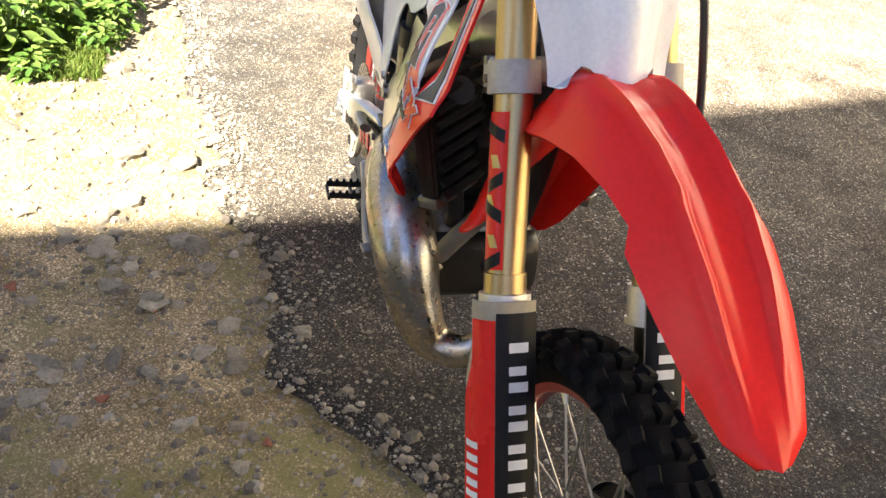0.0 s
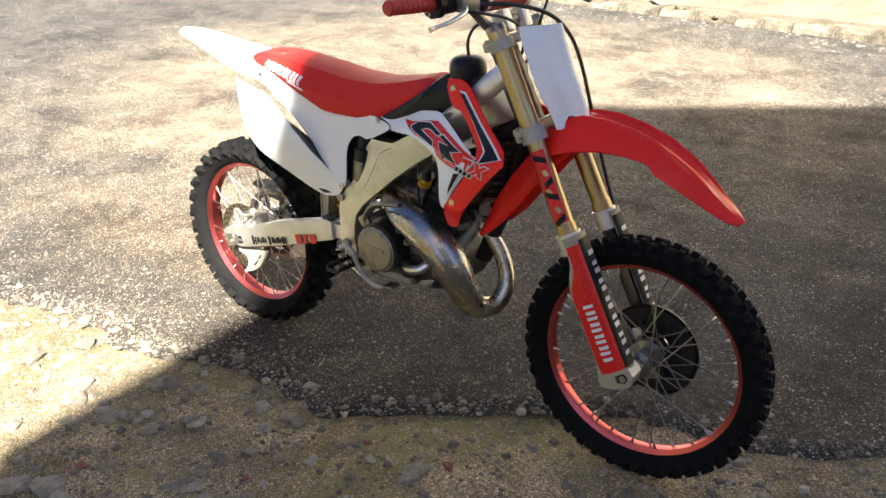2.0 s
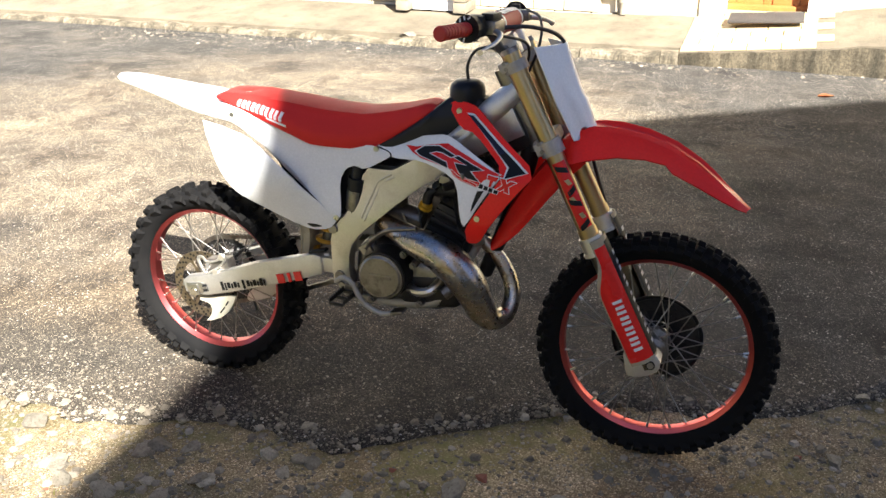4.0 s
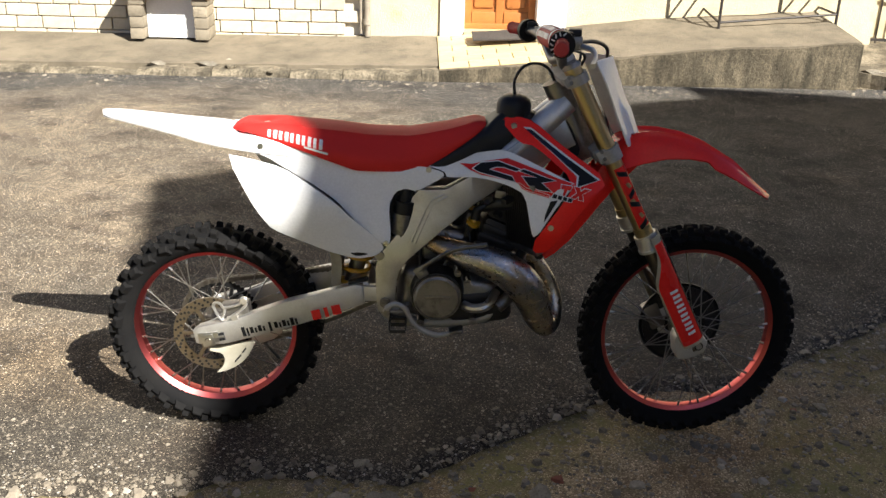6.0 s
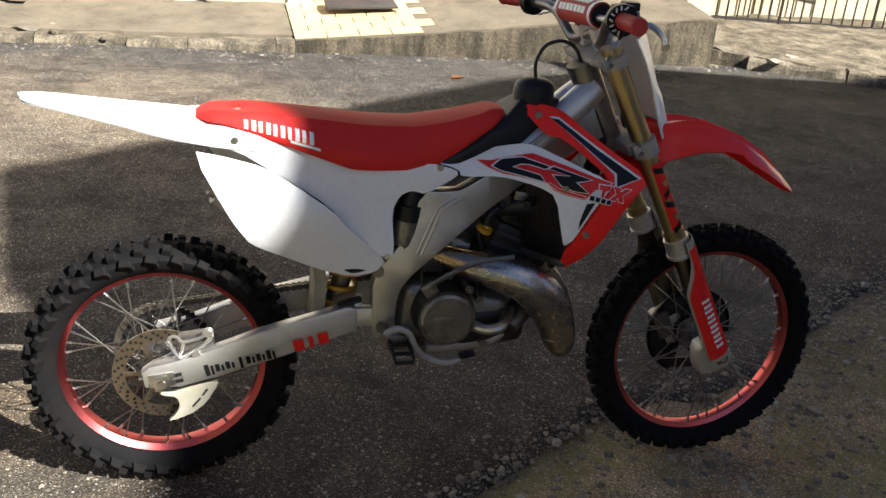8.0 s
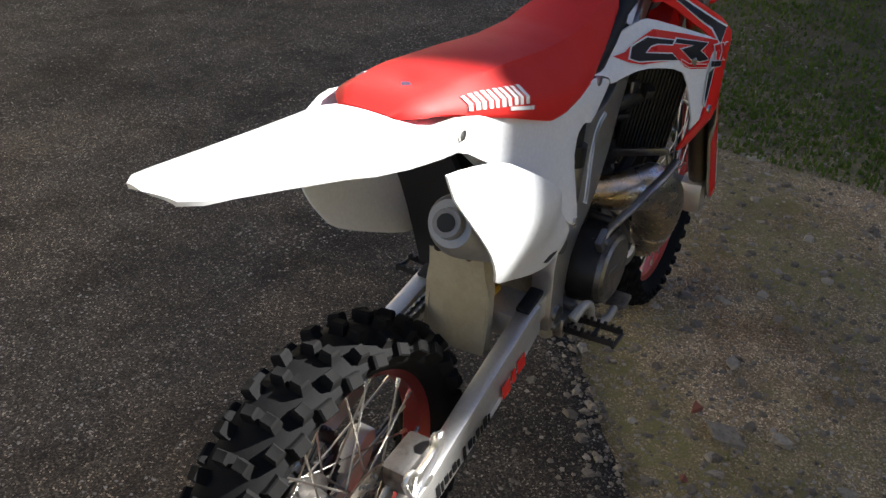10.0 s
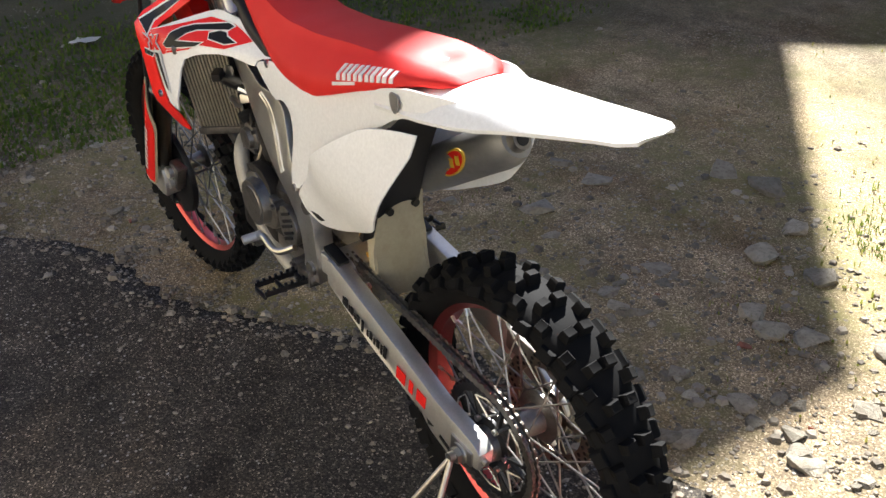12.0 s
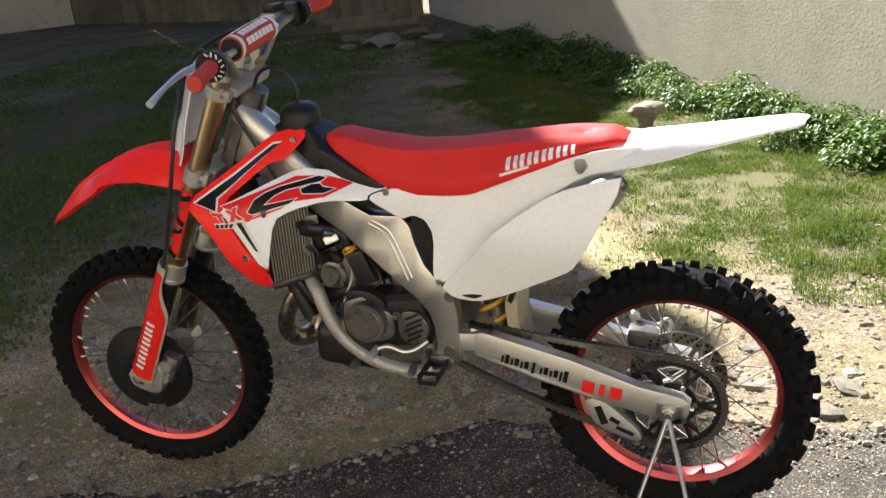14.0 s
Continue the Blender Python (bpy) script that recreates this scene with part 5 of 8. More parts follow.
tube(bm, [(0.62, -0.055, 0.650), (0.52, -0.07, 0.625), (0.43, -0.075, 0.640)], 0.014, 12, 5)
part("tail_pipe", bm, M_SILENCER, pipe)
bm = B()
tube(bm, [(0.645, -0.150, 0.572), (0.655, -0.158, 0.592), (0.690, -0.182, 0.626), (0.730, -0.200, 0.655), (0.775, -0.208, 0.668), (0.822, -0.208, 0.676)], 0.0105, 10, 5, 0.62)
box(bm, (0.640, -0.150, 0.568), (0.036, 0.014, 0.034), Matrix.Rotation(radians(-35), 3, "Y"), 0.004)
cyl(bm, (0.640, -0.155, 0.568), (0.640, -0.163, 0.568), 0.007, seg=8)
part("pipe_bracket", bm, M_CAST, bike, "aluminium exhaust bracket")
S0, S1 = Vector((0.430, -0.072, 0.640)), Vector((0.168, -0.104, 0.789))
bm = B()
d = (S1 - S0).normalized()
tube(bm, [S0 - d * 0.02, S0, S0 + d * 0.05, S1 - d * 0.06, S1, S1 + d * 0.03], [0.016, 0.024, 0.044, 0.046, 0.045, 0.034], 24, 4, 0.88)
sil = part("silencer", bm, M_SILENCER, bike, "grey oval silencer can under the tail")
bm = B()
cyl(bm, S1 + d * 0.005, S1 + d * 0.045, 0.027, 0.020, 20)
part("end_cap", bm, M_CAST, sil)
bm = B()
cyl(bm, S1 + d * 0.0455, S1 + d * 0.047, 0.013, seg=16)
part("outlet", bm, M_BLACK, sil)
for r, mat_, off in ((1.0, M_DECAL_YELLOW, 0.0), (0.86, M_DECAL_RED, 0.001)):
    for side in (-1, 1):
        c = S0.lerp(S1, 0.66) + Vector((0, side * (0.0415 + off), 0.0))
        bm = B()
        o = [(c.x + 0.037 * r * math.cos(a), c.z + 0.026 * r * math.sin(a) - 0.6 * 0.037 * r * math.cos(a)) for a in [2 * math.pi * k / 28 for k in range(28)]]
        vs = [bm.verts.new((x, c.y, z)) for x, z in o]
        f = bm.faces.new(vs)
        g = bmesh.ops.extrude_face_region(bm, geom=[f])
        for v in g["geom"]:
            if isinstance(v, bmesh.types.BMVert):
                v.co.y += -side * 0.006
        part("oval_badge", bm, mat_, sil, "oval yellow-edged red badge")
for side in (-1, 1):
    bm = B()
    c = S0.lerp(S1, 0.66) + Vector((0, side * 0.0432, 0))
    for k in range(3):
        box(bm, c + Vector(((k - 1) * 0.018, 0, -(k - 1) * 0.011)), (0.012, 0.001, 0.017), Matrix.Rotation(radians(16), 3, "Y"))
    part("badge_bars", bm, M_DECAL_YELLOW, sil)

# ---- seat, tank, bodywork ----
SEAT_TOP = [(0.098, 0.955), (0.125, 0.968), (0.235, 0.971), (0.39, 0.962), (0.50, 0.952), (0.60, 0.952), (0.70, 0.968), (0.79, 0.990), (0.815, 0.985)]
SEAT_BOT = [(0.098, 0.950), (0.15, 0.946), (0.204, 0.932), (0.317, 0.897), (0.448, 0.852), (0.55, 0.850), (0.629, 0.850), (0.72, 0.903), (0.79, 0.950), (0.815, 0.970)]
SEAT_W = [(0.098, 0.045), (0.125, 0.070), (0.20, 0.092), (0.35, 0.108), (0.50, 0.112), (0.62, 0.096), (0.72, 0.080), (0.79, 0.066), (0.815, 0.045)]


def build_seat():
    bm = B()
    secs = []
    n = 46
    for i in range(n + 1):
        x = 0.098 + (0.815 - 0.098) * i / n
        zt, zb, w = lerp_table(SEAT_TOP, x), lerp_table(SEAT_BOT, x), lerp_table(SEAT_W, x)
        dimple = 0.010 * math.exp(-((x - 0.19) / 0.02) ** 2)
        h = zt - zb
        wt = min(w * 0.86, 0.078)
        ring = []
        for yy, zz in ((-0.96, 0.0), (-1.0, 0.12), (-0.97, 0.45), (-0.90, 0.75)):
            ring.append((x, yy * (w if zz < 0.5 else (w * 0.5 + wt * 0.5 if zz < 0.7 else wt)), zb + h * zz))
        for a in range(-4, 5):
            u = a / 5
            ring.append((x, u * wt, zb + h * (0.90 + 0.10 * (1 - abs(u) ** 2.2)) - dimple * math.exp(-(u * wt / 0.02) ** 2)))
        ring += [(q[0], -q[1], q[2]) for q in ring[3::-1]]
        secs.append(ring)
    loft(bm, secs)
    return part("seat", bm, M_SEAT, bike, "red textured seat cover", 50)


seat = build_seat()
def seat_side(x, q, side, off):
    """A point on the seat's flank: q from 0 at its lower edge to 0.75 near the top."""
    zt, zb, w = lerp_table(SEAT_TOP, x), lerp_table(SEAT_BOT, x), lerp_table(SEAT_W, x)
    y = lerp_table([(0.0, 0.96 * w), (0.12, w), (0.45, 0.97 * w), (0.75, 0.90 * min(w * 0.86, 0.078))], q)
    return (x, side * (y + off), zb + (zt - zb) * q + off * 0.6)


def seat_mark(name, x0, x1, qa, qb, side, label=""):
    """A printed block that follows the cover's curve."""
    bm = B()
    cols = []
    for i in range(4):
        f = i / 3
        x, (lo, hi) = x0 + (x1 - x0) * f, (qa[0] + (qb[0] - qa[0]) * f, qa[1] + (qb[1] - qa[1]) * f)
        steps = sorted({lo, hi, (lo + hi) / 2} | ({0.45} if lo < 0.45 < hi else set()))
        while len(steps) < 4:
            steps.insert(1, (steps[0] + steps[1]) / 2)
        pts = [seat_side(x, q, side, 0.0018) for q in steps]
        cols.append(pts + [seat_side(x, q, side, -0.001) for q in steps[::-1]])
    loft(bm, cols)
    part(name, bm, M_DECAL_WHITE, seat, label)


for side in (-1, 1):
    for k in range(5):
        x = 0.203 + 0.160 * k / 5
        q = 0.22 + 0.02 * k
        for u, w, lift in ((0.0, 0.0085, 0.0), (0.0165, 0.0095, 0.01)):
            seat_mark("word_bar", x + u, x + u + w, (q + lift, q + 0.44 - 0.03 * k), (q + lift, q + 0.435 - 0.03 * k), side, "white bar of a maker's name")
    seat_mark("small_word_bar", 0.305, 0.372, (0.18, 0.26), (0.20, 0.27), side)
bm = B()
cyl(bm, (0.19, 0, 0.950), (0.19, 0, 0.9625), 0.009, seg=14)
part("seat_bolt", bm, M_STEEL, seat)

TANK = [(0.60, 0.845), (0.72, 0.905), (0.80, 0.962), (0.823, 0.985), (0.85, 1.008), (0.875, 1.022), (0.93, 1.020), (0.965, 1.004), (1.0, 0.985), (0.96, 0.925), (0.86, 0.885), (0.62, 0.80)]
bm = B()
o = chaikin(TANK)
f = bm.faces.new([bm.verts.new((x, 0, z)) for x, z in o])
g = bmesh.ops.extrude_face_region(bm, geom=[f], use_keep_orig=True)
ev = {v for v in g["geom"] if isinstance(v, bmesh.types.BMVert)}
for v in bm.verts:
    w = 0.086 - 0.25 * max(0, v.co.z - 0.93) - 0.036 * sstep(0.80, 0.90, v.co.x)
    v.co.y = w if v in ev else -w
bmesh.ops.recalc_face_normals(bm, faces=bm.faces)
bmesh.ops.bevel(bm, geom=[e for e in bm.edges if len(e.link_faces) == 2 and e.calc_face_angle(0) > 1.0], offset=0.018, segments=4, profile=0.6, affect="EDGES")
tank = part("fuel_tank", bm, M_TANK, bike, "black plastic fuel tank")
def revolve_up(bm, c, prof, seg=28):
    """Turn a profile of (radius, height) round an upright axis."""
    rings = [[bm.verts.new((c[0] + r * math.cos(2 * math.pi * k / seg), c[1] + r * math.sin(2 * math.pi * k / seg), c[2] + h)) for k in range(seg)] for r, h in prof]
    skin(bm, rings)


bm = B()
revolve_up(bm, (0.895, 0, 1.0), [(0.050, 0.0), (0.050, 0.030), (0.046, 0.044), (0.034, 0.054), (0.016, 0.058), (0.0006, 0.059)])
part("filler_cap", bm, M_BLACK, tank, "black ribbed filler cap")
bm = B()
tube(bm, [(0.897, 0, 1.05), (0.893, 0.002, 1.095), (0.915, 0.004, 1.135), (0.955, 0.004, 1.147), (0.99, 0.002, 1.130), (1.01, 0, 1.09)], 0.0045, 10, 6)
part("breather_hose", bm, M_HOSE, tank)
bm = B()
cyl(bm, (0.985, -0.02, 1.0), (0.995, -0.02, 1.022), 0.014, seg=16)
part("tank_bolt", bm, M_CAST, tank)


def f_side(x, z):
    """Half-width of the bodywork's flank; the shroud's foot turns in again."""
    y = 0.094 + 0.16 * min(0.25, max(0, 0.875 - z)) + 0.088 * sstep(0.68, 1.04, x) - 0.032 * (1 - sstep(0.02, 0.15, x))
    return y - 0.62 * max(0, 0.71 - z) * sstep(0.75, 0.95, x)


def f_arm(x, z):
    """The shroud's arm spreads forwards, and its upper edge lies further in than its lower one."""
    return 0.041 + 0.53 * (x - 0.893) - 0.55 * (z - (1.003 - 0.59 * (x - 0.906)))


def f_shroud(x, z):
    w = sstep(0.82, 0.88, z)
    return (1 - w) * f_side(x, z) + w * f_arm(x, z)


def f_white(x, z):
    return f_side(x, z) - 0.050 * sstep(0.84, 0.925, z)


SIDE_COVER = [(0.030, 0.944), (0.10, 0.948), (0.155, 0.946), (0.204, 0.934), (0.317, 0.901), (0.394, 0.873), (0.448, 0.856), (0.55, 0.857), (0.63, 0.868), (0.695, 0.852), (0.700, 0.838),
              (0.622, 0.794), (0.590, 0.803), (0.562, 0.792), (0.543, 0.755), (0.552, 0.653), (0.536, 0.634), (0.439, 0.716), (0.393, 0.766), (0.316, 0.816), (0.254, 0.850), (0.194, 0.886), (0.12, 0.905), (0.03, 0.922)]
SHROUD_WHITE = [(0.635, 0.869), (0.708, 0.884), (0.803, 0.906), (0.865, 0.919), (0.905, 0.908), (1.060, 0.850), (1.020, 0.800), (0.955, 0.690), (0.945, 0.705), (0.924, 0.812), (0.879, 0.832), (0.803, 0.845), (0.706, 0.836), (0.700, 0.853)]
SHROUD_RED = [(0.857, 0.990), (0.870, 1.003), (0.906, 1.005), (0.948, 0.996), (1.027, 0.938), (1.150, 0.862), (1.096, 0.800), (1.030, 0.707), (0.994, 0.646), (0.955, 0.637), (0.956, 0.690), (1.025, 0.795), (1.060, 0.852), (0.951, 0.934), (0.908, 0.938)]
PLATE = [(0.086, 0.897), (0.205, 0.698), (0.235, 0.675), (0.374, 0.613), (0.45, 0.593), (0.51, 0.604), (0.537, 0.635), (0.442, 0.718), (0.397, 0.771), (0.319, 0.822), (0.246, 0.863), (0.152, 0.886)]


def f_plate(x, z):
    return 0.118 + 0.043 * math.exp(-((z - 0.75) / 0.10) ** 2) * (1 - sstep(0.36, 0.53, x)) + 0.008 * sstep(0.36, 0.53, x)


def decal(bm, outline, depth, side, off=0.0012):
    return panel(bm, outline, (lambda x, z: depth(x, z) + off) if callable(depth) else depth + off, 0.0016, side, 0.02, 0, 0)


for side in (-1, 1):
    bm = B()
    panel(bm, SIDE_COVER, f_side, 0.004, side, 0.04, 0.0016, 1)
    cov = part("side_cover", bm, M_WHITE, bike, "white plastic side cover", 45)
    for x, z in ((0.183, 0.914), (0.655, 0.857), (0.536, 0.645)):
        bm = B()
        y = f_side(x, z)
        cyl(bm, (x, side * (y - 0.004), z), (x, side * (y + 0.003), z), 0.0085, 0.008, 12)
        cyl(bm, (x, side * (y + 0.001), z), (x, side * (y + 0.0036), z), 0.0045, seg=6)
        part("panel_bolt", bm, M_STEEL, cov)
    bm = B()
    panel(bm, PLATE, f_plate, 0.004, side, 0.04, 0.0018, 1)
    pl = part("number_panel", bm, M_WHITE, bike, "white plastic rear number panel", 45)
    bm = B()
    panel(bm, [(0.43, 0.612), (0.455, 0.601), (0.49, 0.610), (0.465, 0.614)], lambda x, z: f_plate(x, z) + 0.0008, 0.003, side, 0, 0)
    part("vent_slot", bm, M_BLACK, pl)
    bm = B()
    panel(bm, SHROUD_WHITE, f_white, 0.004, side, 0.02, 0.0014, 1)
    sw = part("shroud_panel", bm, M_WHITE, bike, "white shroud panel with red and black graphics", 45)
    f_up = lambda x, z: f_shroud(x, z) + 0.004
    bm = B()
    panel(bm, SHROUD_RED, f_up, 0.005, side, 0.02, 0.0018, 1)
    sr = part("radiator_shroud", bm, M_RED, bike, "red plastic radiator shroud", 45)
    for x, z in ((0.893, 0.980), (0.996, 0.728)):
        bm = B()
        y = f_up(x, z)
        cyl(bm, (x, side * (y - 0.004), z), (x, side * (y + 0.003), z), 0.009, 0.008, 12)
        part("shroud_bolt", bm, M_STEEL, sr)
    # dark stripe with white edge along the arm
    for mat_, offs, o in ((M_DECAL_WHITE, 0.0016, [(0.918, 0.980), (0.940, 0.980), (1.03, 0.921), (1.128, 0.862), (1.060, 0.838), (1.064, 0.866), (0.998, 0.920)]),
                          (M_DECAL_BLUE, 0.0030, [(0.923, 0.976), (0.940, 0.975), (1.028, 0.916), (1.055, 0.900), (1.035, 0.893), (1.0, 0.921)]),
                          (M_DECAL_BLACK, 0.0031, [(1.055, 0.900), (1.120, 0.861), (1.065, 0.843), (1.070, 0.868), (1.035, 0.893)])):
        bm = B()
        decal(bm, o, f_up, side, offs)
        part("arm_stripe", bm, mat_, sr)
    # slanted shapes on the white panel: red ground, white outlines, two black shapes, a red bar
    def grown(o, k):
        """The outline pushed out by k along its normals, for the white edge behind a shape."""
        area = sum(o[i - 1][0] * q[1] - q[0] * o[i - 1][1] for i, q in enumerate(o))
        k = k if area > 0 else -k
        out = []
        for i, q in enumerate(o):
            a, b = o[i - 1], o[(i + 1) % len(o)]
            n1 = Vector((q[1] - a[1], a[0] - q[0])).normalized()
            n2 = Vector((b[1] - q[1], q[0] - b[0])).normalized()
            n = (n1 + n2).normalized()
            d = k / max(0.45, n.dot(n1))
            out.append((q[0] + n.x * d, q[1] + n.y * d))
        return out
    if side < 0:
        ground_red = [(0.743, 0.875), (0.778, 0.876), (0.802, 0.883), (0.851, 0.894), (0.876, 0.899), (0.952, 0.880), (1.052, 0.851), (1.010, 0.834), (0.988, 0.810), (0.932, 0.821), (0.915, 0.828), (0.901, 0.843), (0.884, 0.845), (0.845, 0.849), (0.803, 0.852), (0.772, 0.861)]
        first = [(0.780, 0.866), (0.802, 0.881), (0.850, 0.889), (0.909, 0.876), (0.898, 0.871), (0.865, 0.877), (0.845, 0.876), (0.823, 0.868), (0.886, 0.857), (0.894, 0.845), (0.851, 0.852), (0.797, 0.859)]
        second = [(0.908, 0.872), (0.919, 0.877), (1.002, 0.857), (0.965, 0.850), (0.994, 0.827), (0.960, 0.830), (0.932, 0.840), (0.915, 0.860), (0.955, 0.861)]
        bar_low = [(0.906, 0.843), (0.928, 0.831), (0.989, 0.818), (0.988, 0.813), (0.926, 0.826), (0.905, 0.839)]
        lower = (([(0.991, 0.804), (1.020, 0.810), (0.979, 0.735), (0.973, 0.745)], M_DECAL_WHITE, 0.0046), ([(0.992, 0.802), (1.012, 0.806), (0.977, 0.742), (0.979, 0.762)], M_DECAL_BLACK, 0.0056))
        marks = ([(1.020, 0.849), (1.050, 0.845), (1.033, 0.813), (1.019, 0.816)], [(1.056, 0.845), (1.099, 0.837), (1.081, 0.807), (1.046, 0.814)], [(0.998, 0.824), (1.054, 0.811), (1.051, 0.802), (0.995, 0.813)])
    else:
        ground_red = [(1.049, 0.854), (0.878, 0.903), (0.851, 0.901), (0.808, 0.897), (0.740, 0.877), (0.805, 0.854), (0.880, 0.852), (0.905, 0.838), (0.985, 0.815), (1.004, 0.834)]
        first = [(0.980, 0.838), (0.965, 0.864), (0.942, 0.876), (0.912, 0.885), (0.826, 0.898), (0.808, 0.894), (0.818, 0.887), (0.896, 0.878), (0.921, 0.869), (0.943, 0.851), (0.868, 0.858), (0.883, 0.849), (0.969, 0.833)]
        second = [(0.862, 0.876), (0.838, 0.883), (0.820, 0.882), (0.812, 0.875), (0.783, 0.869), (0.808, 0.863), (0.856, 0.867)]
        bar_low = [(0.890, 0.846), (0.968, 0.826), (0.972, 0.820), (0.900, 0.840)]
        lower = (([(1.012, 0.819), (0.993, 0.820), (0.957, 0.735), (0.971, 0.744)], M_DECAL_WHITE, 0.0046), ([(1.009, 0.815), (0.997, 0.816), (0.962, 0.742), (0.969, 0.746)], M_DECAL_BLACK, 0.0056))
        marks = ([(1.075, 0.841), (1.044, 0.838), (1.034, 0.818), (1.056, 0.815)], [(1.036, 0.845), (1.006, 0.853), (0.990, 0.824), (1.024, 0.818)], [(1.066, 0.812), (1.013, 0.814), (1.019, 0.805), (1.063, 0.803)])
    shapes = [(grown(ground_red, 0.0022), M_DECAL_WHITE, 0.0004), (ground_red, M_DECAL_RED, 0.0010), (grown(bar_low, 0.0014), M_DECAL_WHITE, 0.0014), (bar_low, M_DECAL_RED, 0.0020)]
    for o in (first, second):
        shapes += [(grown(o, 0.0022), M_DECAL_WHITE, 0.0016), (o, M_DECAL_BLACK, 0.0024)]
    for o, mat_, offs in shapes:
        bm = B()
        decal(bm, o, f_white, side, offs + 0.0006)
        part("graphic_block", bm, mat_, sw)
    # wedge on the lower shroud, two red blocks with white edges and a dark bar under them
    over = lambda x, z: max(f_shroud(x, z) + 0.004, f_white(x, z) + 0.0036)
    for o, mat_, offs in lower:
        bm = B()
        decal(bm, o, over, side, offs - 0.0036)
        part("graphic_block", bm, mat_, sr)
    tee = ((0, 1), (1, 1), (1, 0.66), (0.68, 0.66), (0.68, 0), (0.32, 0), (0.32, 0.66), (0, 0.66))
    cross = ((0, 1), (0.34, 1), (0.5, 0.70), (0.66, 1), (1, 1), (0.70, 0.5), (1, 0), (0.66, 0), (0.5, 0.30), (0.34, 0), (0, 0), (0.30, 0.5))
    def fitted(shape, quad):
        """A shape drawn in a unit square, laid into a slanted field."""
        a, b, c, d = (Vector(q) for q in quad)
        return [tuple((d + (c - d) * u) * (1 - v) + (a + (b - a) * u) * v) for u, v in shape]
    low = marks[2]
    chips_ = [fitted(((k / 4 + 0.02, 1), (k / 4 + 0.21, 1), (k / 4 + 0.21, 0), (k / 4 + 0.02, 0)), low) for k in range(4)]
    for k, o in enumerate([fitted(tee, marks[0]), fitted(cross, marks[1])] + chips_):
        k = min(k, 2)
        for q, mat_, offs in ((grown(o, 0.0017), M_DECAL_WHITE, 0.0012), (o, M_DECAL_BLACK if k == 2 else M_DECAL_RED, 0.0022)):
            bm = B()
            decal(bm, q, over, side, offs + 0.0006 * k)
            part("graphic_block", bm, mat_, sr)

# left seat strap lug
bm = B()
panel(bm, [(0.178, 0.930), (0.205, 0.930), (0.203, 0.903), (0.192, 0.894), (0.181, 0.903)], 0.100, 0.004, 1, 0, 0.001)
part("strap_lug", bm, M_SILENCER, bike)

# tail fender
TAIL = [(0.26, 0.916, 0.097, 0.022), (0.21, 0.926, 0.0985, 0.026), (0.165, 0.936, 0.0985, 0.032), (0.13, 0.945, 0.098, 0.037), (0.095, 0.954, 0.096, 0.041), (0.06, 0.960, 0.0935, 0.042), (0.0, 0.965, 0.086, 0.036), (-0.05, 0.969, 0.079, 0.027), (-0.14, 0.977, 0.066, 0.016), (-0.21, 0.983, 0.056, 0.008), (-0.245, 0.985, 0.050, 0.005), (-0.266, 0.986, 0.034, 0.003)]
bm = B()
secs = []
for x, zt, w, drop in TAIL:
    top, und = [], []
    for a in range(-6, 7):
        u = a / 6
        zz = zt - drop * abs(u) ** 4.5 - 0.003 * abs(u)
        top.append((x - (0.012 * (1 - abs(u)) if x < -0.26 else 0), u * w, zz))
        und.append((x, u * (w - 0.002), zz - 0.006 - 0.004 * (1 - abs(u))))
    secs.append(top + und[::-1])
loft(bm, secs)
part("rear_fender", bm, M_WHITE, bike, "white plastic rear fender", 50)

# dark airbox under the seat, inner fender
bm = B()
panel(bm, [(0.26, 0.885), (0.40, 0.68), (0.42, 0.62), (0.52, 0.62), (0.60, 0.70), (0.62, 0.84), (0.45, 0.85), (0.30, 0.89)], 0.078, 0.156, 1, 0, 0.012)
part("airbox", bm, M_BLACK, bike, "black plastic airbox")
bm = B()
secs = []
for k in range(9):
    s = k / 8
    x, z = 0.19 + 0.19 * s, 0.90 - 0.33 * s + 0.06 * math.sin(math.pi * s)
    secs.append([(x, -0.040, z), (x, 0.080, z), (x + 0.01, 0.080, z + 0.006), (x + 0.01, -0.040, z + 0.006)])
loft(bm, secs)
part("inner_fender", bm, M_BLACK, bike)
bm = B()
secs = []
for k in range(9):
    s = k / 8
    x, z = 0.356 + 0.018 * math.sin(2.6 * s), 0.650 - 0.215 * s
    w = 0.050 + 0.012 * sstep(0.2, 0.5, s)
    ring = [(x - 0.004 * (1 - (u / 3) ** 2), u / 3 * w, z) for u in range(-3, 4)] + [(x + 0.004 - 0.004 * (1 - (u / 3) ** 2), u / 3 * w, z) for u in range(3, -4, -1)]
    secs.append(ring)
loft(bm, secs)
for s in (-1, 1):
    loft(bm, [[(x_, s * w_, z_), (x_ + 0.030, s * w_, z_), (x_ + 0.030, s * (w_ - 0.004), z_), (x_, s * (w_ - 0.004), z_)] for x_, w_, z_ in ((0.357, 0.050, 0.648), (0.374, 0.056, 0.55), (0.366, 0.061, 0.437))])
flap = part("mud_flap", bm, M_BEIGE, bike, "dirty cream plastic mud flap")
for s in (-1, 1):
    bm = B()
    cyl(bm, (0.350, s * 0.029, 0.628), (0.362, s * 0.029, 0.628), 0.008, seg=12)
    part("flap_rivet", bm, M_BLACK, flap)

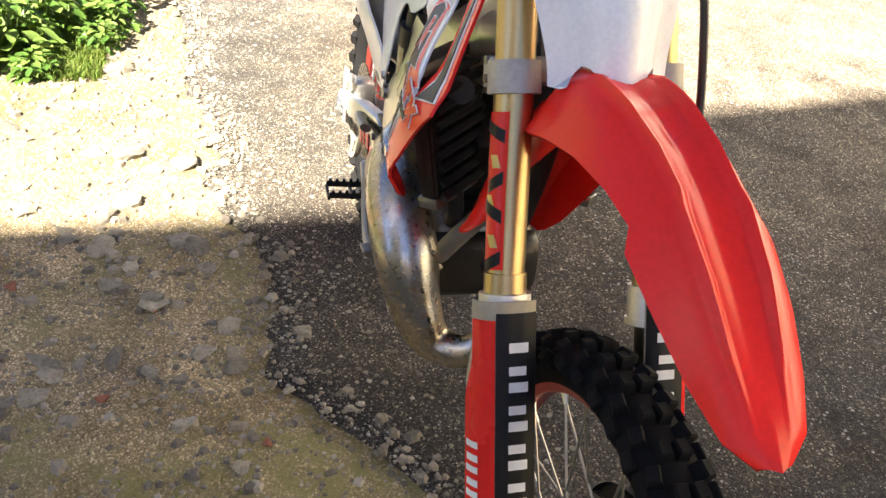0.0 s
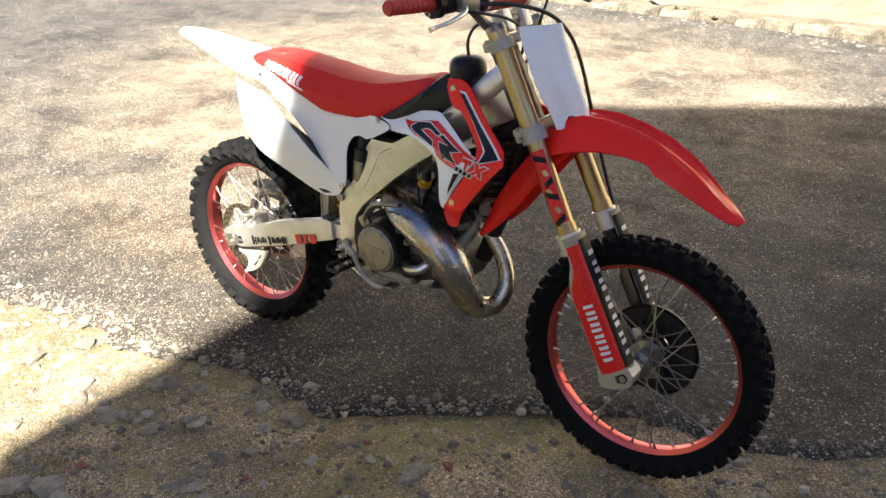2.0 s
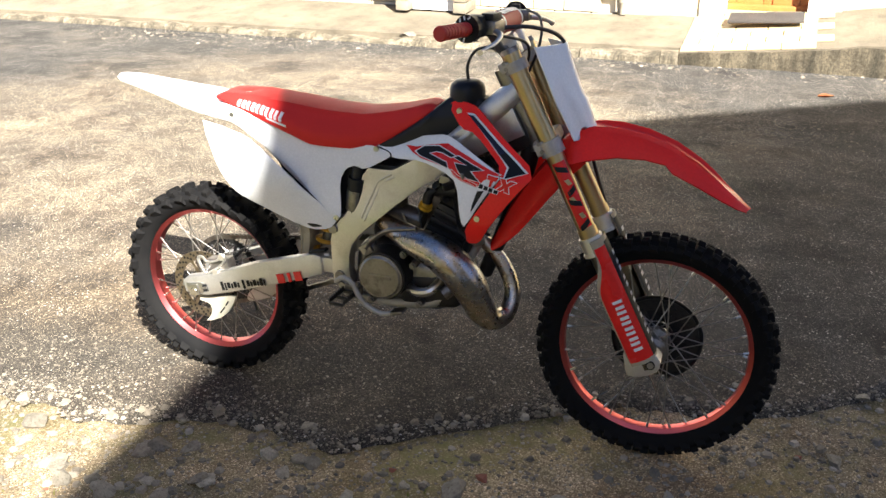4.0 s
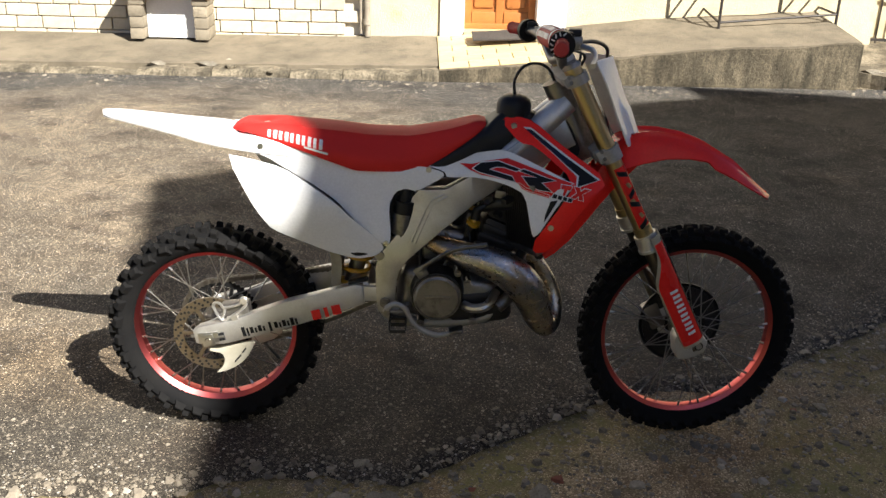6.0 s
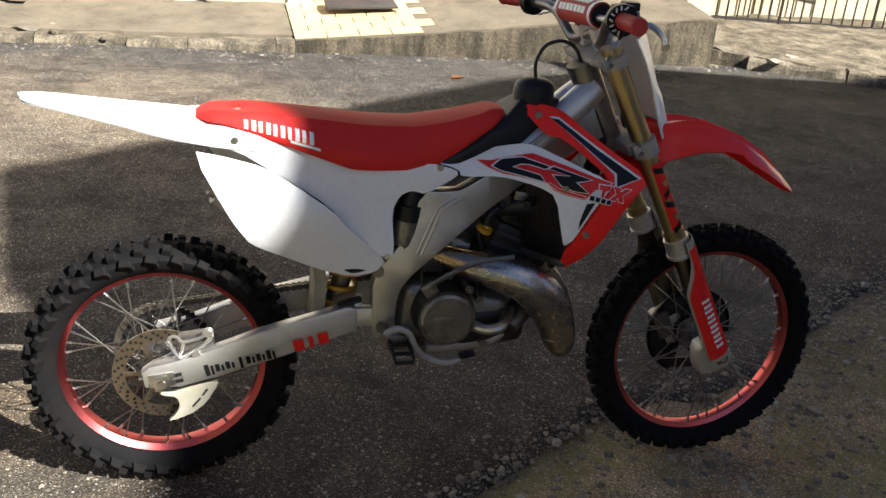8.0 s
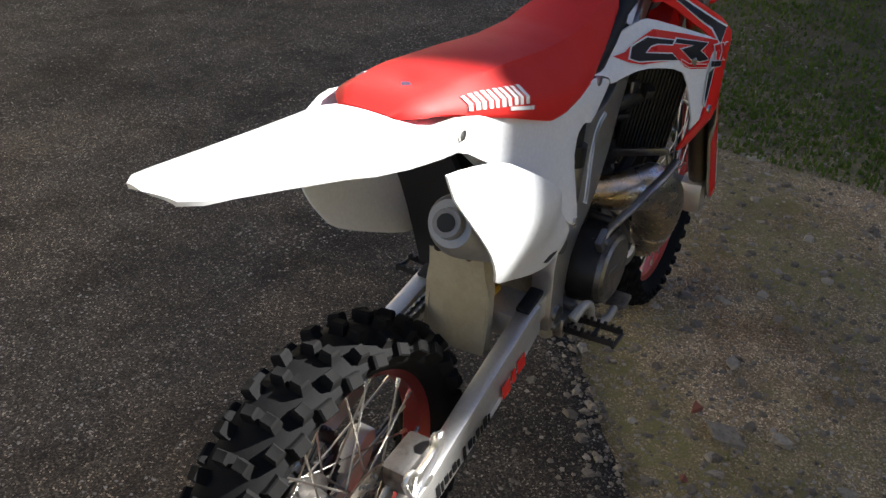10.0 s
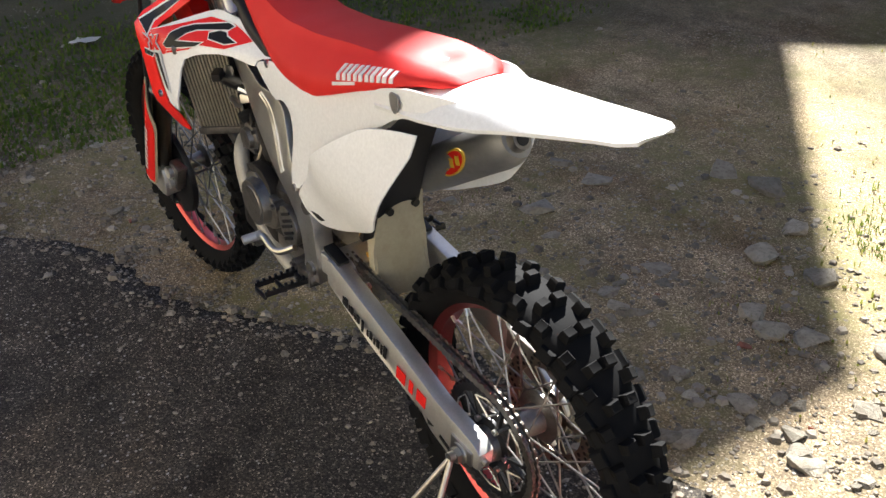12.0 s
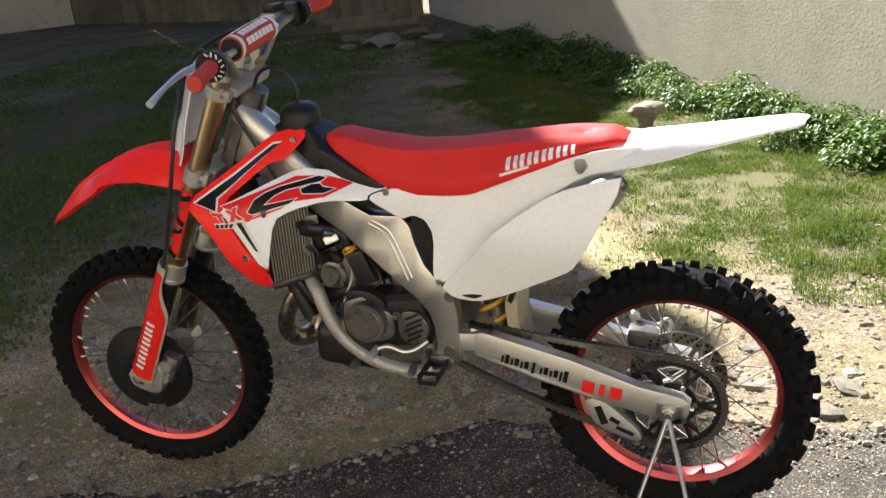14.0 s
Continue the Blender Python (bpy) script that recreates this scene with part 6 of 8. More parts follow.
# shock with yellow spring, reservoir
bm = B()
ax0, ax1 = Vector((0.425, 0.0, 0.46)), Vector((0.50, 0.0, 0.72))
d = (ax1 - ax0)
e1 = Vector((0, 1, 0))
e2 = d.normalized().cross(e1)
tube(bm, [ax0 + d * (k / 96) + (e1 * math.cos(k / 96 * 2 * math.pi * 6.5) + e2 * math.sin(k / 96 * 2 * math.pi * 6.5)) * 0.038 for k in range(97)], 0.0065, 8, 1)
part("shock_spring", bm, M_SPRING, bike, "yellow coil spring")
bm = B()
cyl(bm, ax0 - d * 0.1, ax1, 0.024, seg=18)
part("shock_body", bm, M_CAST, bike)
bm = B()
cyl(bm, (0.578, -0.085, 0.655), (0.590, -0.085, 0.762), 0.030, seg=20)
cyl(bm, (0.590, -0.085, 0.762), (0.598, -0.085, 0.800), 0.022, 0.020, 16)
cyl(bm, (0.598, -0.085, 0.800), (0.600, -0.090, 0.815), 0.021, 0.012, 14)
part("shock_reservoir", bm, M_BLACK, bike, "black shock reservoir with worn mark")
bm = B()
cyl(bm, (0.578, -0.085, 0.664), (0.585, -0.085, 0.725), 0.0305, seg=20)
part("reservoir_sleeve", bm, M_CAST, bike)

# radiators
for side in (-1, 1):
    rot = Matrix.Rotation(radians(-16), 3, "Y") @ Matrix.Rotation(radians(side * -42), 3, "Z") @ Matrix.Rotation(radians(side * -13), 3, "X")
    root_c = Vector((0.980, side * 0.129, 0.622)) - rot @ Vector((0, side * 0.056, -0.112))
    bm = B()
    box(bm, root_c, (0.024, 0.116, 0.20), rot, 0.004)
    rad = part("radiator", bm, M_DARKCAST, bike, "dark finned radiator")
    for k in range(15):
        bm = B()
        for f in (-1, 1):
            box(bm, root_c + rot @ Vector((f * 0.0135, -0.053 + k * 0.00757, 0)), (0.006, 0.0034, 0.185), rot)
        # left fins coloured paler as if lit, right ones kept dark
        part("radiator_fin", bm, M_FIN_LIT if side > 0 else M_DARKCAST, rad)
    for zz in (-0.104, 0.104):
        bm = B()
        box(bm, root_c + rot @ Vector((0, 0, zz)), (0.036, 0.124, 0.020), rot, 0.006)
        part("radiator_tank", bm, M_CAST, rad)
    for k in range(9):
        bm = B()
        box(bm, root_c + rot @ Vector((0.030, 0, -0.09 + k * 0.0225)), (0.010, 0.118, 0.008), rot @ Matrix.Rotation(radians(35), 3, "Y"))
        part("louvre", bm, M_LOUVRE, rad)
    bm = B()
    box(bm, root_c + rot @ Vector((-0.02, -side * 0.03, 0.05)), (0.05, 0.02, 0.018), rot, 0.003)
    part("radiator_bracket", bm, M_DARKCAST, rad)

# pegs and pedals
for side in (-1, 1):
    bm = B()
    root_p = Vector((0.575 if side < 0 else 0.560, side * 0.118, 0.414 if side < 0 else 0.427))
    for sx in (-1, 1):
        box(bm, root_p + Vector((sx * 0.023, side * 0.062, 0.004)), (0.005, 0.098, 0.012), Matrix.Rotation(radians(side * 3), 3, "X"), 0.002)
        for k in range(7):
            box(bm, root_p + Vector((sx * 0.023, side * (0.022 + k * 0.0135), 0.012)), (0.005, 0.006, 0.008), None)
    for k in range(3):
        box(bm, root_p + Vector((0, side * (0.02 + 0.045 * k), 0)), (0.046, 0.006, 0.010), None, 0.002)
    peg = part("foot_peg", bm, M_SPROCKET, bike, "dark steel toothed foot peg")
    bm = B()
    box(bm, root_p + Vector((0, side * -0.005, 0)), (0.05, 0.035, 0.04), None, 0.006)
    part("peg_bracket", bm, M_CAST, peg)
bm = B()
tube(bm, [(0.540, -0.150, 0.450), (0.565, -0.158, 0.468), (0.595, -0.160, 0.455), (0.612, -0.160, 0.420), (0.640, -0.162, 0.392), (0.690, -0.165, 0.375), (0.735, -0.165, 0.385)], [0.010, 0.0085, 0.008, 0.008, 0.008, 0.008, 0.007], 10, 6)
bp = part("brake_pedal", bm, M_FRAME, bike, "aluminium brake pedal")
bm = B()
box(bm, (0.745, -0.165, 0.392), (0.04, 0.04, 0.010), Matrix.Rotation(radians(-12), 3, "Y"), 0.003)
part("pedal_tip", bm, M_CAST, bp)
bm = B()
tube(bm, [(0.585, 0.128, 0.485), (0.612, 0.145, 0.470), (0.641, 0.152, 0.466), (0.680, 0.152, 0.478), (0.715, 0.150, 0.466)], 0.0075, 10, 6)
sl = part("shift_lever", bm, M_STEEL, bike, "bright steel shift lever")
bm = B()
cyl(bm, (0.715, 0.142, 0.466), (0.720, 0.185, 0.464), 0.010, seg=12)
part("lever_tip", bm, M_ALU, sl)
# ---- front end ----
for side in (-1, 1):
    y = side * 0.104
    bm = B()
    a, b = fork_at(1.150, y), fork_at(0.93, y)
    cyl(bm, a, b, 0.0250, seg=28)
    cyl(bm, fork_at(0.93, y), fork_at(0.70, y), 0.0250, 0.0243, 28)
    cyl(bm, fork_at(0.70, y), fork_at(0.665, y), 0.0270, seg=24)
    leg = part("fork_tube", bm, M_GOLD, bike, "gold anodised fork tube")
    bm = B()
    cyl(bm, fork_at(1.162, y), fork_at(1.150, y), 0.024, 0.028, 18)
    part("fork_cap", bm, M_CAST, leg)
    bm = B()
    cyl(bm, fork_at(0.678, y), fork_at(0.640, y), 0.033, seg=24)
    cyl(bm, fork_at(0.640, y), fork_at(0.632, y), 0.036, seg=24)
    part("fork_seal", bm, M_ALU, leg)
    bm = B()
    cyl(bm, fork_at(0.64, y), fork_at(0.315, y), 0.0235, seg=20)
    part("fork_slider", bm, M_STANCH, leg)
    bm = B()
    panel(bm, [(1.390, 0.365), (1.437, 0.386), (1.497, 0.352), (1.493, 0.312), (1.467, 0.296), (1.437, 0.286), (1.405, 0.286)], 0.126, 0.055, side, 0, 0.006)
    part("axle_lug", bm, M_ALU, leg, "cast aluminium axle clamp")
    bm = B()
    cyl(bm, (FW.x, side * 0.118, FW.z), (FW.x, side * 0.129, FW.z), 0.013, seg=14)
    part("axle_end", bm, M_BLACK, leg)
    # red and black wrap decal on the tube
    for (z0, z1), mat_, spread in (((0.875, 0.705), M_DECAL_RED, (0.5, 2.0)),):
        bm = B()
        rings = []
        for k in range(9):
            z = z0 + (z1 - z0) * k / 8
            c = fork_at(z, y)
            ring = []
            for j in range(9):
                a = spread[0] + (spread[1] - spread[0]) * j / 8
                # a = 0 faces forward, a = pi/2 faces outward
                v = RAKE.cross(Vector((0, 1, 0))) * math.cos(a) + Vector((0, side, 0)) * math.sin(a)
                ring.append(bm.verts.new(c + v * 0.0257))
            rings.append(ring)
        skin(bm, rings, False, False)
        sk = part("fork_sticker", bm, mat_, leg, "red sticker with black marks")
        for q in range(4):
            bm = B()
            z = z0 - 0.022 - q * 0.043
            rings = []
            for k in range(4):
                zz = z - 0.012 + 0.014 * k / 3
                c = fork_at(zz, y)
                ring = []
                for j in range(6):
                    a = 0.65 + 1.2 * j / 5
                    v = RAKE.cross(Vector((0, 1, 0))) * math.cos(a) + Vector((0, side, 0)) * math.sin(a)
                    ring.append(bm.verts.new(c + v * 0.0263 + RAKE * (0.016 * j / 5 * (1 if q % 2 else -1))))
                rings.append(ring)
            skin(bm, rings, False, False)
            part("sticker_mark", bm, M_DECAL_BLACK, sk)
            bm = B()
            rings = []
            for k in range(3):
                c = fork_at(z - 0.024 - 0.007 * k, y)
                rings.append([bm.verts.new(c + (RAKE.cross(Vector((0, 1, 0))) * math.cos(a) + Vector((0, side, 0)) * math.sin(a)) * 0.0263) for a in [1.0 + 0.25 * (q % 2) + 0.45 * j / 3 - 0.1 * k for j in range(4)]])
            skin(bm, rings, False, False)
            part("sticker_fleck", bm, M_GOLD, sk)
    # fork guard: a curved shell before and outside the slider
    def shell(z0, z1, a0f, a1f, rad, name, mat_, parent, label="", n=22, m=12, th=0.003):
        bm = B()
        rings = []
        for k in range(n + 1):
            s = k / n
            z = z0 + (z1 - z0) * s
            c = fork_at(z, y)
            a0, a1 = a0f(s), a1f(s)
            outer, inner = [], []
            for j in range(m + 1):
                a = a0 + (a1 - a0) * j / m
                v = RAKE.cross(Vector((0, 1, 0))) * math.cos(a) + Vector((0, side, 0)) * math.sin(a)
                rr = rad + 0.006 * abs(math.sin(a * 1.0)) + 0.010 * max(0, -math.cos(a))
                outer.append(c + v * rr)
                inner.append(c + v * (rr - th))
            rings.append([bm.verts.new(p) for p in outer + inner[::-1]])
        skin(bm, rings)
        return part(name, bm, mat_, parent, label, 50)
    g = shell(0.672, 0.340, lambda s: -0.75, lambda s: 1.5 + 0.85 * sstep(0.12, 0.42, s) - 0.1 * sstep(0.9, 1, s), 0.0385, "fork_guard", M_BEIGE, leg, "cream plastic fork guard with red and black stickers")
    shell(0.652, 0.350, lambda s: 0.64, lambda s: 1.42 + 0.80 * sstep(0.12, 0.42, s), 0.0396, "red_field", M_DECAL_RED, g, th=0.001)
    shell(0.660, 0.350, lambda s: -0.70, lambda s: 0.62, 0.0398, "black_stripe", M_DECAL_BLACK, g, th=0.001)
    def guard_bar(zz, hgt, lo, hi, parent):
        bm = B()
        rings = []
        for k in range(3):
            c = fork_at(zz - hgt * k / 2, y)
            rings.append([bm.verts.new(c + (RAKE.cross(Vector((0, 1, 0))) * math.cos(a) + Vector((0, side, 0)) * math.sin(a)) * (0.0412 + 0.006 * abs(math.sin(a)) + 0.010 * max(0, -math.cos(a)))) for a in [lo + (hi - lo) * j / 4 for j in range(5)]])
        skin(bm, rings, False, False)
        part("white_bar", bm, M_DECAL_WHITE, parent)
    for q in range(6):
        guard_bar(0.628 - q * 0.0435, 0.011, -0.36, 0.24, g)
        guard_bar(0.602 - q * 0.0435, 0.010, -0.30, 0.24, g)
    for q in range(5):
        guard_bar(0.515 - q * 0.0285, 0.0075, 1.14, 1.70, g)
        guard_bar(0.500 - q * 0.0285, 0.0080, 1.14, 1.66, g)

bm = B()
cyl(bm, (FW.x, -0.13, FW.z), (FW.x, 0.13, FW.z), 0.0095)
part("front_axle", bm, M_STEEL, bike)

# clamps
for z, name, h in ((0.912, "lower_clamp", 0.040), (1.118, "upper_clamp", 0.028)):
    bm = B()
    c = fork_at(z)
    box(bm, c + Vector((-0.022, 0, 0)), (0.050, 0.20, h * 0.85), RAKE_ROT @ Matrix.Identity(3), 0.008)
    for side in (-1, 1):
        p = fork_at(z, side * 0.104)
        cyl(bm, p - RAKE * h / 2, p + RAKE * h / 2, 0.0330, seg=26)
        box(bm, p + Vector((-0.024, side * 0.016, -0.004)), (0.030, 0.022, h * 0.9), RAKE_ROT, 0.004)
    clamp = part(name, bm, M_FRAME, bike, "cast aluminium triple clamp")
    for side in (-1, 1):
        for dz in (-0.25, 0.25):
            p = fork_at(z + dz * h, side * 0.132) + Vector((-0.024, 0, 0))
            bm = B()
            cyl(bm, p - Vector((0, side * 0.006, 0)), p + Vector((0, side * 0.004, 0)), 0.0055, seg=10)
            part("clamp_bolt", bm, M_CAST, clamp)

# front fender
FEND = [(1.170, 0.915, 0.062, 0.050), (1.205, 0.945, 0.088, 0.080), (1.26, 0.957, 0.092, 0.074), (1.33, 0.954, 0.088, 0.058), (1.40, 0.941, 0.082, 0.046), (1.455, 0.921, 0.078, 0.036), (1.475, 0.912, 0.087, 0.046), (1.54, 0.874, 0.078, 0.040), (1.60, 0.828, 0.064, 0.028), (1.648, 0.787, 0.046, 0.014), (1.672, 0.764, 0.020, 0.004)]
bm = B()
secs = []
fine_f = []
for i in range(len(FEND) - 1):
    for k in range(3):
        s = k / 3
        fine_f.append([FEND[i][j] * (1 - s) + FEND[i + 1][j] * s for j in range(4)])
fine_f.append(list(FEND[-1]))
for x, zt, w, drop in fine_f:
    top, und = [], []
    for a in range(-18, 19):
        u = a / 18
        au = abs(u)
        ridge = 0.013 * math.exp(-((au - 0.42) / 0.045) ** 2) * sstep(1.19, 1.3, x) * (1 - sstep(1.55, 1.66, x))
        valley = -0.007 * math.exp(-(au / 0.2) ** 2) * sstep(1.2, 1.3, x) * (1 - sstep(1.5, 1.65, x))
        zz = zt - drop * max(0, (au - 0.40) / 0.60) ** 1.6 + ridge + valley
        mid = 0.006 * sstep(1.18, 1.30, x)
        top.append((x + 0.012 * (1 - au) * sstep(1.6, 1.668, x), mid + u * w * (1 + 0.04 * max(0, au - 0.6)), zz))
        und.append((x, mid + u * (w - 0.003), zz - 0.004))
    secs.append(top + und[::-1])
loft(bm, secs)
part("front_fender", bm, M_RED, bike, "glossy red front fender", 50)
# its rear flap behind the fork legs
bm = B()
secs = []
for xu, zu, xl, zl in ((1.215, 0.918, 1.245, 0.870), (1.165, 0.885, 1.190, 0.812), (1.122, 0.832, 1.143, 0.752), (1.080, 0.775, 1.105, 0.700), (1.042, 0.712, 1.066, 0.650), (1.010, 0.640, 1.025, 0.610), (0.990, 0.598, 0.996, 0.590)):
    w = 0.058
    row = [(xl, -w - 0.008, zl), (xl * 0.5 + xu * 0.5, -w - 0.005, zl * 0.5 + zu * 0.5), (xu, -w + 0.004, zu), (xu - 0.004, -w * 0.4, zu + 0.006), (xu - 0.004, w * 0.4, zu + 0.006), (xu, w - 0.004, zu), (xl * 0.5 + xu * 0.5, w + 0.005, zl * 0.5 + zu * 0.5), (xl, w + 0.008, zl)]
    secs.append(row + [(a + 0.003, b * 0.95, c - 0.003) for a, b, c in row[::-1]])
loft(bm, secs)
part("fender_flap", bm, M_RED, bike, "red rear flap of the front fender", 50)

# front number plate
bm = B()
secs = []
for k in range(17):
    s = k / 16
    outer, inner = [], []
    for a in range(-12, 13):
        u = a / 12
        au = abs(u)
        low = 0.942 + 0.018 * sstep(0.20, 0.52, au) - 0.032 * sstep(0.56, 0.80, au)
        top = 1.173 - 0.004 * au
        z = top + (low - top) * s
        down = (1.173 - z) / 0.240
        w = 0.103 - 0.026 * sstep(0.45, 1.0, down) - 0.012 * sstep(0.22, 0.0, down)
        bulge = (0.068 - 0.026 * down) * (1 - au ** 1.2) + 0.007 * sstep(0.50, 0.62, down) * (1 - sstep(0.45, 0.62, au)) + 0.004 * math.exp(-((au - 0.12) / 0.06) ** 2) - 0.006 * sstep(0.60, 0.68, au) * sstep(0.25, 0.7, down)
        x = 1.100 + 0.120 * down
        outer.append((x + bulge, u * w, z))
        inner.append((x + bulge - 0.004, u * (w - 0.001), z))
    secs.append(outer + inner[::-1])
loft(bm, secs)
part("front_number_plate", bm, M_WHITE, bike, "plain white front number plate", 50)

# handlebar
BAR_DROP = Vector((-0.018, 0, -0.027))
bar_first = set(bpy.data.objects)
bm = B()
tube(bm, [(0.955, -0.395, 1.262), (0.985, -0.25, 1.258), (1.008, -0.155, 1.243), (1.028, -0.075, 1.180), (1.030, 0, 1.172), (1.028, 0.075, 1.180), (1.008, 0.155, 1.243), (0.985, 0.25, 1.258), (0.955, 0.395, 1.262)], 0.0125, 14, 8)
bar = part("handlebar", bm, M_CAST, bike, "grey alloy handlebar")
bm = B()
cyl(bm, (1.006, -0.15, 1.246), (1.006, 0.15, 1.246), 0.008)
part("crossbar", bm, M_ALU, bar)
bm = B()
cyl(bm, (1.012, -0.105, 1.250), (1.012, 0.105, 1.250), 0.030, seg=24)
pad = part("bar_pad", bm, M_GRIP, bar, "red crossbar pad with white end bands")
for s in (-1, 1):
    bm = B()
    cyl(bm, (1.012, s * 0.090, 1.250), (1.012, s * 0.1035, 1.250), 0.0306, seg=24)
    part("pad_band", bm, M_DECAL_WHITE, pad)
    bm = B()
    cyl(bm, (1.012, s * 0.104, 1.250), (1.012, s * 0.1065, 1.250), 0.026, seg=24)
    part("pad_end", bm, M_BLACK, pad)
for row in range(3):
    bm = B()
    ang = radians(70 + row * 48)
    for k in range(7):
        c = Vector((1.012 + 0.0302 * math.cos(ang), -0.066 + k * 0.022, 1.250 + 0.0302 * math.sin(ang)))
        box(bm, c, (0.0016, 0.016, 0.016), Matrix.Rotation(-ang, 3, "Y"))
    part("pad_bars", bm, M_DECAL_WHITE, pad, "white bars of a maker's name")
for s in (-1, 1):
    bm = B()
    box(bm, (1.030, s * 0.045, 1.166), (0.042, 0.036, 0.058), Matrix.Rotation(radians(-27), 3, "Y"), 0.008)
    part("bar_clamp", bm, M_ALU, bar)
    bm = B()
    a, b = Vector((0.985, s * 0.265, 1.258)), Vector((0.957, s * 0.398, 1.262))
    cyl(bm, a, b, 0.0165, seg=18)
    gr = part("grip", bm, M_GRIP, bar, "red rubber grip")
    for k in range(8):
        c = a.lerp(b, (k + 0.7) / 9)
        bm = B()
        cyl(bm, c, c + (b - a).normalized() * 0.006, 0.0178, seg=18)
        part("grip_rib", bm, M_GRIP, gr)
    bm = B()
    cyl(bm, b, b + (b - a).normalized() * 0.006, 0.019, 0.016, 18)
    part("grip_end", bm, M_GRIP, gr)
    bm = B()
    d = (b - a).normalized()
    cyl(bm, a - d * 0.016, a + d * 0.004, 0.034, seg=28)
    dn = part("grip_donut", bm, M_DECAL_BLACK, gr, "black and white patterned grip donut")
    for k in range(14):
        bm = B()
        an = 2 * math.pi * k / 14
        q = a + d * 0.0045 + Vector((math.cos(an) * 0.027, 0, math.sin(an) * 0.027))
        box(bm, q, (0.010, 0.0016, 0.0035), Matrix.Rotation(-an + 0.6 * (k % 2), 3, "Y"))
        part("donut_mark", bm, M_DECAL_WHITE, dn)
# throttle housing, master cylinder, clutch perch, levers
bm = B()
box(bm, (0.998, -0.232, 1.262), (0.045, 0.040, 0.055), None, 0.010)
part("throttle_housing", bm, M_BLACK, bar)
bm = B()
box(bm, (1.028, -0.195, 1.258), (0.05, 0.060, 0.036), Matrix.Rotation(radians(-12), 3, "Z"), 0.008)
mc = part("brake_master_cylinder", bm, M_CAST, bar)
bm = B()
box(bm, (1.030, -0.205, 1.284), (0.034, 0.050, 0.018), Matrix.Rotation(radians(-12), 3, "Z"), 0.004)
part("reservoir_lid", bm, M_BLACK, mc)
bm = B()
tube(bm, [(1.040, -0.215, 1.250), (1.066, -0.255, 1.245), (1.064, -0.305, 1.232), (1.048, -0.348, 1.222), (1.044, -0.361, 1.218)], [0.009, 0.008, 0.0065, 0.006, 0.009], 10, 6, 0.8)
part("brake_lever", bm, M_ALU, bar, "aluminium brake lever")
bm = B()
box(bm, (1.015, 0.215, 1.255), (0.046, 0.034, 0.032), None, 0.007)
part("clutch_perch", bm, M_CAST, bar)
bm = B()
tube(bm, [(1.035, 0.225, 1.250), (1.062, 0.262, 1.246), (1.072, 0.330, 1.236), (1.068, 0.405, 1.226)], [0.009, 0.008, 0.0065, 0.009], 10, 6, 0.8)
part("clutch_lever", bm, M_ALU, bar, "aluminium clutch lever")
bm = B()
box(bm, (0.99, 0.238, 1.272), (0.026, 0.022, 0.026), None, 0.005)
part("kill_switch", bm, M_BLACK, bar)

for ob in set(bpy.data.objects) - bar_first:
    if ob.type == "MESH" and not ob.name.startswith("bar_clamp"):
        rise = BAR_DROP
        for v in ob.data.vertices:
            y = v.co.y
            v.co += rise * sstep(0.0, 0.09, abs(y)) if ob is bar else rise
            v.co.z -= 0.036 * sstep(-0.10, 0.60, y)
# hoses and cables in front
def cable(name, pts, r, mat_=None):
    bm = B()
    tube(bm, pts, r, 8, 7)
    return part(name, bm, mat_ or M_HOSE, bike)


cable("brake_hose", [(1.030, -0.165, 1.225), (1.090, -0.10, 1.222), (1.145, -0.02, 1.195), (1.165, 0.055, 1.140), (1.178, 0.108, 1.060), (1.200, 0.130, 0.960), (1.228, 0.138, 0.86), (1.268, 0.140, 0.74), (1.325, 0.138, 0.60), (1.40, 0.120, 0.46), (1.415, 0.095, 0.37)], 0.0055)
cable("throttle_cable", [(0.990, -0.215, 1.220), (1.045, -0.14, 1.205), (1.078, -0.05, 1.170), (1.045, 0.03, 1.08), (0.96, 0.04, 0.93)], 0.004)
cable("clutch_cable", [(1.005, 0.190, 1.226), (1.062, 0.12, 1.215), (1.083, 0.05, 1.16), (1.04, 0.06, 1.05), (0.95, 0.055, 0.86), (0.84, 0.08, 0.62)], 0.004)
# front brake
bm = B()
box(bm, (1.385, 0.080, 0.350), (0.050, 0.048, 0.085), RAKE_ROT, 0.010)
fc = part("front_brake_caliper", bm, M_CAST, bike, "cast front brake caliper")
bm = B()
cyl(bm, (1.382, 0.104, 0.365), (1.382, 0.118, 0.365), 0.017, seg=16)
cyl(bm, (1.396, 0.104, 0.327), (1.396, 0.116, 0.327), 0.015, seg=16)
part("caliper_pistons", bm, M_ALU, fc)
bm = B()
a0, a1 = radians(-75), radians(255)
rings = []
for k in range(41):
    a = a0 + (a1 - a0) * k / 40
    rings.append([bm.verts.new(FW + Vector((r * math.cos(a), yy, r * math.sin(a)))) for r, yy in ((0.048, 0.080), (0.075, 0.082), (0.084, 0.077), (0.118, 0.077), (0.128, 0.074), (0.132, 0.066), (0.132, 0.060), (0.128, 0.0705), (0.048, 0.0735))])
skin(bm, rings)
part("front_disc_guard", bm, M_BLACK, bike, "black plastic front disc guard")

